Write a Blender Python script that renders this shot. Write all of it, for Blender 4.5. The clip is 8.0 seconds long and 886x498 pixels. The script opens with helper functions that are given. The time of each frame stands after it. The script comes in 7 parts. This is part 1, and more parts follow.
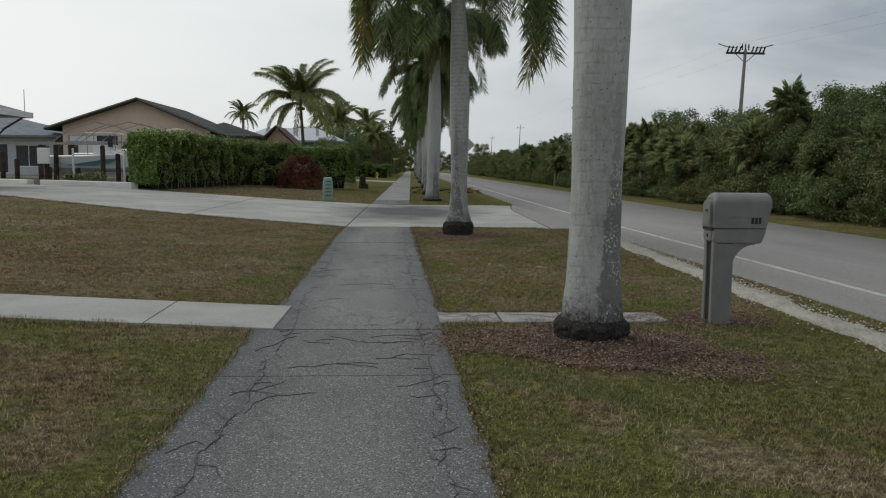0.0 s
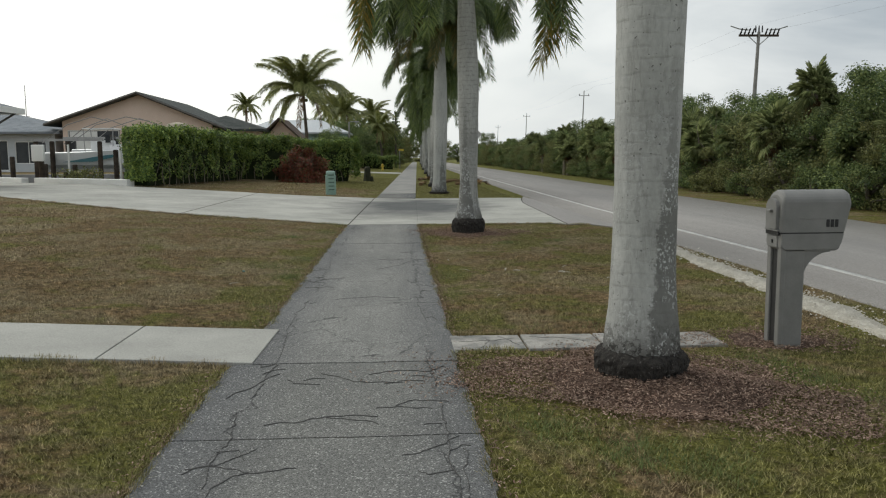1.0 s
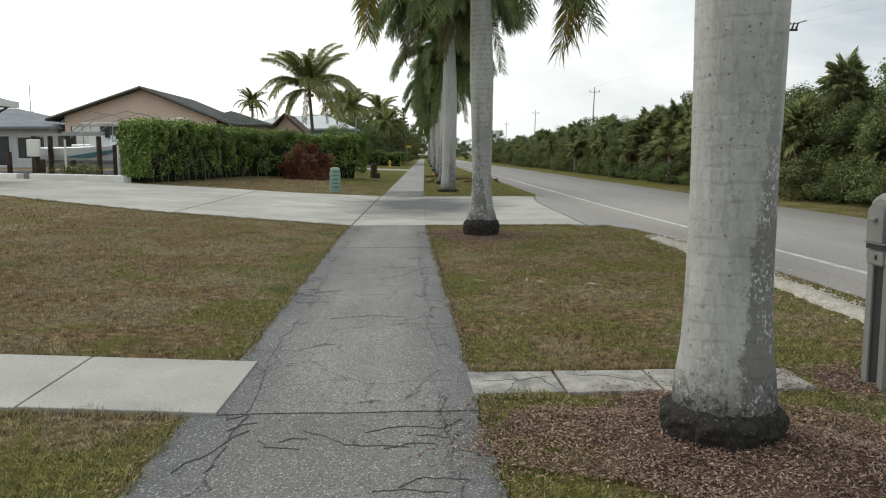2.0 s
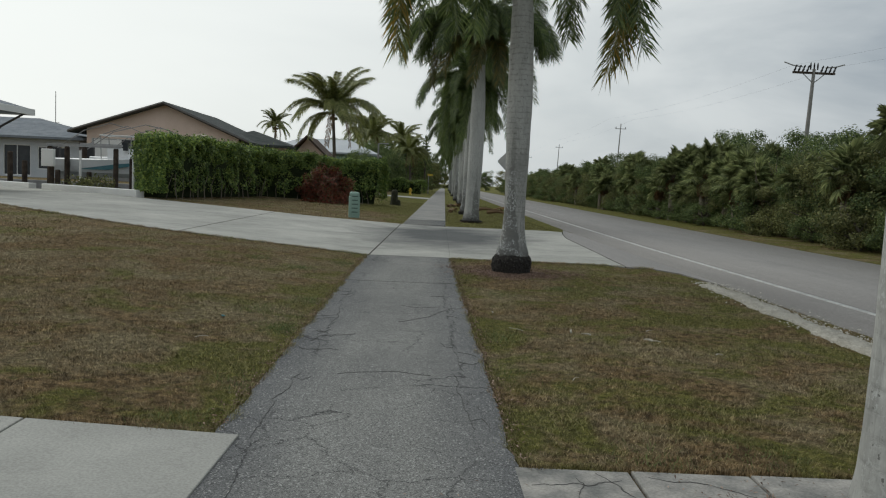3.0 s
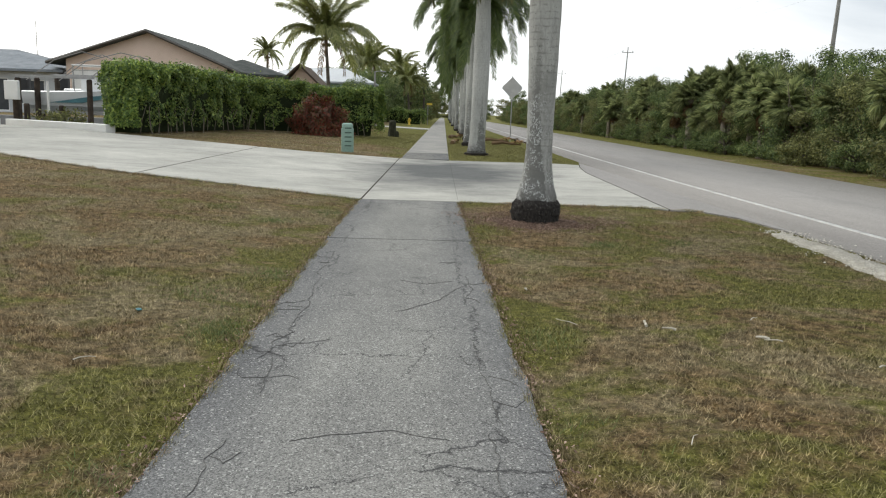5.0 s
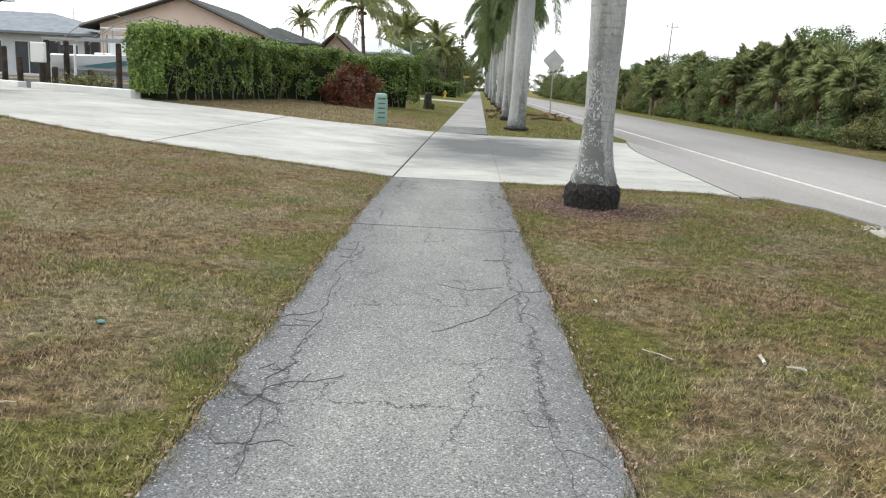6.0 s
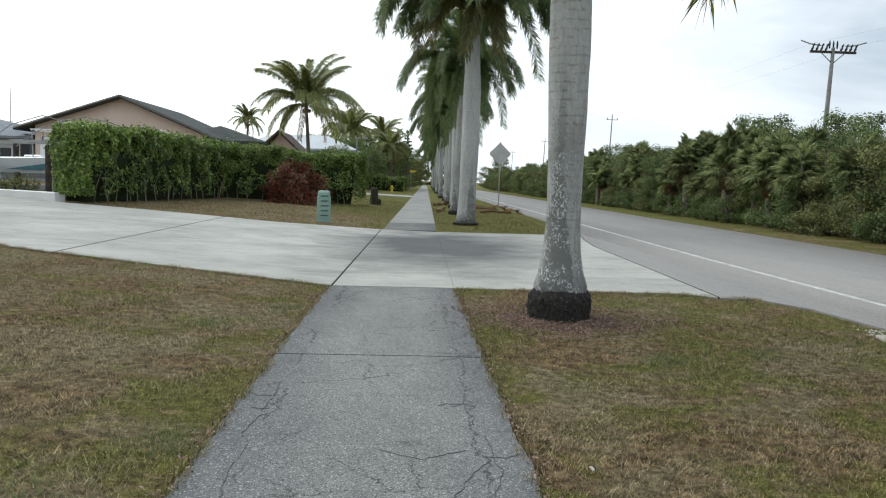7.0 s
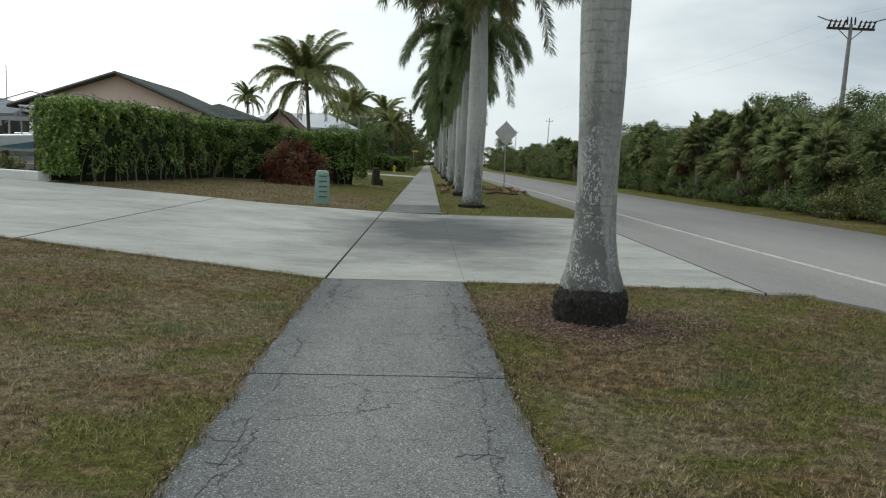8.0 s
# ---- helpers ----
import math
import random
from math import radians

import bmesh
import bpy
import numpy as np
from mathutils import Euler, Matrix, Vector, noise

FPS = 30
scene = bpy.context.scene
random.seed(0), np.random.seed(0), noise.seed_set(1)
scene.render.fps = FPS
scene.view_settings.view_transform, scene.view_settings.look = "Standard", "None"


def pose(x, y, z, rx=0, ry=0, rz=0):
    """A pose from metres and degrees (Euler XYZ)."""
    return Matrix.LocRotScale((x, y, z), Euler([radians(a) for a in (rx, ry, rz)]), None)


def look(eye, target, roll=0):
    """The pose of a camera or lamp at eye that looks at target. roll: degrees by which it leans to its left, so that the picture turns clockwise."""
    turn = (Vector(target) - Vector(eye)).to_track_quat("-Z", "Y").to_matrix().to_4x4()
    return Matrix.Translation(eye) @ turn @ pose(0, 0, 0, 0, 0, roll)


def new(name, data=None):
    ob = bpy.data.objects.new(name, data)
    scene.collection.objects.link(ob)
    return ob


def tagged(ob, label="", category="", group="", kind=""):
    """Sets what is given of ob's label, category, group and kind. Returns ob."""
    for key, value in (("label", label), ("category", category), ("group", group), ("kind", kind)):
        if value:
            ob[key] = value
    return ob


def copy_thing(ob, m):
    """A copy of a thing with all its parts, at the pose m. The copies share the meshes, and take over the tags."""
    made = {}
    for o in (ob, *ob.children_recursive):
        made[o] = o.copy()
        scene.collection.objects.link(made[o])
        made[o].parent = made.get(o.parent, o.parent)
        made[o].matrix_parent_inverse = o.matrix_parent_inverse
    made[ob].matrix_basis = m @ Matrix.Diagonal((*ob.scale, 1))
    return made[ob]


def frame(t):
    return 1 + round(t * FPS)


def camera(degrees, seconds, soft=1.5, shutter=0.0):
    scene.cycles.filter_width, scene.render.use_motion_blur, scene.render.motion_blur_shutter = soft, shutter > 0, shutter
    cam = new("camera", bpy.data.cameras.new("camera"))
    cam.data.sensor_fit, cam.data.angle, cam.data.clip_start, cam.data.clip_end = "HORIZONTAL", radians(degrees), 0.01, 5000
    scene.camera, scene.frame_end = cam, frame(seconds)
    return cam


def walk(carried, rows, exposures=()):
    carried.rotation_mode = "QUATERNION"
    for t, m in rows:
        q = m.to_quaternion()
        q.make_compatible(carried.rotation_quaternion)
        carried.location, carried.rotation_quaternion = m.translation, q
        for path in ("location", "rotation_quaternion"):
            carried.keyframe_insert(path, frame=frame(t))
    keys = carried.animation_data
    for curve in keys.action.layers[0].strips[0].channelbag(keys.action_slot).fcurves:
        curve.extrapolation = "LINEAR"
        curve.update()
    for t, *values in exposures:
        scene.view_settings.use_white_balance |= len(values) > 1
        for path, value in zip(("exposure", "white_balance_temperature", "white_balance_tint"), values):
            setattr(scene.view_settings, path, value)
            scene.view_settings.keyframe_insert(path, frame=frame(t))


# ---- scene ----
cam = camera(58.0, 8.0, soft=1.15)
PATH = [
    (0, (0.292, 0.042, 1.527), (0.423, 2.027, 1.324), 0.6),
    (0.5, (0.272, 0.662, 1.583), (0.372, 2.645, 1.343), -0.3),
    (1, (0.331, 1.363, 1.589), (0.444, 3.347, 1.361), -0.3),
    (1.5, (0.337, 2.046, 1.57), (0.438, 4.031, 1.35), -0.2),
    (2, (0.343, 2.748, 1.564), (0.438, 4.731, 1.329), -0.1),
    (2.2, (0.314, 2.996, 1.58), (0.374, 4.982, 1.351), 0.7),
    (3.3, (0.23, 4.621, 1.49), (0.289, 6.614, 1.339), 2.8),
    (3.5, (0.231, 4.889, 1.506), (0.291, 6.882, 1.352), 2.6),
    (4, (0.233, 5.531, 1.482), (0.393, 7.513, 1.265), 1.8),
    (4.5, (0.2, 6.274, 1.453), (0.306, 8.254, 1.196), 2.5),
    (5, (0.187, 6.882, 1.479), (0.245, 8.853, 1.145), 1.8),
    (5.2, (0.168, 7.177, 1.451), (0.208, 9.141, 1.079), 2.6),
    (6.3, (0.087, 8.695, 1.402), (0.059, 10.655, 1.001), 2.7),
    (6.5, (0.089, 8.98, 1.439), (0.066, 10.942, 1.052), 2.4),
    (7, (0.127, 9.692, 1.443), (0.224, 11.682, 1.275), 1.7),
    (7.5, (0.098, 10.38, 1.415), (0.176, 12.371, 1.241), 2.0),
    (8, (0.105, 11.009, 1.425), (0.198, 12.995, 1.208), 1.9),
]
EXPOSURES = [(0.0, -0.75, 6450, 8), (0.5, -0.4, 6750, 8), (1.0, -0.3, 6700, 7), (1.5, -0.18, 6750, 7), (2.2, 0.0, 6700, 7), (3.3, -0.82, 6450, 6), (3.5, -0.78, 6450, 6), (4.0, -0.5, 6650, 8), (4.5, -0.08, 6750, 9), (5.2, 0.33, 6650, 9), (6.3, 0.78, 6500, 11), (6.5, 0.78, 6500, 11), (7.0, 0.15, 6250, 7), (7.5, -0.14, 6250, 5), (8.0, -0.3, 6350, 4)]
walk(cam, [(t, look(eye, target, roll)) for t, eye, target, roll in PATH], EXPOSURES)

# ---- world, sun ----
SUN_AZ, SUN_EL = radians(-48), radians(48)      # behind cloud, over the houses
world = bpy.data.worlds.new("world")
scene.world = world
world.use_nodes = True
wt = world.node_tree
wt.nodes.clear()


def wn(kind, **kw):
    n = wt.nodes.new(kind)
    for k, v in kw.items():
        n.inputs[k].default_value = v
    return n


sky = wt.nodes.new("ShaderNodeTexSky")
sky.sky_type = "NISHITA"
sky.sun_disc = False
sky.sun_elevation, sky.sun_rotation = SUN_EL, SUN_AZ
sky.dust_density = 3.0
coord = wt.nodes.new("ShaderNodeTexCoord")
mapping = wn("ShaderNodeMapping")
mapping.inputs["Scale"].default_value = (1.0, 1.0, 3.2)
clouds = wn("ShaderNodeTexNoise", Scale=2.3, Detail=6.0, Roughness=0.55, Distortion=0.4)
ramp = wt.nodes.new("ShaderNodeValToRGB")
ramp.color_ramp.elements[0].position, ramp.color_ramp.elements[0].color = 0.36, (0.51, 0.57, 0.64, 1)
ramp.color_ramp.elements[1].position, ramp.color_ramp.elements[1].color = 0.60, (0.86, 0.90, 0.945, 1)
# the veiled sun: the cloud is brighter and warmer round it
dot = wt.nodes.new("ShaderNodeVectorMath")
dot.operation = "DOT_PRODUCT"
dot.inputs[1].default_value = (math.sin(SUN_AZ) * math.cos(radians(14)), math.cos(SUN_AZ) * math.cos(radians(14)), math.sin(radians(14)))
glow = wt.nodes.new("ShaderNodeMapRange")
glow.inputs["From Min"].default_value, glow.inputs["From Max"].default_value = 0.25, 0.95
glow.inputs["To Min"].default_value, glow.inputs["To Max"].default_value = 0.0, 1.0
warm = wt.nodes.new("ShaderNodeMix")
warm.data_type, warm.blend_type = "RGBA", "MIX"
warm.inputs["B"].default_value = (1.42, 1.44, 1.42, 1)
mixsky = wt.nodes.new("ShaderNodeMix")
mixsky.data_type = "RGBA"
mixsky.inputs["Factor"].default_value = 0.92
nish = wt.nodes.new("ShaderNodeMix")
nish.data_type, nish.blend_type = "RGBA", "MULTIPLY"
nish.inputs["Factor"].default_value = 1.0
nish.inputs["B"].default_value = (0.1, 0.1, 0.1, 1)
bg = wn("ShaderNodeBackground", Strength=1.1)
wout = wt.nodes.new("ShaderNodeOutputWorld")
lk = wt.links.new
lk(coord.outputs["Generated"], mapping.inputs["Vector"])
lk(mapping.outputs["Vector"], clouds.inputs["Vector"])
lk(clouds.outputs["Fac"], ramp.inputs["Fac"])
lk(coord.outputs["Generated"], dot.inputs[0])
lk(dot.outputs["Value"], glow.inputs["Value"])
lk(glow.outputs["Result"], warm.inputs["Factor"])
lk(ramp.outputs["Color"], warm.inputs["A"])
lk(sky.outputs["Color"], nish.inputs["A"])
lk(nish.outputs["Result"], mixsky.inputs["A"])
lk(warm.outputs["Result"], mixsky.inputs["B"])
lk(mixsky.outputs["Result"], bg.inputs["Color"])
lk(bg.outputs["Background"], wout.inputs["Surface"])

sun = new("sun", bpy.data.lights.new("sun", "SUN"))
sun.data.energy, sun.data.angle, sun.data.color = 1.1, radians(45), (1.0, 0.995, 0.95)
sun.matrix_world = look((0, 0, 20), (-math.sin(SUN_AZ) * 20 * math.cos(SUN_EL), -math.cos(SUN_AZ) * 20 * math.cos(SUN_EL), 20 - 20 * math.sin(SUN_EL)))


# ---- materials ----
def material(name):
    m = bpy.data.materials.new(name)
    m.use_nodes = True
    t = m.node_tree
    return m, t, t.nodes["Principled BSDF"]


def node(t, kind, **kw):
    n = t.nodes.new(kind)
    for k, v in kw.items():
        n.inputs[k].default_value = v
    return n


def col(c):
    return (*c, 1) if len(c) == 3 else c


def mix(t, fac, a, b, mode="MIX"):
    """Mixes two colours (values or sockets) by a factor (value or socket)."""
    n = t.nodes.new("ShaderNodeMix")
    n.data_type, n.blend_type = "RGBA", mode
    for key, v in (("Factor", fac), ("A", a), ("B", b)):
        if isinstance(v, bpy.types.NodeSocket):
            t.links.new(v, n.inputs[key])
        else:
            n.inputs[key].default_value = v if key == "Factor" else col(v)
    return n.outputs["Result"]


def where(t, world_space=True):
    if world_space:
        return t.nodes.new("ShaderNodeNewGeometry").outputs["Position"]
    return t.nodes.new("ShaderNodeTexCoord").outputs["Object"]


def grain(t, at, scale, detail=4.0, rough=0.6, low=0.35, high=0.65, stretch=None, warp=0.0):
    """Noise between 0 and 1, sharpened to the given range."""
    if stretch:
        mp = node(t, "ShaderNodeMapping")
        mp.inputs["Scale"].default_value = stretch
        t.links.new(at, mp.inputs["Vector"])
        at = mp.outputs["Vector"]
    n = node(t, "ShaderNodeTexNoise", Scale=scale, Detail=detail, Roughness=rough, Distortion=warp)
    t.links.new(at, n.inputs["Vector"])
    r = node(t, "ShaderNodeMapRange")
    r.inputs["From Min"].default_value, r.inputs["From Max"].default_value = low, high
    t.links.new(n.outputs["Fac"], r.inputs["Value"])
    return r.outputs["Result"]


def bumped(t, bsdf, height, strength=0.4, distance=0.01):
    b = node(t, "ShaderNodeBump", Strength=strength, Distance=distance)
    t.links.new(height, b.inputs["Height"])
    t.links.new(b.outputs["Normal"], bsdf.inputs["Normal"])


def math_node(t, op, a, b=0.0, c=None):
    n = t.nodes.new("ShaderNodeMath")
    n.operation = op
    for i, v in enumerate((a, b) if c is None else (a, b, c)):
        if isinstance(v, bpy.types.NodeSocket):
            t.links.new(v, n.inputs[i])
        else:
            n.inputs[i].default_value = v
    return n.outputs[0]


def plain(name, a, b, scale=3.0, rough=0.7, fine=40.0, bump=0.2, metal=0.0, world_space=True, stretch=None, vary=0.0):
    """A surface of two tones at two scales, with fine relief."""
    m, t, s = material(name)
    p = where(t, world_space)
    c = mix(t, grain(t, p, scale, stretch=stretch), a, b)
    f = grain(t, p, fine, 3.0)
    c = mix(t, 0.25, c, mix(t, f, (0.25, 0.25, 0.25), (0.8, 0.8, 0.8)), "OVERLAY")
    if vary:
        h = node(t, "ShaderNodeHueSaturation")
        info = t.nodes.new("ShaderNodeObjectInfo")
        v = math_node(t, "MULTIPLY_ADD", info.outputs["Random"], vary, 1 - vary / 2)
        t.links.new(v, h.inputs["Value"])
        t.links.new(c, h.inputs["Color"])
        c = h.outputs["Color"]
    t.links.new(c, s.inputs["Base Color"])
    s.inputs["Roughness"].default_value, s.inputs["Metallic"].default_value = rough, metal
    if rough > 0.75:
        s.inputs["Specular IOR Level"].default_value = 0.15
    bumped(t, s, f, bump, 0.006)
    return m


def leafy(name, tones, rough=0.5, scale=0.5, through_light=0.25):
    """Leaves: each island takes its own tone, and drifts of tone run through the crown."""
    m, t, s = material(name)
    geo = t.nodes.new("ShaderNodeNewGeometry")
    r = t.nodes.new("ShaderNodeValToRGB")
    el = r.color_ramp.elements
    while len(el) < len(tones):
        el.new(0.5)
    for i, c in enumerate(tones):
        el[i].position, el[i].color = i / max(1, len(tones) - 1), col(c)
    t.links.new(geo.outputs["Random Per Island"], r.inputs["Fac"])
    g = grain(t, geo.outputs["Position"], scale, 3.0)
    c = mix(t, 0.45, r.outputs["Color"], mix(t, g, (0.28, 0.28, 0.28), (0.72, 0.72, 0.72)), "OVERLAY")
    t.links.new(c, s.inputs["Base Color"])
    s.inputs["Roughness"].default_value = rough
    tr = node(t, "ShaderNodeBsdfTranslucent")
    t.links.new(c, tr.inputs["Color"])
    mx = node(t, "ShaderNodeMixShader", Fac=through_light)
    t.links.new(s.outputs["BSDF"], mx.inputs[1])
    t.links.new(tr.outputs["BSDF"], mx.inputs[2])
    t.links.new(mx.outputs["Shader"], t.nodes["Material Output"].inputs["Surface"])
    return m


def turf_colour(t, p):
    """Dry lawn: red-brown and grey straw thatch in patches, greener along the walk and on the watered verge."""
    sep = t.nodes.new("ShaderNodeSeparateXYZ")
    t.links.new(p, sep.inputs[0])
    n0 = grain(t, p, 0.5, 4.0, 0.6, 0.0, 1.0)
    side = math_node(t, "ABSOLUTE", math_node(t, "ADD", sep.outputs["X"], 0.03))
    near = node(t, "ShaderNodeMapRange")
    near.inputs["From Min"].default_value, near.inputs["From Max"].default_value = 1.75, 0.8
    near.inputs["To Max"].default_value = 0.095
    t.links.new(side, near.inputs["Value"])
    watered = math_node(t, "MULTIPLY", math_node(t, "MULTIPLY", math_node(t, "GREATER_THAN", sep.outputs["X"], 0.0), math_node(t, "LESS_THAN", sep.outputs["X"], 6.5)), math_node(t, "GREATER_THAN", sep.outputs["Y"], 32.2))
    garden = math_node(t, "MULTIPLY", math_node(t, "GREATER_THAN", sep.outputs["X"], -3.4), math_node(t, "GREATER_THAN", math_node(t, "MULTIPLY_ADD", n0, 8.0, sep.outputs["Y"]), 46.0))
    watered = math_node(t, "MAXIMUM", watered, garden)
    lush = node(t, "ShaderNodeMapRange")
    lush.inputs["From Min"].default_value, lush.inputs["From Max"].default_value = 0.6, 3.4
    lush.inputs["To Max"].default_value = 0.075
    t.links.new(sep.outputs["X"], lush.inputs["Value"])
    moist = node(t, "ShaderNodeMapRange")
    moist.inputs["From Min"].default_value, moist.inputs["From Max"].default_value = 10.0, 6.5
    moist.inputs["To Max"].default_value = 0.06
    t.links.new(sep.outputs["Y"], moist.inputs["Value"])
    right = math_node(t, "ADD", lush.outputs["Result"], moist.outputs["Result"])
    brown = mix(t, grain(t, p, 11.0, 4.0), (0.142, 0.096, 0.047), (0.308, 0.213, 0.108))
    straw = mix(t, grain(t, p, 17.0, 3.0), (0.172, 0.138, 0.078), (0.40, 0.33, 0.192))
    base = mix(t, grain(t, p, 0.75, 6.0, 0.62, 0.42, 0.6, warp=0.6), brown, straw)
    green = mix(t, grain(t, p, 14.0, 3.0), (0.116, 0.122, 0.026), (0.222, 0.222, 0.052))
    n = grain(t, p, 0.9, 8.0, 0.7, 0.0, 1.0, warp=0.8)
    f = math_node(t, "ADD", math_node(t, "ADD", n, near.outputs["Result"]), math_node(t, "MULTIPLY_ADD", watered, 0.22, right))
    drift = node(t, "ShaderNodeMapRange")
    drift.inputs["From Min"].default_value, drift.inputs["From Max"].default_value = 0.515, 0.62
    t.links.new(f, drift.inputs["Value"])
    c = mix(t, math_node(t, "MULTIPLY", drift.outputs["Result"], 0.88), base, green)
    # single green clumps, a hand wide, scattered through the thatch
    dot = grain(t, p, 5.0, 4.0, 0.6, 0.6, 0.68, warp=0.4)
    c = mix(t, math_node(t, "MULTIPLY", dot, 0.6), c, green)
    clump = mix(t, grain(t, p, 11.0, 6.0, 0.72, 0.36, 0.64), (0.24, 0.24, 0.24), (0.71, 0.71, 0.71))
    return mix(t, 0.7, c, clump, "OVERLAY")


def turf_material():
    m, t, s = material("dry_turf")
    p = where(t)
    base = turf_colour(t, p)
    f = grain(t, p, 55.0, 4.0, 0.7, 0.3, 0.7)
    c = mix(t, 0.75, base, mix(t, f, (0.08, 0.08, 0.08), (0.66, 0.66, 0.66)), "OVERLAY")
    t.links.new(c, s.inputs["Base Color"])
    s.inputs["Roughness"].default_value = 0.95
    s.inputs["Specular IOR Level"].default_value = 0.1
    bumped(t, s, f, 0.9, 0.02)
    return m


def blade_material():
    m, t, s = material("grass_blades")
    geo = t.nodes.new("ShaderNodeNewGeometry")
    p = geo.outputs["Position"]
    base = turf_colour(t, p)
    r = geo.outputs["Random Per Island"]
    c = mix(t, math_node(t, "POWER", r, 1.5), mix(t, 0.55, base, (0.04, 0.034, 0.018)), mix(t, 0.22, mix(t, 1.0, base, (1.75, 1.75, 1.75), "MULTIPLY"), (0.66, 0.55, 0.37)))
    t.links.new(c, s.inputs["Base Color"])
    s.inputs["Roughness"].default_value = 0.75
    s.inputs["Specular IOR Level"].default_value = 0.2
    return m


def sidewalk_material(name, light, dark, cracks=1.0):
    """Weathered walk: pale worn middle, bluish aggregate edges, hairline cracks along the edges."""
    m, t, s = material(name)
    p = where(t)
    sep = t.nodes.new("ShaderNodeSeparateXYZ")
    t.links.new(p, sep.inputs[0])
    side = math_node(t, "ABSOLUTE", math_node(t, "ADD", sep.outputs["X"], 0.03))
    wob = grain(t, p, 1.6, 4.0, 0.6, 0.0, 1.0)
    edge = node(t, "ShaderNodeMapRange")
    edge.inputs["From Min"].default_value, edge.inputs["From Max"].default_value = 0.34, 0.86
    t.links.new(math_node(t, "MULTIPLY_ADD", wob, 0.3, math_node(t, "SUBTRACT", side, 0.12)), edge.inputs["Value"])
    base = mix(t, edge.outputs["Result"], light, dark)
    base = mix(t, 0.5, base, mix(t, grain(t, p, 0.9, 6.0, 0.65, 0.3, 0.7, stretch=(1, 0.45, 1)), (0.3, 0.3, 0.31), (0.68, 0.68, 0.66)), "OVERLAY")
    v = node(t, "ShaderNodeTexVoronoi", Scale=170.0)
    t.links.new(p, v.inputs["Vector"])
    stone = mix(t, v.outputs["Color"], (0.12, 0.12, 0.13), (0.9, 0.9, 0.89))
    grey = t.nodes.new("ShaderNodeRGBToBW")
    t.links.new(stone, grey.inputs[0])
    base = mix(t, 0.75, base, grey.outputs[0], "OVERLAY")
    v2 = node(t, "ShaderNodeTexVoronoi", Scale=120.0)
    t.links.new(p, v2.inputs["Vector"])
    g2 = t.nodes.new("ShaderNodeRGBToBW")
    t.links.new(v2.outputs["Color"], g2.inputs[0])
    base = mix(t, 0.12, base, g2.outputs[0], "OVERLAY")
    pale = math_node(t, "GREATER_THAN", g2.outputs[0], 0.84)
    base = mix(t, math_node(t, "MULTIPLY", pale, 0.6), base, (0.5, 0.5, 0.48))
    pit = math_node(t, "LESS_THAN", g2.outputs[0], 0.2)
    base = mix(t, math_node(t, "MULTIPLY", pit, 0.5), base, (0.06, 0.06, 0.063))
    # cracks
    warp = node(t, "ShaderNodeTexNoise", Scale=3.5, Detail=5.0, Roughness=0.7)
    t.links.new(p, warp.inputs["Vector"])
    off = t.nodes.new("ShaderNodeVectorMath")
    off.operation = "MULTIPLY_ADD"
    t.links.new(warp.outputs["Color"], off.inputs[0])
    off.inputs[1].default_value = (0.35, 0.35, 0.0)
    t.links.new(p, off.inputs[2])
    cr = node(t, "ShaderNodeTexVoronoi", Scale=1.7)
    cr.feature = "DISTANCE_TO_EDGE"
    t.links.new(off.outputs[0], cr.inputs["Vector"])
    line = node(t, "ShaderNodeMapRange")
    line.inputs["From Min"].default_value, line.inputs["From Max"].default_value = 0.002, 0.011
    line.inputs["To Min"].default_value, line.inputs["To Max"].default_value = 1.0, 0.0
    t.links.new(cr.outputs["Distance"], line.inputs["Value"])
    some = grain(t, p, 0.8, 3.0, 0.6, 0.45, 0.56)
    lines = math_node(t, "MULTIPLY", line.outputs["Result"], math_node(t, "MULTIPLY", some, 0.85 * cracks))
    run = node(t, "ShaderNodeTexNoise", Scale=2.2, Detail=7.0, Roughness=0.7)
    t.links.new(p, run.inputs["Vector"])
    shift = math_node(t, "MULTIPLY_ADD", run.outputs["Fac"], 0.5, 0.36)
    off_line = math_node(t, "ABSOLUTE", math_node(t, "SUBTRACT", side, shift))
    el = node(t, "ShaderNodeMapRange")
    el.inputs["From Min"].default_value, el.inputs["From Max"].default_value = 0.012, 0.003
    t.links.new(off_line, el.inputs["Value"])
    edge_lines = math_node(t, "MULTIPLY", el.outputs["Result"], grain(t, p, 1.1, 3.0, 0.6, 0.46, 0.54))
    lines = math_node(t, "MAXIMUM", lines, math_node(t, "MULTIPLY", edge_lines, 0.8))
    base = mix(t, lines, base, (0.04, 0.04, 0.042))
    t.links.new(base, s.inputs["Base Color"])
    s.inputs["Roughness"].default_value = 0.95
    s.inputs["Specular IOR Level"].default_value = 0.12
    bumped(t, s, math_node(t, "SUBTRACT", grey.outputs[0], lines), 0.5, 0.006)
    return m


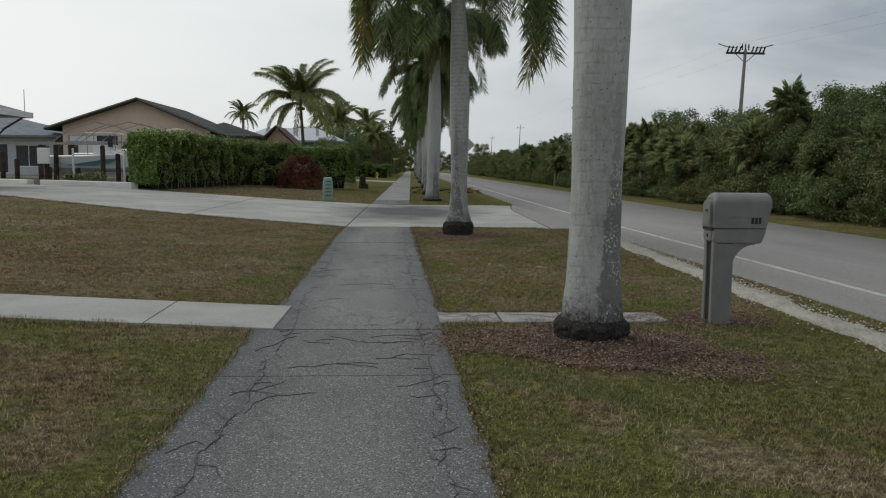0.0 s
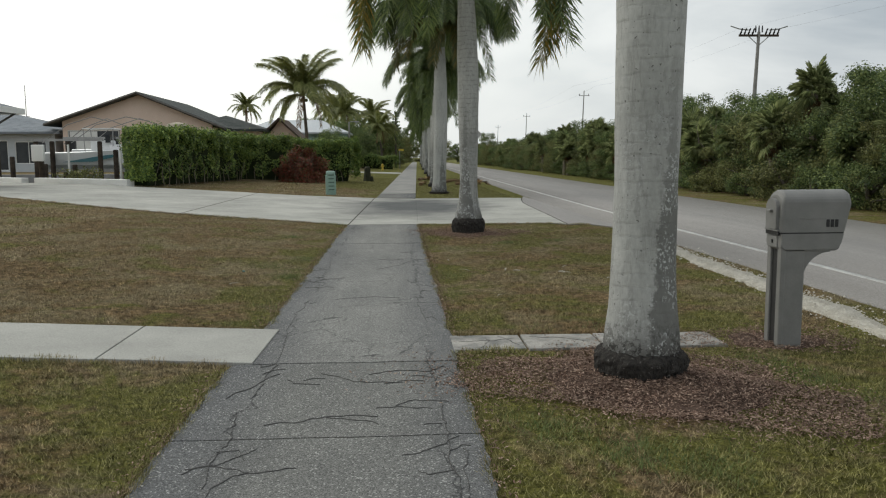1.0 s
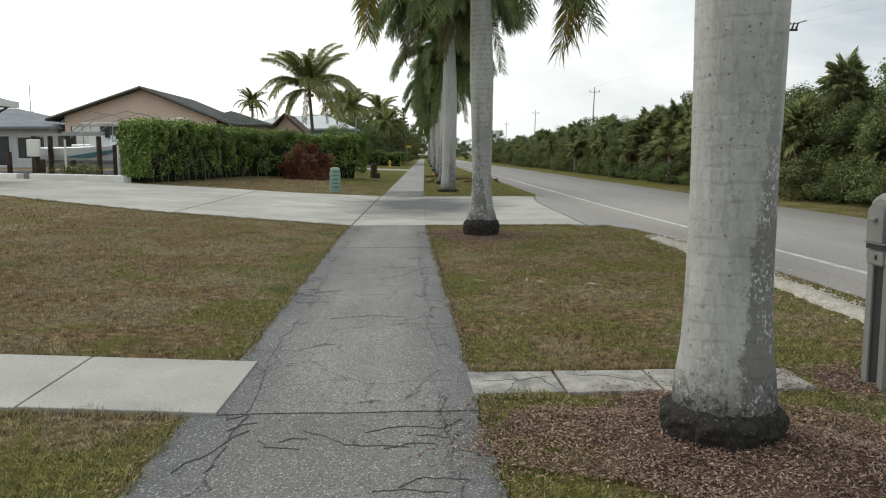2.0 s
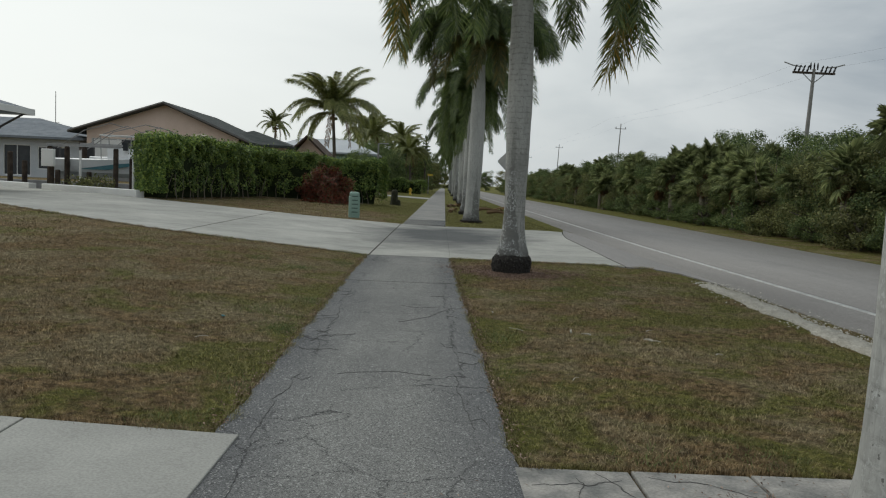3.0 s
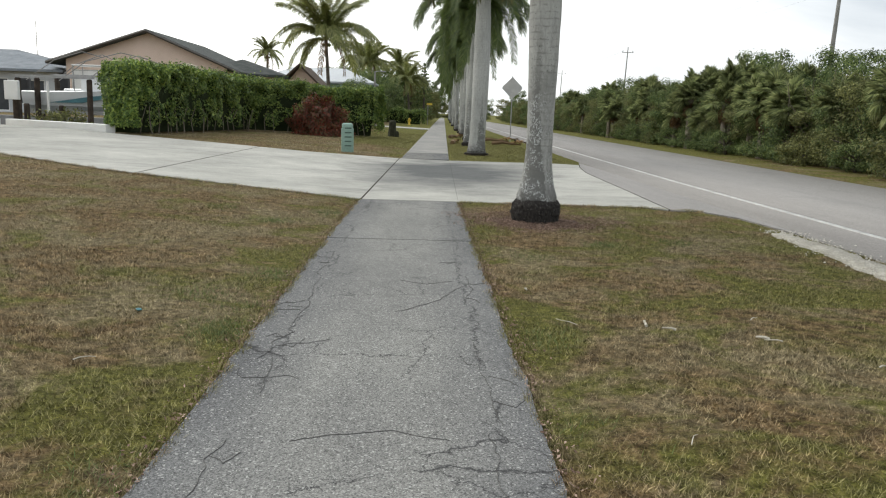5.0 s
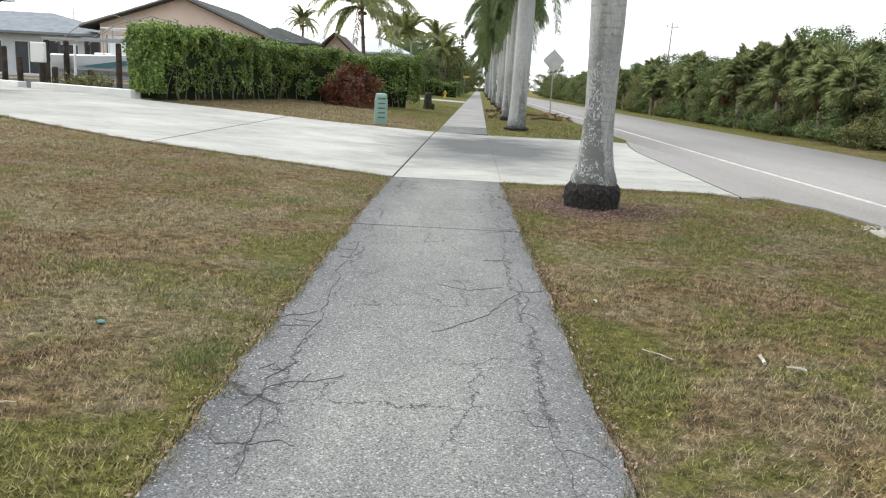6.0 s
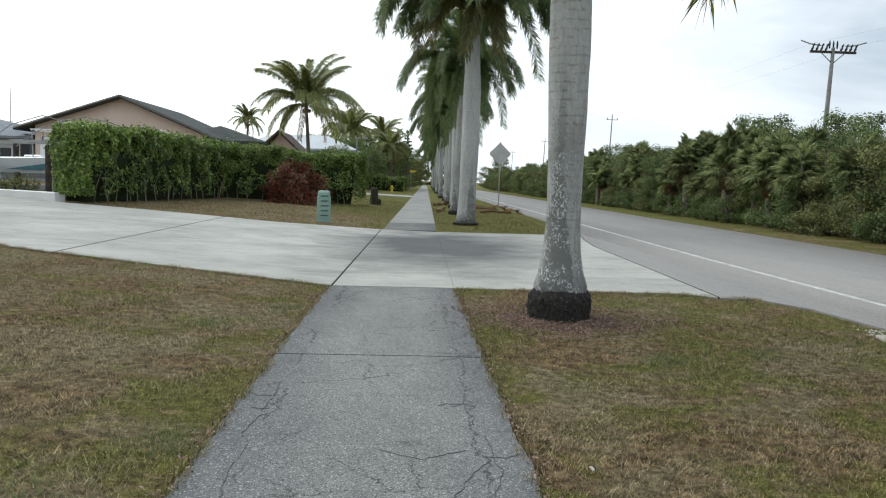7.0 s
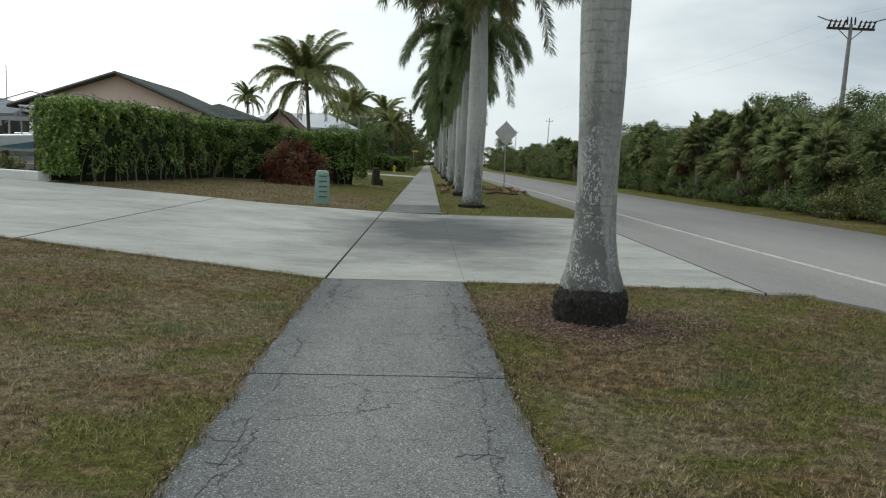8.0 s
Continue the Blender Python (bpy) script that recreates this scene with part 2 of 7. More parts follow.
def driveway_material():
    """Pale broom-finished concrete with tyre marks and a damp grey stain."""
    m, t, s = material("pale_concrete")
    p = where(t)
    c = mix(t, grain(t, p, 0.5, 6.0, 0.6, 0.35, 0.7), (0.35, 0.347, 0.32), (0.49, 0.483, 0.445))
    streak = grain(t, p, 1.2, 5.0, 0.65, 0.52, 0.75, stretch=(0.5, 1.2, 1))
    c = mix(t, math_node(t, "MULTIPLY", streak, 0.5), c, (0.2, 0.205, 0.2))
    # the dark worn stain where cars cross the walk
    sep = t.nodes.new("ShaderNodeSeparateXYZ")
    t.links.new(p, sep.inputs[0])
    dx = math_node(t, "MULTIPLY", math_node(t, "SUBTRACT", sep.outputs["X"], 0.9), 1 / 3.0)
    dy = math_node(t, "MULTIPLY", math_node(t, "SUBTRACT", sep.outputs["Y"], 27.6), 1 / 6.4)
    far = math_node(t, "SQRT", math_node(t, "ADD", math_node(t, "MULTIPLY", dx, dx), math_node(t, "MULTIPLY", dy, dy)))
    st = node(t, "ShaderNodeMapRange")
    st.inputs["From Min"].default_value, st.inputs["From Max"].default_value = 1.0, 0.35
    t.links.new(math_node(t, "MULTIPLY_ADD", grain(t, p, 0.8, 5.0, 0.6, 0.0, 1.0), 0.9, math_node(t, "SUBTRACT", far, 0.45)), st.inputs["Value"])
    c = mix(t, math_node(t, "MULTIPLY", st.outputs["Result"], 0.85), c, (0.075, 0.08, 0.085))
    c = mix(t, 0.5, c, mix(t, grain(t, p, 3.5, 9.0, 0.75, 0.3, 0.7, stretch=(0.7, 1.3, 1)), (0.36, 0.36, 0.36), (0.62, 0.62, 0.62)), "OVERLAY")
    f = grain(t, p, 60.0, 3.0)
    c = mix(t, 0.35, c, mix(t, f, (0.3, 0.3, 0.3), (0.7, 0.7, 0.7)), "OVERLAY")
    t.links.new(c, s.inputs["Base Color"])
    s.inputs["Roughness"].default_value = 0.95
    s.inputs["Specular IOR Level"].default_value = 0.08
    bumped(t, s, f, 0.25, 0.004)
    return m


def road_material(name, a, b, pale):
    """Worn asphalt, sandier towards its far side, with faint wheel tracks."""
    m, t, s = material(name)
    p = where(t)
    sep = t.nodes.new("ShaderNodeSeparateXYZ")
    t.links.new(p, sep.inputs[0])
    across = node(t, "ShaderNodeMapRange")
    across.inputs["From Min"].default_value, across.inputs["From Max"].default_value = 8.4, 11.2
    t.links.new(math_node(t, "MULTIPLY_ADD", sep.outputs["Y"], -0.012, sep.outputs["X"]), across.inputs["Value"])
    c = mix(t, grain(t, p, 0.6, 5.0, 0.6, 0.3, 0.7, stretch=(2.2, 0.12, 1)), a, b)
    c = mix(t, across.outputs["Result"], c, pale)
    c = mix(t, math_node(t, "MULTIPLY", grain(t, p, 1.1, 6.0, 0.65, 0.52, 0.7, stretch=(1, 0.3, 1)), 0.3), c, (0.19, 0.186, 0.18))
    v = node(t, "ShaderNodeTexVoronoi", Scale=75.0)
    t.links.new(p, v.inputs["Vector"])
    grey = t.nodes.new("ShaderNodeRGBToBW")
    t.links.new(v.outputs["Color"], grey.inputs[0])
    c = mix(t, 0.3, c, grey.outputs[0], "OVERLAY")
    t.links.new(c, s.inputs["Base Color"])
    s.inputs["Roughness"].default_value = 0.85
    s.inputs["Specular IOR Level"].default_value = 0.2
    bumped(t, s, grey.outputs[0], 0.35, 0.005)
    return m


def trunk_material(name, stain, fleck_low, reach):
    """Royal palm bark: smooth pale grey with broken ring scars, a damp dark run down one side and lichen flakes low down."""
    m, t, s = material(name)
    p = where(t, False)
    sep = t.nodes.new("ShaderNodeSeparateXYZ")
    t.links.new(p, sep.inputs[0])
    c = mix(t, grain(t, p, 1.4, 5.0, 0.6, 0.3, 0.7, stretch=(1.6, 1.6, 0.5)), (0.36, 0.362, 0.342), (0.51, 0.512, 0.49))
    c = mix(t, 0.35, c, mix(t, grain(t, p, 30.0, 5.0, 0.7, 0.3, 0.7, stretch=(1, 1, 0.5)), (0.3, 0.3, 0.3), (0.7, 0.7, 0.7)), "OVERLAY")
    # ring scars: thin, broken, a hand's width apart
    wob = math_node(t, "MULTIPLY_ADD", grain(t, p, 2.0, 4.0, 0.6, 0.0, 1.0), 0.12, sep.outputs["Z"])
    saw = math_node(t, "FRACT", math_node(t, "MULTIPLY", wob, 11.0))
    ring = node(t, "ShaderNodeMapRange")
    ring.inputs["From Min"].default_value, ring.inputs["From Max"].default_value = 0.2, 0.0
    t.links.new(math_node(t, "ABSOLUTE", math_node(t, "SUBTRACT", saw, 0.5)), ring.inputs["Value"])
    broken = grain(t, p, 9.0, 6.0, 0.75, 0.44, 0.58, stretch=(1, 1, 2.0))
    rings = math_node(t, "MULTIPLY", ring.outputs["Result"], broken)
    c = mix(t, math_node(t, "MULTIPLY", rings, 0.24 + 0.45 * stain), c, (0.19, 0.188, 0.175))
    # short upright weather streaks and pocks
    c = mix(t, math_node(t, "MULTIPLY", grain(t, p, 18.0, 6.0, 0.75, 0.53, 0.6, stretch=(1, 1, 0.2), warp=0.3), 0.32), c, (0.2, 0.2, 0.185))
    c = mix(t, math_node(t, "MULTIPLY", grain(t, p, 34.0, 2.0, 0.5, 0.68, 0.72), 0.8), c, (0.09, 0.088, 0.08))
    low = node(t, "ShaderNodeMapRange")
    low.inputs["From Min"].default_value, low.inputs["From Max"].default_value = reach * 1.25, reach * 0.55
    t.links.new(sep.outputs["Z"], low.inputs["Value"])
    # the damp run, wandering down the trunk and spreading at its foot
    wander = math_node(t, "MULTIPLY_ADD", grain(t, p, 2.2, 5.0, 0.65, 0.0, 1.0, stretch=(0.3, 0.3, 1)), 0.22, -0.11)
    spread = node(t, "ShaderNodeMapRange")
    spread.inputs["From Min"].default_value, spread.inputs["From Max"].default_value = 1.6, 0.3
    spread.inputs["To Min"].default_value, spread.inputs["To Max"].default_value = 0.03, 0.17
    t.links.new(sep.outputs["Z"], spread.inputs["Value"])
    off = math_node(t, "ABSOLUTE", math_node(t, "SUBTRACT", math_node(t, "ADD", sep.outputs["X"], wander), 0.14 - 0.24 * stain))
    rag = math_node(t, "MULTIPLY_ADD", grain(t, p, 16.0, 6.0, 0.8, 0.2, 0.8), 0.09, math_node(t, "SUBTRACT", off, spread.outputs["Result"]))
    damp = node(t, "ShaderNodeMapRange")
    damp.inputs["From Min"].default_value, damp.inputs["From Max"].default_value = 0.062, 0.042
    t.links.new(rag, damp.inputs["Value"])
    wet = math_node(t, "MULTIPLY", damp.outputs["Result"], low.outputs["Result"])
    c = mix(t, math_node(t, "MULTIPLY", wet, 0.8), c, (0.13, 0.13, 0.12))
    # grey algae over the rest of the foot
    algae = math_node(t, "MULTIPLY", grain(t, p, 3.0, 6.0, 0.7, 0.42, 0.56, stretch=(1, 1, 0.4), warp=0.8), low.outputs["Result"])
    c = mix(t, math_node(t, "MULTIPLY", algae, 0.3 + 0.3 * stain), c, (0.17, 0.17, 0.16))
    foot = node(t, "ShaderNodeMapRange")
    foot.inputs["From Min"].default_value, foot.inputs["From Max"].default_value = 0.4 + 0.45 * stain, 0.2 + 0.2 * stain
    t.links.new(sep.outputs["Z"], foot.inputs["Value"])
    c = mix(t, math_node(t, "MULTIPLY", foot.outputs["Result"], 0.6), c, (0.15, 0.15, 0.145))
    # pale lichen flakes, hard-edged, over the dark
    fleck = grain(t, p, 52.0, 4.0, 0.65, fleck_low, fleck_low + 0.025, stretch=(1.0, 1.0, 0.7))
    where_dark = math_node(t, "MINIMUM", math_node(t, "ADD", math_node(t, "ADD", wet, foot.outputs["Result"]), math_node(t, "MULTIPLY", algae, 0.7)), 1.0)
    drift = grain(t, p, 4.0, 4.0, 0.65, 0.47, 0.55)
    fleck = math_node(t, "MULTIPLY", math_node(t, "MULTIPLY", fleck, where_dark), drift)
    c = mix(t, fleck, c, (0.53, 0.545, 0.535))
    base = node(t, "ShaderNodeMapRange")
    base.inputs["From Min"].default_value, base.inputs["From Max"].default_value = 0.45, 0.2
    t.links.new(sep.outputs["Z"], base.inputs["Value"])
    speck = math_node(t, "MULTIPLY", grain(t, p, 22.0, 6.0, 0.8, 0.5, 0.56), base.outputs["Result"])
    c = mix(t, math_node(t, "MULTIPLY", speck, 0.85), c, (0.045, 0.042, 0.038))
    t.links.new(c, s.inputs["Base Color"])
    s.inputs["Roughness"].default_value = 0.85
    s.inputs["Specular IOR Level"].default_value = 0.25
    bumped(t, s, math_node(t, "SUBTRACT", math_node(t, "ADD", fleck, 0.0), math_node(t, "ADD", rings, speck)), 0.35, 0.008)
    return m


def root_material():
    m, t, s = material("dark_root_mat")
    p = where(t, False)
    g = grain(t, p, 30.0, 4.0, 0.7, 0.3, 0.7, stretch=(1, 1, 0.5))
    c = mix(t, g, (0.007, 0.006, 0.005), (0.06, 0.052, 0.045))
    c = mix(t, grain(t, p, 34.0, 5.0, 0.7, 0.61, 0.66), c, (0.2, 0.19, 0.175))
    t.links.new(c, s.inputs["Base Color"])
    s.inputs["Roughness"].default_value = 0.95
    bumped(t, s, g, 1.0, 0.03)
    return m


M_TURF = turf_material()
M_BLADE = blade_material()
M_WALK = sidewalk_material("weathered_walk", (0.222, 0.221, 0.212), (0.150, 0.152, 0.155))
M_WALK_OLD = sidewalk_material("cracked_walk", (0.178, 0.178, 0.17), (0.136, 0.138, 0.141), 0.5)
M_FARWALK = plain("far_walk", (0.33, 0.32, 0.3), (0.24, 0.24, 0.235), 0.7, 0.9)
M_DRIVE = driveway_material()
M_STRIP = plain("path_concrete", (0.41, 0.405, 0.375), (0.33, 0.326, 0.302), 1.1, 0.85, 70)
M_STRIP_OLD = plain("old_path_concrete", (0.40, 0.38, 0.35), (0.2, 0.2, 0.19), 5.0, 0.9, 60, 0.4)
M_JOINT = plain("joint_soil", (0.035, 0.032, 0.028), (0.06, 0.05, 0.04), 8, 0.95)
M_CRACK = plain("crack_soil", (0.085, 0.083, 0.08), (0.135, 0.13, 0.125), 20, 0.95)
M_ROAD = road_material("grey_asphalt", (0.26, 0.248, 0.238), (0.312, 0.297, 0.284), (0.36, 0.338, 0.312))
M_LINE = plain("worn_white_paint", (0.58, 0.58, 0.56), (0.36, 0.355, 0.345), 3.0, 0.6, 30)
M_GRAVEL = plain("shell_gravel", (0.62, 0.59, 0.52), (0.42, 0.39, 0.33), 7.0, 0.95, 45, 0.9)
M_MULCH = plain("brown_mulch_soil", (0.075, 0.048, 0.037), (0.13, 0.088, 0.068), 12.0, 0.95, 60, 0.9)
M_CHIP = leafy("mulch_chips", ((0.10, 0.06, 0.045), (0.25, 0.16, 0.118), (0.46, 0.335, 0.26)), 0.9, 3.0, 0.0)
M_BARK = trunk_material("pale_palm_bark", 0.0, 0.545, 1.9)
M_BARK_FLECKED = trunk_material("flecked_palm_bark", 0.9, 0.525, 2.4)
M_ROOT = root_material()
M_SHAFT = plain("green_crownshaft", (0.11, 0.16, 0.06), (0.17, 0.2, 0.09), 2.0, 0.4, world_space=False)
M_FROND = leafy("palm_leaflets", ((0.042, 0.072, 0.023), (0.10, 0.15, 0.045), (0.22, 0.265, 0.085)), 0.42, 0.9, 0.4)
M_FROND_OLD = leafy("yellowing_leaflets", ((0.075, 0.10, 0.025), (0.19, 0.19, 0.04), (0.38, 0.25, 0.045)), 0.6, 1.2, 0.4)
M_FROND_TAWNY = leafy("tawny_leaflets", ((0.045, 0.065, 0.02), (0.10, 0.11, 0.03), (0.21, 0.155, 0.035)), 0.5, 1.0)
M_FROND_DEAD = leafy("dead_frond", ((0.13, 0.09, 0.06), (0.24, 0.15, 0.075), (0.33, 0.2, 0.09)), 0.9, 1.0, 0.1)
M_COCO = leafy("coconut_leaflets", ((0.12, 0.15, 0.05), (0.27, 0.30, 0.10), (0.48, 0.47, 0.20)), 0.4, 0.9, 0.55)
M_RACHIS = plain("green_leaf_stalk", (0.09, 0.12, 0.04), (0.15, 0.16, 0.06), 3.0, 0.5, world_space=False)
M_HEDGE = leafy("hedge_leaves", ((0.055, 0.10, 0.026), (0.135, 0.215, 0.046), (0.34, 0.41, 0.09)), 0.5, 0.45, 0.25)
# solid hedge core, near-black to stand for shade between the leaves
M_HEDGE_IN = plain("hedge_inner_shade", (0.014, 0.022, 0.009), (0.03, 0.04, 0.016), 4.0, 0.95, 25)
M_RED = leafy("croton_leaves", ((0.06, 0.06, 0.025), (0.16, 0.05, 0.03), (0.28, 0.06, 0.035), (0.12, 0.11, 0.04)), 0.5, 0.9)
M_WOODS = leafy("mangrove_leaves", ((0.052, 0.082, 0.033), (0.122, 0.172, 0.06), (0.25, 0.30, 0.10)), 0.75, 0.6, 0.32)
M_WOODS_OLIVE = leafy("olive_scrub_leaves", ((0.075, 0.088, 0.034), (0.165, 0.175, 0.062), (0.30, 0.30, 0.112)), 0.75, 0.4, 0.32)
M_FAN = leafy("fan_palm_leaves", ((0.13, 0.165, 0.075), (0.27, 0.315, 0.135), (0.50, 0.53, 0.26)), 0.42, 0.5, 0.5)
M_TREEBARK = plain("grey_brown_bark", (0.09, 0.075, 0.06), (0.17, 0.15, 0.125), 3.0, 0.95, 20, 0.8, world_space=False)
M_STEM = plain("pale_stem_bark", (0.15, 0.125, 0.095), (0.27, 0.235, 0.19), 6.0, 0.9, 30, 0.5)
M_MAILBOX = plain("grey_plastic", (0.175, 0.175, 0.167), (0.215, 0.212, 0.203), 4.0, 0.55, 320, 0.04)
# near-black for dark parts, and for shade in the mailbox's slots
M_DARK = plain("black_and_slot_shade", (0.012, 0.012, 0.013), (0.02, 0.02, 0.02), 5.0, 0.6)
M_PEDESTAL = plain("pale_green_plastic", (0.22, 0.34, 0.285), (0.26, 0.385, 0.325), 3.0, 0.5, 60, 0.1)
M_PEDESTAL_DARK = plain("green_louvre_shade", (0.05, 0.1, 0.08), (0.07, 0.12, 0.1), 3.0, 0.6)
M_STUCCO = plain("peach_stucco", (0.70, 0.55, 0.46), (0.76, 0.60, 0.51), 0.8, 0.9, 30, 0.4)
M_CREAM = plain("cream_stucco", (0.6, 0.52, 0.4), (0.66, 0.58, 0.46), 0.8, 0.9, 30, 0.4)
M_PALE = plain("pale_blue_grey_wall", (0.5, 0.53, 0.55), (0.58, 0.6, 0.62), 0.8, 0.85)
M_AQUA = plain("pale_aqua_wall", (0.34, 0.5, 0.5), (0.4, 0.56, 0.56), 0.8, 0.85)
M_SHINGLE = plain("dark_shingle", (0.045, 0.055, 0.052), (0.085, 0.09, 0.088), 1.5, 0.9, 12, 0.6, stretch=(1, 1, 5))
M_SHINGLE_BROWN = plain("brown_shingle", (0.075, 0.055, 0.045), (0.12, 0.09, 0.075), 1.5, 0.9, 12, 0.6)
M_ROOF_GREY = plain("grey_tile_roof", (0.16, 0.18, 0.205), (0.23, 0.25, 0.27), 1.2, 0.8, 10, 0.5)
M_ROOF_WHITE = plain("white_metal_roof", (0.42, 0.45, 0.48), (0.5, 0.53, 0.55), 0.6, 0.4)
M_FASCIA = plain("dark_fascia", (0.06, 0.055, 0.05), (0.1, 0.09, 0.08), 2.0, 0.7)
M_WHITE = plain("white_paint", (0.72, 0.72, 0.7), (0.8, 0.8, 0.78), 1.2, 0.5)
M_HULL = plain("white_gelcoat", (0.78, 0.79, 0.79), (0.84, 0.85, 0.85), 0.8, 0.25)
M_TEAL = plain("teal_stripe", (0.05, 0.16, 0.19), (0.07, 0.2, 0.23), 2.0, 0.3)
M_GLASS = plain("smoked_window", (0.02, 0.025, 0.03), (0.04, 0.045, 0.05), 1.0, 0.08)
M_PILING = plain("weathered_piling", (0.04, 0.032, 0.026), (0.09, 0.07, 0.055), 3.0, 0.95, 25, 0.7)
M_STEEL = plain("galvanised_steel", (0.3, 0.3, 0.3), (0.38, 0.38, 0.38), 3.0, 0.45, metal=0.6)
M_SIGNBACK = plain("bare_aluminium", (0.46, 0.45, 0.44), (0.55, 0.54, 0.52), 2.0, 0.6, metal=0.1)
M_POLE = plain("weathered_concrete_pole", (0.23, 0.225, 0.215), (0.31, 0.3, 0.29), 2.0, 0.9)
M_YELLOW = plain("yellow_paint", (0.62, 0.42, 0.04), (0.7, 0.5, 0.06), 2.0, 0.5)
M_WATER = plain("dark_canal_water", (0.03, 0.045, 0.045), (0.05, 0.06, 0.055), 0.6, 0.06, 8.0, 0.15)
M_STUMP = plain("dark_mossy_wood", (0.03, 0.032, 0.022), (0.06, 0.06, 0.04), 5.0, 0.95)
M_LITTER = plain("bleached_litter", (0.6, 0.57, 0.5), (0.42, 0.38, 0.3), 12.0, 0.9)
M_SCRAP = plain("blue_green_plastic", (0.03, 0.17, 0.19), (0.05, 0.24, 0.26), 9.0, 0.4)
M_TAN = plain("tan_fabric", (0.42, 0.37, 0.29), (0.5, 0.45, 0.36), 2.0, 0.9)


# ---- building helpers ----
def mesh_of(name, bm, mat, smooth=False):
    me = bpy.data.meshes.new(name)
    bm.to_mesh(me)
    bm.free()
    if smooth:
        for p in me.polygons:
            p.use_smooth = True
    me.materials.append(mat)
    return me


def part(name, bm, mat, parent=None, label="", smooth=False, m=None):
    """A bmesh, or a ready mesh, as one object under its thing."""
    me = bm if isinstance(bm, bpy.types.Mesh) else mesh_of(name, bm, mat, smooth)
    ob = new(name, me)
    if parent:
        ob.parent = parent
    if m is not None:
        ob.matrix_basis = m
    return tagged(ob, label)


def thing(name, label, category, at=(0, 0, 0), turn=0.0, group="", kind=""):
    ob = new(name)
    ob.empty_display_size = 0.2
    ob.matrix_basis = pose(*at, 0, 0, turn)
    return tagged(ob, label, category, group, kind)


def raw_mesh(name, verts, faces, mat):
    """A mesh from arrays of triangles or quads, quick for very many faces."""
    me = bpy.data.meshes.new(name)
    verts, faces = np.asarray(verts, np.float32), np.asarray(faces, np.int32)
    n, k = faces.shape
    me.vertices.add(len(verts))
    me.vertices.foreach_set("co", verts.ravel())
    me.loops.add(n * k)
    me.loops.foreach_set("vertex_index", faces.ravel())
    me.polygons.add(n)
    me.polygons.foreach_set("loop_start", np.arange(0, n * k, k, dtype=np.int32))
    me.update(calc_edges=True)
    me.validate()
    me.materials.append(mat)
    return me


def box(x0, x1, y0, y1, z0, z1, bm=None, bevel=0.0):
    b = bmesh.new()
    bmesh.ops.create_cube(b, size=1.0)
    bmesh.ops.transform(b, verts=b.verts, matrix=Matrix.Translation(((x0 + x1) / 2, (y0 + y1) / 2, (z0 + z1) / 2)) @ Matrix.Diagonal((x1 - x0, y1 - y0, z1 - z0, 1)))
    if bevel:
        bmesh.ops.bevel(b, geom=list(b.edges), offset=bevel, segments=2, affect="EDGES", profile=0.5)
    return joined(bm, b)


def joined(bm, b):
    """Adds b to bm, and returns the whole."""
    if bm is None:
        return b
    me = bpy.data.meshes.new("joined")
    b.to_mesh(me)
    b.free()
    bm.from_mesh(me)
    bpy.data.meshes.remove(me)
    return bm


def prism(points, z0, z1, bm=None, bevel=0.0):
    """A flat outline, drawn anticlockwise, with thickness. z may be numbers or functions of x and y."""
    b = bmesh.new()
    f0 = (lambda x, y: z0) if not callable(z0) else z0
    f1 = (lambda x, y: z1) if not callable(z1) else z1
    low = [b.verts.new((x, y, f0(x, y))) for x, y in points]
    top = [b.verts.new((x, y, f1(x, y))) for x, y in points]
    n = len(points)
    b.faces.new(top)
    b.faces.new(low[::-1])
    for i in range(n):
        b.faces.new((low[i], low[(i + 1) % n], top[(i + 1) % n], top[i]))
    if bevel:
        edges = [e for e in b.edges if all(v in top for v in e.verts)]
        bmesh.ops.bevel(b, geom=edges, offset=bevel, segments=2, affect="EDGES", profile=0.5)
    return joined(bm, b)


def lathe(profile, seg=20, wobble=0.0, seed=0, bm=None, centre=None, rough=0.0):
    """A turned body from (z, radius) rows; centre(z) gives a lean."""
    b = bmesh.new()
    rings = []
    for z, r in profile:
        cx, cy = centre(z) if centre else (0, 0)
        ring = []
        for i in range(seg):
            a = 2 * math.pi * i / seg
            k = 1 + wobble * noise.noise((math.cos(a) * 1.7 + seed, math.sin(a) * 1.7, z * 2.3))
            k += rough * noise.noise((math.cos(a) * 9 + seed, math.sin(a) * 9, z * 22.0))
            ring.append(b.verts.new((cx + r * k * math.cos(a), cy + r * k * math.sin(a), z)))
        rings.append(ring)
    for p, q in zip(rings, rings[1:]):
        for i in range(seg):
            b.faces.new((p[i], p[(i + 1) % seg], q[(i + 1) % seg], q[i]))
    b.faces.new(rings[0][::-1])
    b.faces.new(rings[-1])
    return joined(bm, b)


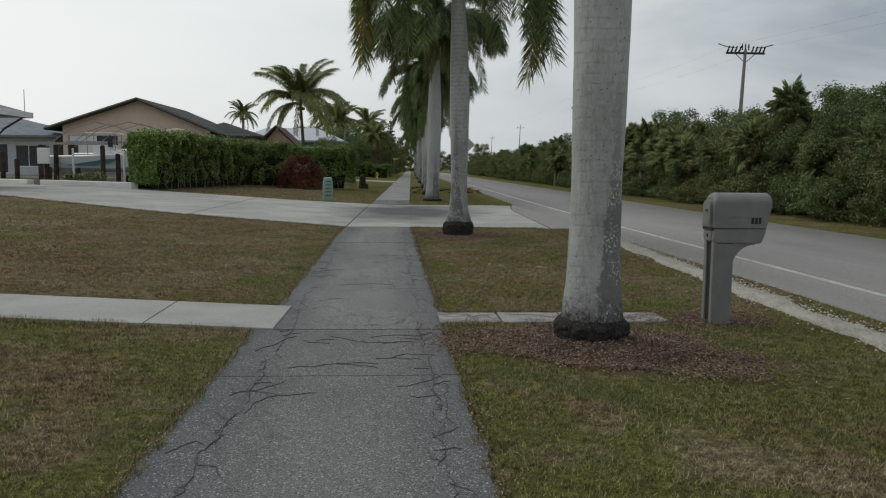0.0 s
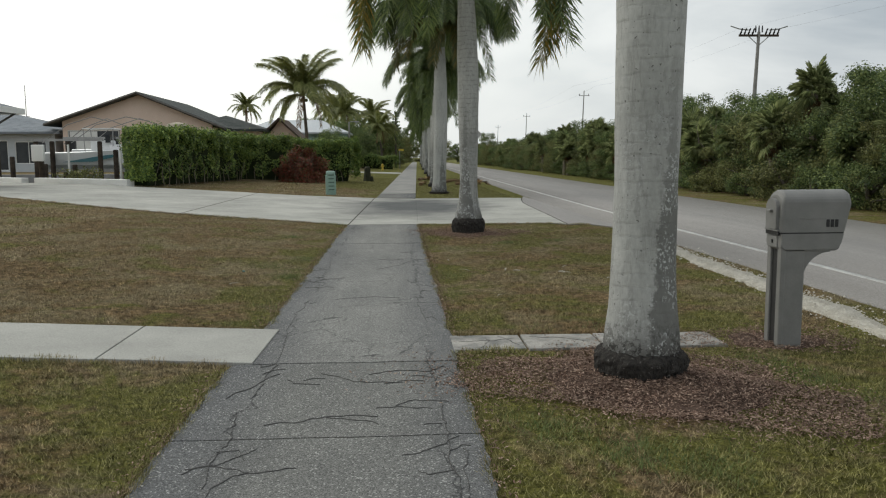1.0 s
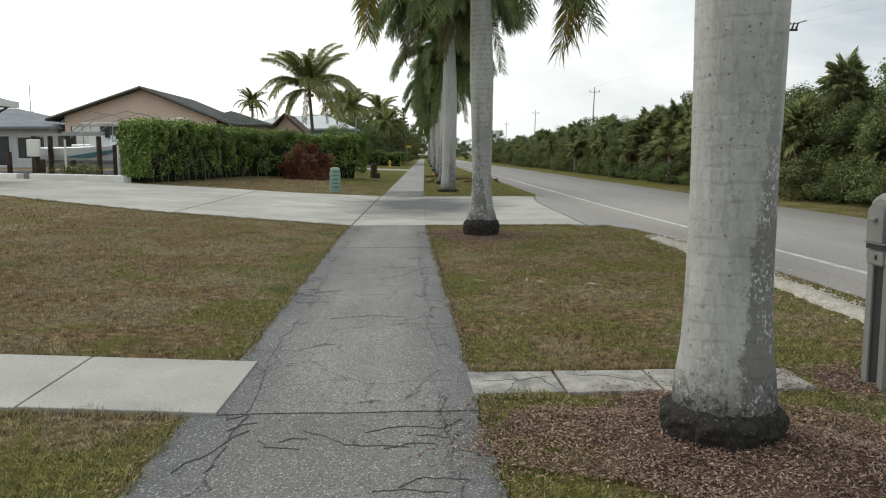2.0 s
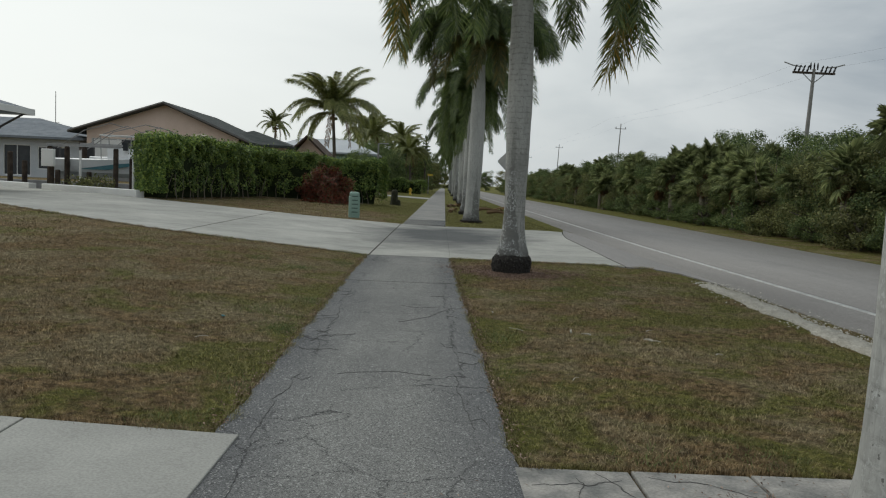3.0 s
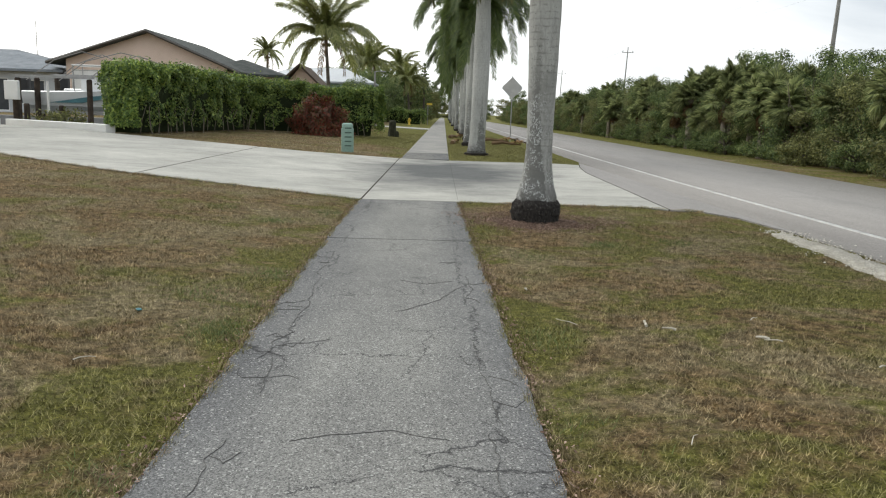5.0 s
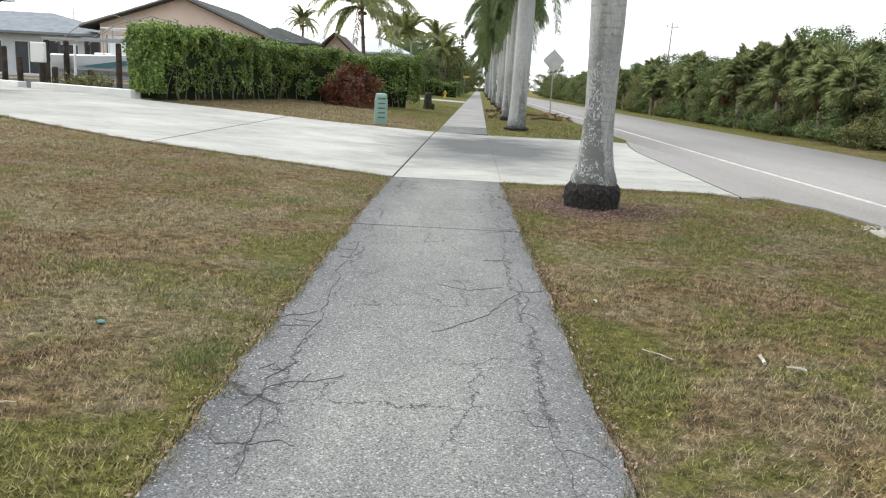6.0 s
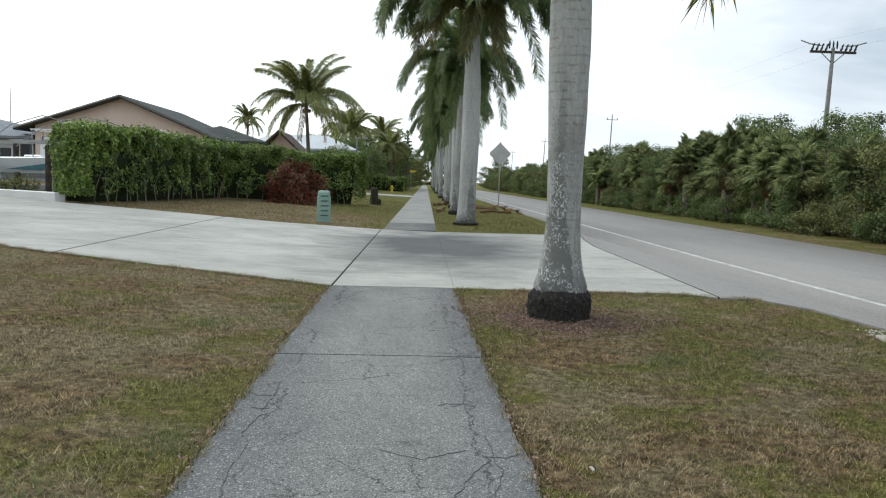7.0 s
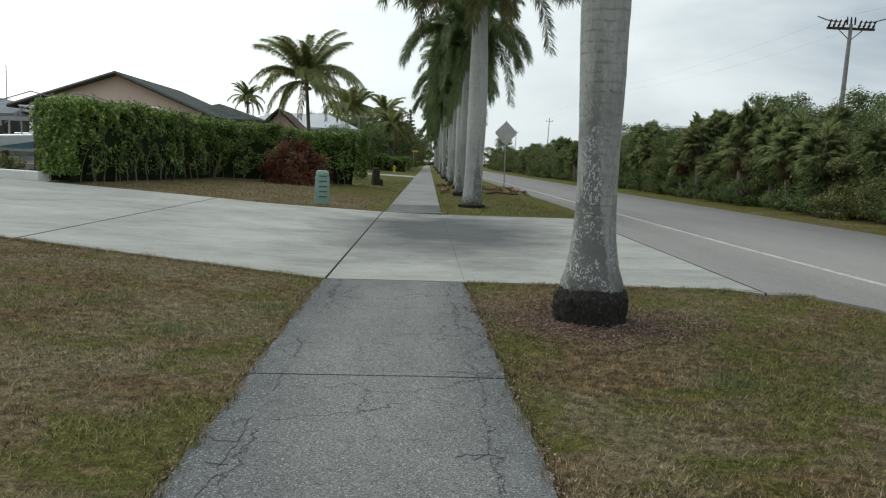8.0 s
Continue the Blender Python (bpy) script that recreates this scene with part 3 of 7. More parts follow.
def tube(points, radius, seg=6, bm=None, taper=1.0):
    """A round bar along points."""
    b = bmesh.new()
    pts = [Vector(p) for p in points]
    rings = []
    for i, p in enumerate(pts):
        d = (pts[min(i + 1, len(pts) - 1)] - pts[max(i - 1, 0)]).normalized()
        u = d.orthogonal().normalized() if abs(d.z) > 0.9 else d.cross(Vector((0, 0, 1))).normalized()
        v = d.cross(u)
        r = radius * (1 + (taper - 1) * i / max(1, len(pts) - 1))
        rings.append([b.verts.new(p + r * (math.cos(2 * math.pi * k / seg) * u + math.sin(2 * math.pi * k / seg) * v)) for k in range(seg)])
    for p, q in zip(rings, rings[1:]):
        for k in range(seg):
            b.faces.new((p[k], p[(k + 1) % seg], q[(k + 1) % seg], q[k]))
    b.faces.new(rings[0][::-1])
    b.faces.new(rings[-1])
    bmesh.ops.recalc_face_normals(b, faces=b.faces)
    return joined(bm, b)


def leaves_mesh(name, centres, normals, size, mat, rng, aspect=0.55):
    """Many small pointed leaves, each folded along its middle, round the given places."""
    n = len(centres)
    c = np.asarray(centres, float)
    nn = np.asarray(normals, float) + rng.normal(0, 0.55, (n, 3))
    nn /= np.linalg.norm(nn, axis=1)[:, None] + 1e-9
    a = np.cross(nn, rng.normal(0, 1, (n, 3)))
    a /= np.linalg.norm(a, axis=1)[:, None] + 1e-9
    b = np.cross(nn, a)
    s = size * rng.uniform(0.6, 1.35, (n, 1))
    v = np.stack([c - a * s * 0.5, c + b * s * aspect * 0.5 + nn * s * 0.1, c + a * s * 0.5, c - b * s * aspect * 0.5 + nn * s * 0.1], 1).reshape(-1, 3)
    i = np.arange(n)[:, None] * 4
    return raw_mesh(name, v, np.concatenate([i + [0, 1, 2], i + [0, 2, 3]]), mat)


# ---- the lie of the land ----
def bend(y):
    """The road and all along it swing a little to the right past the driveway."""
    return 0.025 * max(0.0, y - 18.0)


def rbend(y):
    """The same for the road, which swings a little later."""
    return 0.019 * max(0.0, y - 26.0)


def wall_y(x):
    return 35.3 + (-10.7 - x) * 0.77


def zg(x, y):
    """Ground height: level at the walk and the road, rising towards the houses, with the canal beyond the low wall."""
    z = 0.045 * min(max(-x - 0.81 + bend(y) * 0.6, 0.0), 11.0)
    if x < -11.3 and wall_y(x) + 0.35 < y < 62:
        z = -1.2
    return z


def ground():
    xs = np.unique(np.round(np.concatenate([np.linspace(-3000, -120, 10), np.arange(-110, -14, 2.5), np.arange(-14, -3, 0.5), np.arange(-3, 6.01, 0.25), np.arange(6.5, 40, 2.5), np.linspace(45, 3000, 14)]), 3))
    ys = np.unique(np.round(np.concatenate([np.linspace(-600, -15, 8), np.arange(-12, 36, 0.5), np.arange(36, 66, 0.6), np.arange(66, 140, 4), np.linspace(150, 4000, 20)]), 3))
    v = []
    for y in ys:
        for x in xs:
            z = zg(x, y) + 0.012 * noise.noise((x * 1.3, y * 1.3, 0))
            v.append((x, y, z - 0.024))
    nx = len(xs)
    f = [(j * nx + i, j * nx + i + 1, (j + 1) * nx + i + 1, (j + 1) * nx + i) for j in range(len(ys) - 1) for i in range(nx - 1)]
    ob = new("ground", raw_mesh("ground", v, f, M_TURF))
    for p in ob.data.polygons:
        p.use_smooth = True
    tagged(ob, "dry brown and green lawn turf", "ground", kind="structure")


DRIVE_NEAR = [(-24, 33.0), (-16, 28.6), (-12.2, 26.4), (-8.1, 23.7), (-5.8, 22.3), (-4.0, 21.6), (-2.2, 20.95), (-0.83, 20.45)]
DRIVE_FAR = [(-0.50, 33.0), (-3.5, 33.0), (-6.2, 34.0), (-9.5, 34.9), (-10.7, 35.2), (-24, 45.4)]


def drive_near(x):
    pts = DRIVE_NEAR + [(5.05, 20.55)]
    for (a, p), (b, q) in zip(pts, pts[1:]):
        if a <= x <= b:
            return p + (q - p) * (x - a) / (b - a)
    return 20.5


def drive_far(x):
    pts = DRIVE_FAR[::-1] + [(1.05, 32.4), (5.5, 32.0)]
    for (a, p), (b, q) in zip(pts, pts[1:]):
        if a <= x <= b:
            return p + (q - p) * (x - a) / (b - a)
    return 32.2


def crack(sheet, pts, width, seed):
    """A wandering hairline of dark soil, broken in places and thinning to its ends."""
    line = []
    for (xa, ya), (xb, yb) in zip(pts, pts[1:]):
        n = max(3, int(math.hypot(xb - xa, yb - ya) / 0.014))
        for i in range(n):
            u = i / n
            x, y = xa + (xb - xa) * u, ya + (yb - ya) * u
            wx = 0.05 * noise.noise((x * 3, y * 3, seed)) + 0.02 * noise.noise((x * 11, y * 11, seed)) + 0.008 * noise.noise((x * 37, y * 37, seed))
            wy = 0.06 * noise.noise((x * 3, y * 3, seed + 9)) + 0.026 * noise.noise((x * 11, y * 11, seed + 9)) + 0.011 * noise.noise((x * 37, y * 37, seed + 9))
            line.append((x + wx, y + wy))
    v, f = [], []
    for i, (x, y) in enumerate(line):
        px, py = line[max(0, i - 1)]
        qx, qy = line[min(len(line) - 1, i + 1)]
        ln = math.hypot(qx - px, qy - py) or 1.0
        thick = max(0.06, 0.55 + 1.1 * noise.noise((x * 9, y * 9, seed + 4)) + 0.5 * noise.noise((x * 41, y * 41, seed)))
        w = width * thick * min(1.0, 0.1 + 4 * i / len(line), 0.1 + 4 * (len(line) - 1 - i) / len(line))
        nx, ny = -(qy - py) / ln * w, (qx - px) / ln * w
        v += [(x + nx, y + ny, 0.0048), (x - nx, y - ny, 0.0048), (x + nx, y + ny, -0.002), (x - nx, y - ny, -0.002)]
        if i:
            k = 4 * i
            f += [(k - 4, k - 3, k + 1, k), (k - 2, k - 4, k, k + 2), (k - 3, k - 1, k + 3, k + 1)]
    part("crack", raw_mesh("crack", v, f, M_CRACK), None, sheet)


def walk_left(y):
    """The walk's left edge: wider where it is oldest."""
    return np.interp(y, [7.3, 7.7, 16.0, 20.4], [-0.985, -0.92, -0.91, -0.865])


def paving():
    gap = 0.018
    # near walk, in slabs
    walk_bed = part("sidewalk", prism([(-0.79, -14), (0.73, -14), (0.73, 20.44), (-0.79, 20.44)], -0.2, -0.006), M_JOINT)
    tagged(walk_bed, "old grey sidewalk, cracked and worn pale along its middle", "sidewalk", kind="structure")
    cuts = [-14, -6, 1.2, 5.82, 7.5, 16.2, 20.44]
    rng = random.Random(4)
    for a, b in zip(cuts, cuts[1:]):
        left, right = [], []
        n = max(2, int((b - a) / 0.07))
        for i in range(1, n):
            y = a + (b - a) * i / n
            left.append((float(walk_left(y)) + 0.03 * noise.noise((y * 1.3, 3, 0)) + 0.022 * noise.noise((y * 5.0, 3, 2)) + rng.uniform(-0.012, 0.012), y))
            right.append((0.80 + 0.03 * noise.noise((y * 1.3, 9, 0)) + 0.022 * noise.noise((y * 5.0, 9, 2)) + rng.uniform(-0.012, 0.012), y))
        wavy = lambda x, at: at + 0.016 * noise.noise((x * 2.3, at, 1)) + 0.008 * noise.noise((x * 9.0, at, 4))
        run = lambda at: [float(walk_left(at)) + 0.01 + (0.785 - float(walk_left(at))) * i / 24 for i in range(25)]
        start = [(x, (wavy(x, a) if 0 < a < 20 else a) + gap / 2) for x in run(a)]
        end = [(x, (wavy(x, b) if 0 < b < 20 else b) - gap / 2) for x in run(b)]
        lift = rng.uniform(-0.004, 0.004)
        part("paving_slab", prism(start + right + end[::-1] + left[::-1], -0.12, lift, bevel=0.003), M_WALK_OLD if b in (5.82, 7.5) else M_WALK, walk_bed)
    # far walk, in a long run of slabs
    far = thing("sidewalk", "pale concrete sidewalk running on between lawn and palms", "sidewalk", kind="structure")
    for k in range(66):
        y0, y1 = 33.0 + k * 4.0, 33.0 + (k + 1) * 4.0 - 0.03
        a0, a1 = bend(y0), bend(y1)
        part("paving_slab", prism([(-0.87 + a0, y0), (0.68 + a0, y0), (0.68 + a1, y1), (-0.87 + a1, y1)], -0.12, 0.004, bevel=0.006), M_FARWALK if k else M_WALK_OLD, far)
    # driveway panels, divided by joints
    drive = part("driveway", prism([(-0.9, 20.5)] + [(5.0, 20.6), (5.5, 31.9), (1.0, 32.3), (-0.55, 32.9)], -0.2, -0.03), M_JOINT)
    tagged(drive, "wide pale concrete driveway with dark joints and stains", "driveway", kind="structure")
    zd = lambda x, y: zg(x, y) + 0.006
    zl = lambda x, y: zg(x, y) - 0.15
    g = 0.007

    def panel(pts):
        part("concrete_panel", prism(pts, zl, zd, bevel=0.005), M_DRIVE, drive)

    panel([(-5.2 + 0.02, drive_near(-5.2)), (-4.0, 21.6), (-2.2, 20.95), (-0.83 - 3 * g, 20.45), (-0.55 - 3 * g, 33.0), (-3.5, 33.0), (-5.2 + 0.02, drive_far(-5.2))])
    panel([(-12.2, 26.4), (-8.1, 23.7), (-5.8, 22.3), (-5.2 - 0.02, drive_near(-5.2)), (-5.2 - 0.02, drive_far(-5.2)), (-6.2, 34.0), (-9.5, 34.9), (-10.7, 35.2), (-12.2, 36.4)])
    panel([(-24, 33), (-16, 28.6), (-12.2 - 2 * g, 26.4), (-12.2 - 2 * g, 36.4), (-24, 45.4)])
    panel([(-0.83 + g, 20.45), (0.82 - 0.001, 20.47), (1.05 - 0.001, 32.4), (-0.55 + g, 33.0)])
    for a, b in (((-0.85, 20.5), (-0.57, 32.9)), ((-5.2, drive_near(-5.2)), (-5.2, drive_far(-5.2)))):
        w = 0.02 if a[0] > -2 else 0.028
        part("joint_filler", prism([(a[0] - w, a[1]), (a[0] + w, a[1]), (b[0] + w, b[1]), (b[0] - w, b[1])], zl, lambda x, y: zg(x, y) + 0.003), M_JOINT, drive, "dark joint")
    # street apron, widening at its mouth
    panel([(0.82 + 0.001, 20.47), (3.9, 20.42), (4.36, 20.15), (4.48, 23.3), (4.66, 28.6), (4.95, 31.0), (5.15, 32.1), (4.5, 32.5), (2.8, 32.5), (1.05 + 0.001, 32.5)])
    # narrow garden path to the left, and the old strip to the right
    path = part("garden_path", prism([(-9, 7.55), (-0.98, 7.55), (-0.80, 8.68), (-9, 8.68)], lambda x, y: zg(x, y) - 0.2, lambda x, y: zg(x, y) - 0.03), M_JOINT)
    tagged(path, "narrow smooth pale concrete garden path meeting the walk", "path", kind="structure")
    for a, b in ((-2.0, -0.9), (-4.6, -2.0), (-6.8, -4.6), (-9, -6.8)):
        near, farx = (b, b) if b < -1 else (-0.80, -0.77)
        part("concrete_panel", prism([(a + g, 7.52), (near - g, 7.50), (farx - g, 8.72), (a + g, 8.72)], lambda x, y: zg(x, y) - 0.15, lambda x, y: zg(x, y) + 0.012, bevel=0.006), M_STRIP, path)
    strip = part("stepping_strip", prism([(0.80, 7.9), (3.1, 7.9), (3.1, 8.34), (0.80, 8.34)], -0.2, -0.03), M_JOINT)
    tagged(strip, "narrow cracked concrete strip crossing the verge", "path", kind="structure")
    for a, b in ((0.78, 1.40), (1.42, 2.06), (2.08, 3.12)):
        part("concrete_panel", prism([(a, 7.84), (b, 7.86), (b, 8.36), (a, 8.38)], -0.1, 0.002, bevel=0.01), M_STRIP_OLD, strip)
    for k, (x, y, dx, dy) in enumerate(((0.85, 8.1, 0.5, 0.1), (1.0, 7.86, 0.1, 0.4), (1.5, 8.25, 0.5, -0.2), (1.2, 8.3, 0.15, -0.35))):
        crack(strip, [(x, y), (x + dx * 0.5 + 0.03, y + dy * 0.5), (x + dx, y + dy)], 0.0035, 70 + k)


def ribbon(x0, x1, ys, z, mat, name, edge=0.0, seed=0, swing=rbend):
    """A long strip that follows the bend, with an uneven edge if wanted."""
    v, f = [], []
    for i, y in enumerate(ys):
        e0 = edge * noise.noise((y * 0.9, seed, 0)) + edge * 0.5 * noise.noise((y * 4.0, seed, 3))
        e1 = edge * noise.noise((y * 0.9, seed + 5, 0)) + edge * 0.5 * noise.noise((y * 4.0, seed, 8))
        v += [(x0 + swing(y) + e0, y, z), (x1 + swing(y) + e1, y, z), (x0 + swing(y) + e0, y, z - 0.15), (x1 + swing(y) + e1, y, z - 0.15)]
        if i:
            k = 4 * i
            f += [(k - 4, k - 3, k + 1, k), (k - 2, k - 4, k, k + 2), (k - 3, k - 1, k + 3, k + 1)]
    return raw_mesh(name, v, f, mat)


def road():
    ys = list(np.arange(-40, 40, 0.5)) + list(np.arange(40, 140, 4)) + list(np.arange(150, 700, 40))
    rd = new("road", ribbon(5.40, 11.55, ys, 0.0, M_ROAD, "road", 0.05))
    mouth = prism([(4.375, 20.12), (4.85, 20.06), (5.2, 19.3), (5.3, 18.2), (5.42, 17.2), (5.42, 33.6), (5.17, 32.1), (4.97, 31.0), (4.68, 28.6), (4.5, 23.3)], -0.15, 0.001)
    part("driveway_mouth", mouth, M_ROAD, rd, "asphalt laid up to the concrete apron")
    tagged(rd, "worn grey asphalt road with a white edge line", "road", kind="structure")
    part("edge_line", ribbon(6.37, 6.48, ys, 0.006, M_LINE, "edge_line"), None, rd, "worn white painted line")
    gv = new("gravel_strip", ribbon(4.60, 4.93, list(np.arange(-12, 17.7, 0.1)), 0.005, M_GRAVEL, "gravel_strip", 0.13, 2, lambda y: 0.042 * max(0.0, y - 8.4)))
    tagged(gv, "strip of pale crushed shell beside the road", "gravel", kind="stuff")
    rng = np.random.default_rng(5)
    n = 4200
    y = rng.uniform(1.5, 17.8, n)
    x = 4.77 + 0.042 * np.clip(y - 8.4, 0, None) + rng.normal(0, 0.15, n)
    s = rng.uniform(0.006, 0.02, n)
    tet = np.array([(1, 0, -0.4), (-0.5, 0.9, -0.4), (-0.5, -0.9, -0.4), (0.1, 0.1, 0.7)])
    turn = rng.uniform(0, 6.28, n)
    cs, sn = np.cos(turn), np.sin(turn)
    vx = tet[None, :, 0] * cs[:, None] - tet[None, :, 1] * sn[:, None]
    vy = tet[None, :, 0] * sn[:, None] + tet[None, :, 1] * cs[:, None]
    v = np.stack([x[:, None] + vx * s[:, None], y[:, None] + vy * s[:, None], 0.016 + (tet[None, :, 2] * 0.7 + 0.3) * s[:, None]], -1).reshape(-1, 3)
    i = np.arange(n)[:, None] * 4
    st = new("shell_pieces", raw_mesh("shell_pieces", v, np.concatenate([i + [0, 1, 3], i + [1, 2, 3], i + [2, 0, 3]]), M_GRAVEL))
    tagged(st, "loose pale shell gravel pieces on the verge", "gravel", kind="stuff")


ground()
paving()
road()


# ---- royal palms ----
def frond_mesh(name, ctrl, leaf, pairs, mat, seed, hang=0.75, width=0.035, ranks=0.5, fan=(0.35, 1.0), along=0.0):
    """A feather leaf along a curve in the xz plane: a tapering stalk with drooping leaflets in two ranks."""
    rng = random.Random(seed)
    p = [Vector(c) for c in ctrl]

    def at(t):
        return (1 - t) ** 3 * p[0] + 3 * (1 - t) ** 2 * t * p[1] + 3 * (1 - t) * t * t * p[2] + t ** 3 * p[3]

    v, f = [], []
    for i in range(pairs):
        t = 0.12 + 0.87 * i / (pairs - 1)
        o = at(t)
        d = (at(min(1, t + 0.02)) - at(t - 0.02)).normalized()
        side = Vector((0, 1, 0))
        for s in (-1, 1):
            ln = leaf * (0.45 + 0.55 * math.sin(math.pi * min(1, 0.12 + t * 0.74))) * rng.uniform(0.8, 1.12)
            spread = rng.uniform(*fan)
            lift = Vector((-d.z, 0, d.x)) * rng.uniform(-ranks, ranks * 1.2)
            out = (side * s * spread + d * (rng.uniform(0.45, 0.95) + along) + lift).normalized()
            mid = o + out * ln * 0.5
            tip = mid + (out * (1 - hang) + Vector((rng.uniform(-0.1, 0.1), rng.uniform(-0.1, 0.1), -hang))).normalized() * ln * 0.55
            w = width * rng.uniform(0.8, 1.2)
            across = (d - out * d.dot(out)).normalized() * w
            k = len(v)
            v += [o - across * 0.4, o + across * 0.4, mid + across, mid - across, tip]
            f += [(k, k + 1, k + 2), (k, k + 2, k + 3), (k + 3, k + 2, k + 4)]
    n = 10
    r0 = 0.035
    base = len(v)
    for i in range(n + 1):
        t = i / n
        o = at(t)
        r = r0 * (1 - 0.85 * t)
        v += [o + Vector((0, r, -r * 0.5)), o + Vector((0, -r, -r * 0.5)), o + Vector((0, 0, r))]
        if i:
            a, b = base + 3 * (i - 1), base + 3 * i
            for q in range(3):
                w2 = (q + 1) % 3
                f += [(a + q, a + w2, b + w2), (a + q, b + w2, b + q)]
    return raw_mesh(name, [tuple(c) for c in v], f, mat)


FROND = {
    "hang": frond_mesh("frond", [(0, 0, 0), (0.7, 0, 1.3), (2.2, 0, 0.8), (2.15, 0, -2.5)], 0.6, 380, M_FROND, 1, 0.34, 0.0125, 0.8, (0.3, 0.95), 0.15),
    "arch": frond_mesh("frond", [(0, 0, 0), (0.8, 0, 1.5), (2.5, 0, 1.45), (3.1, 0, -0.45)], 0.64, 380, M_FROND, 2, 0.4, 0.0125, 0.6, (0.35, 1.0), 0.1),
    "rise": frond_mesh("frond", [(0, 0, 0), (0.4, 0, 1.6), (1.5, 0, 2.7), (2.9, 0, 1.6)], 0.64, 350, M_FROND, 3, 0.4, 0.0125, 0.6, (0.35, 1.0), 0.1),
    "tawny": frond_mesh("frond", [(0, 0, 0), (0.7, 0, 0.9), (1.9, 0, 0.5), (2.1, 0, -1.2)], 0.6, 320, M_FROND_TAWNY, 5, 0.4, 0.013, 0.6, (0.3, 0.9), 0.2),
    "old": frond_mesh("frond", [(0, 0, 0), (0.8, 0, 0.9), (2.1, 0, 0.65), (1.95, 0, -2.65)], 0.6, 400, M_FROND_OLD, 4, 0.4, 0.0125, 0.8, (0.25, 0.85), 0.25),
}


def royal_palm(at, height, ring=(0.31, 0.34), waist=0.155, bulge=0.2, turn=0.0, lean=(0.0, 0.0), seed=1, crown="full", old=2, extra=(), size=1.0, bark=None, label="tall royal palm with smooth pale grey trunk and dark root collar"):
    rng = random.Random(seed)
    palm = thing("royal_palm", label, "palm tree", at, 0, "row of royal palms")
    rr, rh = ring

    def centre(z):
        k = (z / height)
        return (lean[0] * k * height + 0.05 * math.sin(3 * k), lean[1] * k * height)

    prof = []
    n = 44
    for i in range(n + 1):
        z = rh * 0.6 + (height - rh * 0.6) * i / n
        u = z - rh
        r = waist + (rr * 0.86 - waist) * math.exp(-max(u, 0) / 0.32)
        r += (bulge - waist) * math.exp(-((z - 0.5 * height) / (0.28 * height)) ** 2)
        r *= 1 - 0.22 * max(0.0, (z / height - 0.72) / 0.28)
        r *= 1 + 0.004 * math.sin(z * 23.0)
        prof.append((z, r))
    part("trunk", lathe(prof, 28, 0.035, seed, centre=centre), bark or M_BARK, palm, smooth=True)
    rp = [(-0.06, rr * 0.93)] + [(rh * k / 12, rr * (0.98 + 0.06 * math.sin(k * 0.3)) - (0.0 if k < 9 else rr * 0.055 * (k - 8)) + 0.004 * math.sin(k * 2.1)) for k in range(13)] + [(rh + 0.01, rr * 0.6)]
    part("root_collar", lathe(rp, 96, 0.10, seed + 3, rough=0.085), M_ROOT, palm, "dark fibrous root collar", smooth=True)
    tx, ty = centre(height)
    shaft = [(height - 0.05, bulge * 0.78), (height + 0.3, bulge * 0.95), (height + 0.9, bulge * 0.7), (height + 1.5, 0.07)]
    part("crownshaft", lathe(shaft, 16, 0, 0, centre=lambda z: (tx, ty)), M_SHAFT, palm, smooth=True)
    kinds = {"full": ["hang"] * 15 + ["arch"] * 10 + ["rise"] * 6, "wide": ["hang"] * 1 + ["arch"] * 26 + ["rise"] * 8, "round": ["hang"] * 7 + ["arch"] * 13 + ["rise"] * 9, "high": ["arch"] * 4 + ["rise"] * 9}[crown] + ["old"] * old
    for i, k in enumerate(list(kinds) + list(extra)):
        a = turn + i * 137.5 + rng.uniform(-14, 14)
        if not isinstance(k, str):
            k, a = k
        z = height + {"hang": 0.55, "old": 0.35, "tawny": 0.45, "arch": 0.9, "rise": 1.25}[k] + rng.uniform(-0.1, 0.1)
        sc = rng.uniform(0.78, 1.0) if i < len(kinds) else rng.uniform(0.98, 1.1)
        sc *= size
        m = pose(tx, ty, z, rng.uniform(-12, 12), rng.uniform(-6, 10), a) @ Matrix.Diagonal((sc, sc, sc, 1))
        part("frond", FROND[k], None, palm, "yellowing hanging frond" if k in ("old", "tawny") else "", m=m)
    return palm


royal_palm((2.06, 6.88, 0.06), 7.8, ring=(0.322, 0.2), waist=0.206, bulge=0.252, seed=3, lean=(-0.010, 0), crown="high", old=0, bark=M_BARK, label="near royal palm, grey trunk streaked dark, standing in mulch")
P2 = royal_palm((1.84, 18.32, 0), 6.2, ring=(0.332, 0.36), waist=0.157, bulge=0.22, seed=8, lean=(-0.016, 0), bark=M_BARK_FLECKED, crown="full", old=0, extra=(("old", -8), ("old", 4), ("hang", 10), ("hang", 20), ("hang", -16), ("hang", 178), ("hang", 195), ("hang", 160), ("old", 205), ("hang", 215)), label="royal palm with pale flecked trunk and squat black root collar")
P3 = royal_palm((2.20, 36.95, 0), 6.4, ring=(0.42, 0.1), waist=0.28, bulge=0.30, seed=12, lean=(0.008, 0), crown="wide", old=0, extra=(("arch", 2), ("arch", 18), ("arch", -18), ("arch", -38), ("arch", 176), ("arch", 160), ("arch", -160), ("tawny", -70), ("tawny", -130), ("tawny", -95), ("tawny", 200)), label="stout whitish royal palm beside the driveway")
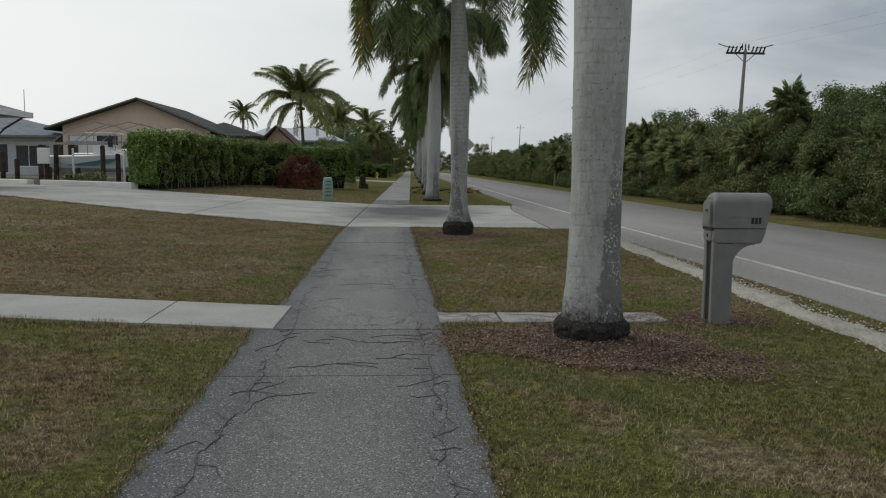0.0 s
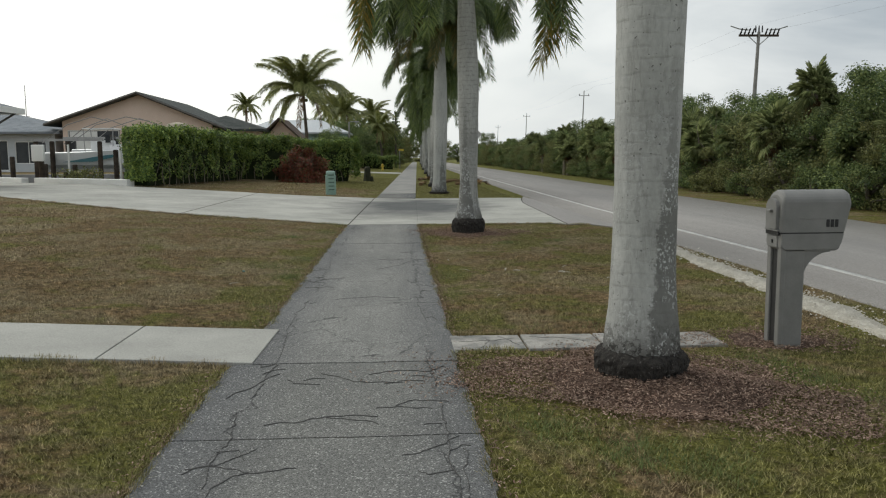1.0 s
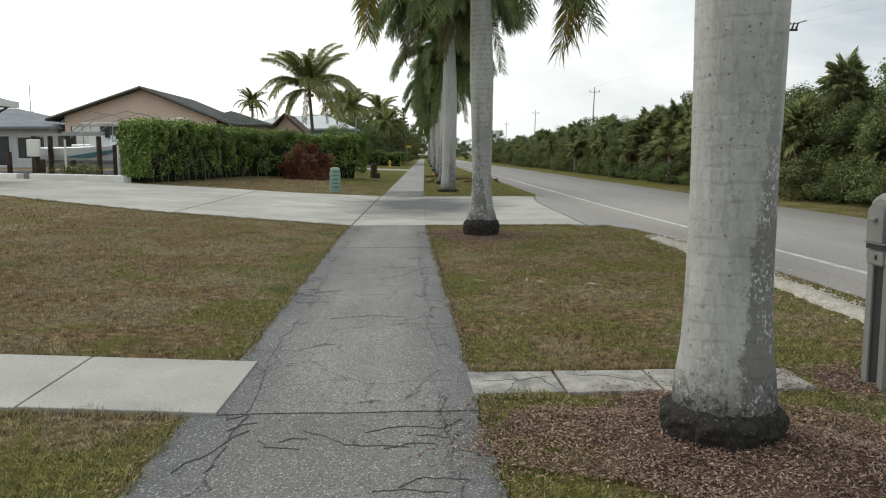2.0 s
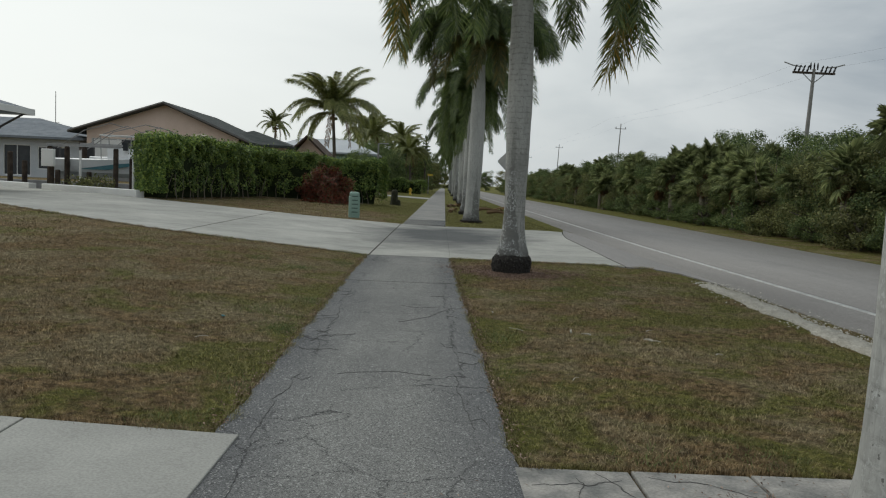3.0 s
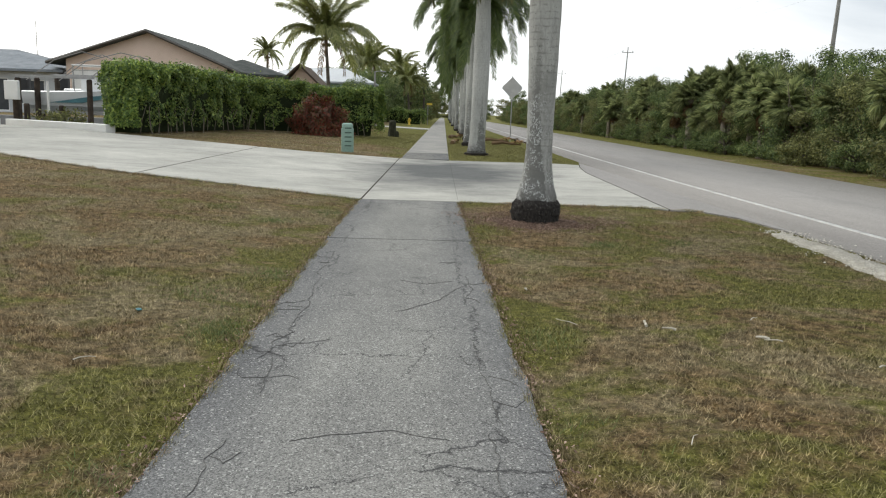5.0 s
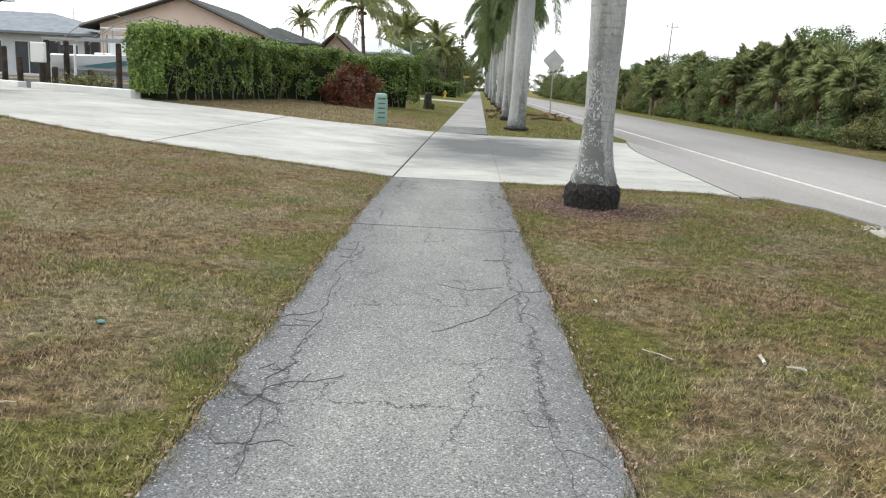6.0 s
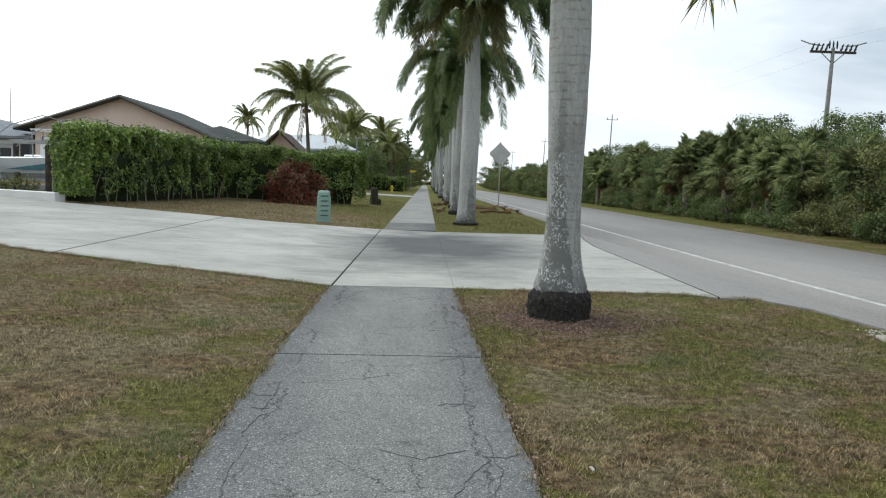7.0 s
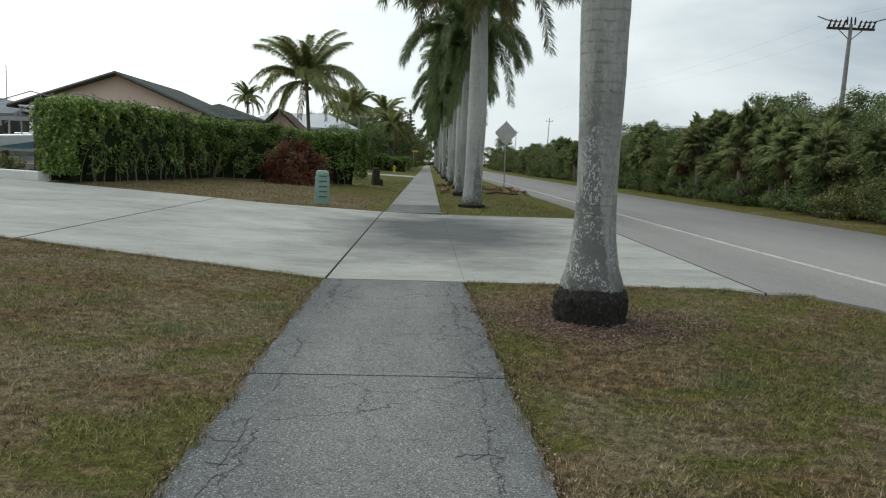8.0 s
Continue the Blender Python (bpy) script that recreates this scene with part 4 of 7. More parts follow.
row = [royal_palm((0, 0, 0), 5.3, ring=(0.27, 0.2), waist=0.158, bulge=0.17, seed=21, lean=(0.024, 0), crown="round", old=0, size=0.92, bark=M_BARK_FLECKED, label="slim royal palm with flecked trunk and rounded crown"), royal_palm((0, 0, 0), 7.3, ring=(0.3, 0.18), waist=0.19, bulge=0.23, seed=34, old=0, size=0.85)]
ROW_Y = [45.3, 54.3, 62.8, 71.0, 79.5, 88.5, 97.5, 107, 117, 128, 140, 154, 170, 190]
row[0].matrix_basis = pose(2.32, 45.3, 0)
row[1].matrix_basis = pose(2.3 + bend(54.3) - 0.4, 54.3, 0, 0, 0, 0)
for i, y in enumerate(ROW_Y[2:]):
    copy_thing(row[i % 2], pose(2.25 + bend(y) - 0.45 + 0.12 * math.sin(i * 2.1), y, 0, 0, 0, i * 71.0))


# ---- mulch beds ----
def mulch_bed(cx, cy, rx, ry, seed, chips, label, turn=0.0, mound=0.0):
    """A low mound of soil with an uneven outline, strewn with chips that thin out over the grass."""
    ct, sn = math.cos(radians(turn)), math.sin(radians(turn))

    def place(u, v):
        return cx + u * ct - v * sn, cy + u * sn + v * ct

    b = bmesh.new()
    top = b.verts.new((cx, cy, -0.004 + mound))
    last = None
    for q in (0.3, 0.6, 0.85, 1.0):
        ring = []
        for i in range(40):
            a = 2 * math.pi * i / 40
            k = 0.6 * q * (1 + 0.4 * noise.noise((math.cos(a) * 1.5, math.sin(a) * 1.5, seed)))
            x, y = place(rx * k * math.cos(a), ry * k * math.sin(a))
            ring.append(b.verts.new((x, y, -0.006 + mound * (1 - q * q) - (0.03 if q == 1.0 else 0.0))))
        for i in range(40):
            j = (i + 1) % 40
            b.faces.new((top, ring[i], ring[j]) if last is None else (last[i], ring[i], ring[j], last[j]))
        last = ring
    bed = part("mulch_bed", b, M_MULCH, smooth=True)
    tagged(bed, label, "mulch", kind="stuff")
    rng = np.random.default_rng(seed)
    r = np.where(rng.random(chips) < 0.72, np.sqrt(rng.uniform(0, 0.9, chips)), np.abs(rng.normal(0.8, 0.26, chips)))
    a = rng.uniform(0, 6.283, chips)
    wav = 1 + 0.16 * np.sin(3 * a + seed) + 0.09 * np.sin(7 * a + 2 * seed)
    x, y = place(rx * r * wav * np.cos(a), ry * r * wav * np.sin(a))
    z = rng.uniform(-0.002, 0.016, chips) + mound * np.clip(1 - (r * wav / 0.66) ** 2, 0, 1)
    me = leaves_mesh("chips", np.stack([x, y, z], -1), np.tile((0, 0, 1.6), (chips, 1)), 0.027, M_CHIP, rng, 0.3)
    ob = part("wood_chips", me, None, bed)
    tagged(ob, "red-brown wood chips", kind="stuff")


mulch_bed(2.12, 6.76, 1.40, 0.90, 3, 32000, "red-brown wood chip mulch mounded round the palm foot", -30, 0.085)
mulch_bed(3.6, 8.05, 0.8, 0.5, 5, 3600, "red-brown wood chip mulch round the mailbox post")
mulch_bed(1.85, 18.2, 1.15, 1.05, 7, 12000, "thin brown wood chip mulch round the palm collar")
mulch_bed(2.2, 36.9, 0.6, 0.5, 9, 700, "thin brown mulch round the palm foot")


# ---- grass ----
def on_paving(x, y):
    rag = 0.06 * np.sin(y * 5.1) * np.sin(y * 1.7 + 1) + 0.035 * np.sin(y * 17.0) + 0.02 * np.sin(y * 41.0)
    rag2 = 0.06 * np.sin(y * 4.3 + 2) * np.sin(y * 1.9) + 0.035 * np.sin(y * 15.0 + 1) + 0.02 * np.sin(y * 37.0)
    p = (x > walk_left(y) + 0.015 + rag) & (x < 0.79 + rag2) & (y < 20.5)
    p |= (x > -9) & (x < -0.8) & (y > 7.53) & (y < 8.70)
    p |= (x > 0.7) & (x < 3.1) & (y > 7.86) & (y < 8.36)
    u, v = (x - 2.05) * 0.866 - (y - 6.72) * 0.5, (x - 2.05) * 0.5 + (y - 6.72) * 0.866
    p |= (u / 1.02) ** 2 + (v / 0.70) ** 2 < 1
    p |= ((x - 3.6) / 0.5) ** 2 + ((y - 8.05) / 0.4) ** 2 < 1
    p |= ((x - 1.8) / 0.8) ** 2 + ((y - 18.15) / 0.85) ** 2 < 1
    g = x - 0.042 * np.clip(y - 8.4, 0, None)
    p |= (g > 4.58 + rag) & (g < 4.95 + rag2) & (y < 17.3)
    p |= x > np.interp(y, [17.2, 18.2, 19.3, 20.06], [5.42, 5.3, 5.2, 4.85]) + 0.4 * rag2
    return p


def grass(name, x0, x1, y0, y1, per_m2, length, seed, drive=True, width=0.0021, label="short dry brown and green grass blades"):
    rng = np.random.default_rng(seed)
    n = int((x1 - x0) * (y1 - y0) * per_m2)
    x, y = rng.uniform(x0, x1, n), rng.uniform(y0, y1, n)
    keep = ~on_paving(x, y)
    if drive:
        near = np.interp(x, [p[0] for p in DRIVE_NEAR] + [0.8, 5.05, 5.4], [p[1] for p in DRIVE_NEAR] + [20.47, 20.55, 20.2])
        keep &= y < near + 0.05 + 0.05 * np.sin(x * 4.3) * np.sin(x * 11.0)
    clump = 0.5 * np.sin(x * 7.1 + 2 * np.sin(y * 3.3)) * np.sin(y * 6.3 + 2 * np.sin(x * 2.9)) + 0.5 * np.sin(x * 31 + 2.5 * np.sin(y * 13)) * np.sin(y * 27 + 2.5 * np.sin(x * 11))
    keep &= rng.uniform(0, 1, n) < 0.6 + 0.5 * clump
    x, y = x[keep], y[keep]
    n = len(x)
    z = 0.045 * np.clip(-x - 0.81, 0, 11) - 0.026
    a, tilt = rng.uniform(0, 6.283, n), rng.uniform(0.95, 1.5, n)
    ln = 0.72 * length * rng.uniform(0.5, 1.5, n) * (1 + 0.35 * clump[keep]) * np.where(rng.random(n) < 0.03, 2.4, 1.0)
    dx, dy = np.cos(a), np.sin(a)
    w = width * rng.uniform(0.7, 1.6, n)
    top = np.stack([x + dx * ln * np.sin(tilt), y + dy * ln * np.sin(tilt), z + 0.012 + ln * np.cos(tilt)], -1)
    v = np.stack([np.stack([x - dy * w, y + dx * w, z], -1), np.stack([x + dy * w, y - dx * w, z], -1), top], 1).reshape(-1, 3)
    ob = new(name, raw_mesh(name, v, np.arange(n * 3).reshape(-1, 3), M_BLADE))
    tagged(ob, label, "grass", kind="stuff")


grass("grass", 0.74, 5.45, 1.4, 9, 9500, 0.032, 1)
grass("grass", -4.2, -0.80, 1.4, 9, 9500, 0.032, 2)
grass("grass", 0.74, 5.45, 9, 14.5, 8000, 0.034, 11)
grass("grass", -5.0, -0.80, 9, 14.5, 8000, 0.034, 12)
grass("grass", 0.74, 5.45, 14.5, 20.6, 6200, 0.037, 3)
grass("grass", -6.5, -0.80, 14.5, 22.5, 6200, 0.037, 4)
grass("grass", -14.0, -6.5, 10, 27, 900, 0.06, 5, width=0.005)
grass("grass", -6.5, -5.0, 4, 14.5, 2500, 0.05, 6, width=0.004)


def far_lawn():
    rng = np.random.default_rng(77)
    n = 200000
    x, y = rng.uniform(-11, 5.0, n), rng.uniform(33, 64, n)
    b = 0.025 * (y - 18)
    keep = ~((x > -0.9 + b) & (x < 0.7 + b)) & (y > np.interp(x, [q[0] for q in DRIVE_FAR[::-1]] + [1.05, 5.5], [q[1] for q in DRIVE_FAR[::-1]] + [32.4, 32.0]) + 0.05)
    x, y, b = x[keep], y[keep], b[keep]
    n = len(x)
    z = 0.045 * np.clip(-x - 0.81 + b * 0.6, 0, 11) - 0.026
    a, tilt, ln = rng.uniform(0, 6.283, n), rng.uniform(0.5, 1.4, n), rng.uniform(0.03, 0.08, n)
    dx, dy, w = np.cos(a), np.sin(a), 0.006
    top = np.stack([x + dx * ln * np.sin(tilt), y + dy * ln * np.sin(tilt), z + ln * np.cos(tilt)], -1)
    v = np.stack([np.stack([x - dy * w, y + dx * w, z], -1), np.stack([x + dy * w, y - dx * w, z], -1), top], 1).reshape(-1, 3)
    tagged(new("grass", raw_mesh("grass", v, np.arange(n * 3).reshape(-1, 3), M_BLADE)), "short dry grass of the lawn past the driveway", "grass", kind="stuff")


far_lawn()


def fringe(name, lines, per_m, seed, label="longer grass leaning over the edges of the paving"):
    """Taller blades along the edges of walk, path and driveway, hanging a little over them."""
    rng = np.random.default_rng(seed)
    out = []
    for (xa, ya), (xb, yb), side in lines:
        ln = math.hypot(xb - xa, yb - ya)
        n = int(ln * per_m)
        u = rng.uniform(0, 1, n)
        tx, ty = (xb - xa) / ln, (yb - ya) / ln
        ox, oy = -ty * side, tx * side                       # towards the paving
        clump = 0.5 + 0.5 * np.sin(u * ln * 9.0 + 3 * np.sin(u * ln * 2.3)) * np.sin(u * ln * 3.7 + seed)
        back = rng.uniform(-0.02, 0.07, n) - 0.03 * clump
        px, py = xa + (xb - xa) * u - ox * back, ya + (yb - ya) * u - oy * back
        a, tilt = rng.uniform(0, 6.283, n), rng.uniform(0.3, 1.35, n)
        lg = rng.uniform(0.02, 0.05, n) * (0.5 + clump)
        dx, dy = np.cos(a) + 0.5 * ox, np.sin(a) + 0.5 * oy
        z = 0.045 * np.clip(-px - 0.81, 0, 11) - 0.02
        w = rng.uniform(0.0016, 0.0032, n)
        top = np.stack([px + dx * lg * np.sin(tilt), py + dy * lg * np.sin(tilt), z + 0.012 + lg * np.cos(tilt)], -1)
        out.append(np.stack([np.stack([px - dy * w, py + dx * w, z], -1), np.stack([px + dy * w, py - dx * w, z], -1), top], 1).reshape(-1, 3))
    v = np.concatenate(out)
    tagged(new(name, raw_mesh(name, v, np.arange(len(v)).reshape(-1, 3), M_BLADE)), label, "grass", kind="stuff")


fringe("grass", [(a, b, 1) for a, b in zip(DRIVE_NEAR[1:], DRIVE_NEAR[2:])] + [((0.84, 20.44), (3.9, 20.40), 1), ((3.9, 20.40), (4.9, 20.02), 1)], 1500, 21)
fringe("grass", [((-7.0, 7.49), (-1.0, 7.49), 1), ((-0.95, 8.74), (-7.0, 8.74), 1), ((0.84, 7.83), (1.4, 7.83), 1), ((3.1, 8.4), (0.84, 8.4), 1)], 1100, 22)
fringe("grass", [((-0.99, 1.5), (-0.99, 7.4), -1), ((-0.92, 8.8), (-0.92, 16.0), -1), ((-0.92, 16.0), (-0.87, 20.4), -1), ((0.81, 1.5), (0.81, 7.8), 1), ((0.81, 8.45), (0.81, 20.4), 1)], 750, 23)


def tufts(spots, seed):
    """Greener, taller weed blades gathered in drifts."""
    rng = np.random.default_rng(seed)
    out = []
    for x, y, n in spots:
        n = int(n * 1.3)
        tilt, ln = rng.uniform(0.5, 1.35, n), rng.uniform(0.03, 0.08, n)
        px, py = x + rng.normal(0, 0.13, n), y + rng.normal(0, 0.16, n)
        b = rng.uniform(0, 6.283, n)
        z = np.array([zg(u, v) for u, v in zip(px, py)]) - 0.03
        w = 0.003
        top = np.stack([px + ln * np.sin(tilt) * np.cos(b), py + ln * np.sin(tilt) * np.sin(b), z + ln * np.cos(tilt)], -1)
        v = np.stack([np.stack([px - np.sin(b) * w, py + np.cos(b) * w, z], -1), np.stack([px + np.sin(b) * w, py - np.cos(b) * w, z], -1), top], 1)
        out.append(v[~on_paving(px, py)].reshape(-1, 3))
    v = np.concatenate(out)
    ob = new("weeds", raw_mesh("weeds", v, np.arange(len(v)).reshape(-1, 3), M_TUFT))
    tagged(ob, "bright green weeds growing in the dry lawn", "weed", kind="stuff")


M_TUFT = leafy("weed_green", ((0.085, 0.125, 0.035), (0.13, 0.18, 0.05), (0.21, 0.25, 0.085)), 0.7, 3.0, 0.3)
tufts([(1.2, 5.95, 420), (1.6, 5.5, 500), (1.95, 5.3, 420), (3.3, 6.9, 420), (3.2, 7.35, 380), (3.5, 6.3, 300), (-1.05, 4.6, 420), (-1.12, 14.02, 520), (-1.54, 13.09, 260), (-1.11, 12.1, 520), (-1.72, 17.31, 420), (-1.16, 18.52, 420), (1.35, 15.3, 240), (1.04, 12.17, 200), (2.4, 16.31, 320), (3.38, 16.65, 420), (-1.1, 12.87, 160), (-2.6, 18.3, 260), (-1.0, 9.9, 240), (0.95, 4.4, 140), (2.9, 4.6, 200), (1.0, 10.6, 90), (-1.2, 8.95, 200), (1.6, 8.6, 200), (2.3, 8.7, 200)], 11)


def litter():
    for x, y, l, r, turn in ((1.86, 12.54, 0.15, 0.011, 78), (1.99, 12.4, 0.10, 0.009, 150), (2.59, 12.21, 0.09, 0.012, 140), (2.64, 12.15, 0.12, 0.005, 165), (1.11, 13.61, 0.05, 0.008, 100), (1.27, 12.53, 0.2, 0.003, 130), (2.75, 12.75, 0.1, 0.004, 40), (3.1, 11.6, 0.07, 0.006, 10), (1.5, 10.4, 0.14, 0.003, 60), (-1.7, 11.3, 0.12, 0.004, 30)):
        b = bmesh.new()
        tube([(-l / 2, 0, 0.012), (-l / 6, 0.04 * l, 0.02), (l / 4, 0.08 * l, 0.017), (l / 2, 0, 0.012)], r, 6, b, 0.6)
        ob = part("dry_twig", b, M_LITTER)
        ob.matrix_basis = pose(x, y, -0.004 + 0.045 * max(0.0, -x - 0.81), 0, 0, turn)
        tagged(ob, "bleached bit of dry twig lying on the grass", "twig", "litter on the verge")
    # a crumpled scrap of blue-green plastic
    b = bmesh.new()
    bmesh.ops.create_icosphere(b, subdivisions=2, radius=0.022)
    for q in b.verts:
        q.co *= 1 + 0.6 * noise.noise(q.co * 40)
        q.co.z *= 0.4
    ob = part("plastic_scrap", b, M_SCRAP)
    ob.matrix_basis = pose(-1.81, 12.49, 0.035, 0, 0, 20)
    tagged(ob, "small crumpled scrap of blue-green plastic in the lawn", "litter")


litter()


# ---- mailbox ----
def mailbox():
    mb = thing("mailbox", "grey moulded plastic mailbox on its post in mulch", "mailbox", (3.50, 7.9, 0))
    hw = 0.135                                                   # half its width
    # post: two cheeks, groove shade as a dark strip between, on the walk side
    part("post", box(0.035, 0.215, -hw + 0.012, hw - 0.012, -0.05, 0.82, bevel=0.014), M_MAILBOX, mb)
    part("post_cheek", box(0.005, 0.05, -hw + 0.008, -hw + 0.078, -0.05, 0.84, bevel=0.009), M_MAILBOX, mb)
    part("post_cheek", box(0.005, 0.05, hw - 0.078, hw - 0.008, -0.05, 0.84, bevel=0.009), M_MAILBOX, mb)
    part("post_groove", box(0.024, 0.04, -hw + 0.075, hw - 0.075, 0.0, 0.80), M_DARK, mb, "groove shade as near-black strip")
    # curved bracket under the box
    arc = [(0.2, 0.42)] + [(0.2 + 0.23 * (1 - math.cos(a)), 0.54 + 0.25 * math.sin(a)) for a in np.linspace(0, math.pi / 2, 11)] + [(0.43, 0.825), (0.2, 0.825)]
    b = bmesh.new()
    lo = [b.verts.new((x, -hw + 0.02, z)) for x, z in arc]
    hi = [b.verts.new((x, hw - 0.02, z)) for x, z in arc]
    b.faces.new(lo)
    b.faces.new(hi[::-1])
    for i in range(len(arc)):
        j = (i + 1) % len(arc)
        b.faces.new((lo[j], lo[i], hi[i], hi[j]))
    bmesh.ops.recalc_face_normals(b, faces=b.faces)
    part("bracket", b, M_MAILBOX, mb)

    def shell(z0, z1, x0a, x1a, x0b, x1b, arch, rnd):
        """A body lofted along x, its section arched on top, its ends rounded."""
        bb = bmesh.new()
        rings = []
        for k, (u, sq) in enumerate(((0, 0.90), (0.025, 0.97), (0.06, 1.0), (0.5, 1.0), (0.94, 1.0), (0.975, 0.965), (1.0, 0.88))):
            ring = []
            sec = [(-hw, z0), (-hw, z1 - arch)]
            sec += [(-hw + hw * (1 - math.cos(a)) , z1 - arch + arch * math.sin(a)) for a in np.linspace(0.25, math.pi / 2, 7)]
            sec += [(-y, z) for y, z in sec[::-1][1:]]
            for y, z in sec:
                w = (z - z0) / (z1 - z0)
                x = (x0a + (x0b - x0a) * w) * (1 - u) + (x1a + (x1b - x1a) * w) * u
                zz = z0 + (z - z0) * (1 if z < z1 - arch * 1.01 else (1 - rnd * (1 - sq)))
                ring.append(bb.verts.new((x, y * sq, zz)))
            rings.append(ring)
        for p, q in zip(rings, rings[1:]):
            for i in range(len(p)):
                j = (i + 1) % len(p)
                bb.faces.new((p[i], q[i], q[j], p[j]))
        bb.faces.new(rings[0])
        bb.faces.new(rings[-1][::-1])
        bmesh.ops.recalc_face_normals(bb, faces=bb.faces)
        return bb

    # tray with a rounded underside, its road end raked like the hood's
    b = bmesh.new()
    rake = [(0.0, 0.945), (0.0, 0.83), (0.012, 0.81), (0.035, 0.80), (0.465, 0.80), (0.492, 0.812), (0.503, 0.83), (0.53, 0.945)]
    lo = [b.verts.new((x, -hw, z)) for x, z in rake]
    hi = [b.verts.new((x, hw, z)) for x, z in rake]
    b.faces.new(lo)
    b.faces.new(hi[::-1])
    for i in range(len(rake)):
        j = (i + 1) % len(rake)
        b.faces.new((lo[j], lo[i], hi[i], hi[j]))
    bmesh.ops.recalc_face_normals(b, faces=b.faces)
    bmesh.ops.bevel(b, geom=[e for e in b.edges if abs(e.verts[0].co.y - e.verts[1].co.y) < 0.001 and max(v.co.z for v in e.verts) < 0.84], offset=0.012, segments=2, affect="EDGES")
    part("tray", b, M_MAILBOX, mb)
    part("seam", box(0.012, 0.53, -hw + 0.006, hw - 0.006, 0.940, 0.958), M_DARK, mb, "dark seam line")
    part("hood", shell(0.955, 1.305, -0.01, 0.54, 0.0, 0.605, 0.10, 1.2), M_MAILBOX, mb, smooth=False)
    # arched panel at the end that faces the walk, with its knob and paper slot
    b = bmesh.new()
    out = [(-0.09, 0.98), (0.09, 0.98), (0.09, 1.16)] + [(0.09 * math.cos(a), 1.16 + 0.075 * math.sin(a)) for a in np.linspace(0.3, math.pi - 0.3, 8)] + [(-0.09, 1.16)]
    f0 = [b.verts.new((-0.035, y, z)) for y, z in out]
    f1 = [b.verts.new((0.02, y, z)) for y, z in out]
    b.faces.new(f0[::-1])
    for i in range(len(out)):
        j = (i + 1) % len(out)
        b.faces.new((f0[i], f0[j], f1[j], f1[i]))
    bmesh.ops.recalc_face_normals(b, faces=b.faces)
    door = part("end_door", b, M_MAILBOX, mb)
    part("knob", box(-0.06, -0.03, -0.03, 0.03, 1.12, 1.142, bevel=0.006), M_MAILBOX, door)
    part("slot_shelf", box(-0.03, 0.0, -0.115, 0.115, 0.965, 0.977), M_MAILBOX, mb)
    # paper slot and keyhole: near-black blocks, shade of the openings in their colour
    part("paper_slot", box(-0.022, -0.002, -0.11, 0.11, 0.93, 0.962), M_DARK, mb, "near-black block for paper slot shade")
    part("lock_plate", box(-0.012, 0.012, -0.075, 0.075, 0.82, 0.92, bevel=0.01), M_MAILBOX, mb)
    part("keyhole", box(-0.02, -0.010, -0.008, 0.008, 0.86, 0.89), M_DARK, mb)
    # blank dark bars where a number stands, and the moulded flag line
    for k in range(3):
        part("number_bar", box(0.375 + 0.037 * k, 0.401 + 0.037 * k, -hw - 0.004, -hw + 0.004, 1.0, 1.062), M_DARK, mb, "small black bar")
    part("moulded_rib", box(0.15, 0.36, -hw - 0.004, -hw + 0.003, 1.068, 1.074), M_MAILBOX, mb)


mailbox()


# ---- utility pedestal, stump, sign, hydrant, street furniture ----
def pedestal():
    pd = thing("utility_pedestal", "pale green plastic utility pedestal with louvres on the lawn", "utility box", (-2.42, 34.9, zg(-2.42, 34.9)), 8)
    part("body", box(-0.21, 0.21, -0.14, 0.14, -0.1, 0.80, bevel=0.03), M_PEDESTAL, pd)
    part("cap", box(-0.19, 0.19, -0.15, 0.15, 0.76, 0.97, bevel=0.07), M_PEDESTAL, pd)
    # slots are raised bars; the shade inside is put into their dark green
    for i in range(5):
        part("louvre", box(-0.1, 0.13, -0.155, -0.13, 0.18 + i * 0.15, 0.22 + i * 0.15, bevel=0.006), M_PEDESTAL_DARK, pd, "louvre slot, shade as dark green")


def stump():
    st = thing("garden_stump", "dark mossy wooden stump beside the walk", "stump", (-1.62, 54.6, zg(-1.62, 54.6)))
    part("post", lathe([(-0.05, 0.26), (0.1, 0.24), (0.6, 0.2), (0.85, 0.2), (0.95, 0.12)], 12, 0.2, 2), M_STUMP, st)
    part("stub", lathe([(-0.05, 0.15), (0.25, 0.14), (0.32, 0.06)], 10, 0.2, 5, centre=lambda z: (0.27, -0.1)), M_STUMP, st)


def warning_sign():
    sg = thing("road_sign", "diamond road sign seen from its bare grey back", "sign", (5.35, 54.5, 0), -4)
    part("post", tube([(0, 0.03, -0.2), (0, 0.03, 3.75)], 0.03, 8), M_STEEL, sg)
    b = bmesh.new()
    box(-0.45, 0.45, -0.006, 0.006, -0.45, 0.45, b)
    bmesh.ops.bevel(b, geom=[e for e in b.edges if abs(e.verts[0].co.y - e.verts[1].co.y) > 0.005], offset=0.06, segments=3, affect="EDGES")
    part("panel", b, M_SIGNBACK, sg, "flat grey metal panel", m=pose(0, -0.01, 3.08, 0, 45, 0))
    part("rail", box(-0.3, 0.3, 0.0, 0.02, 2.98, 3.02), M_STEEL, sg)


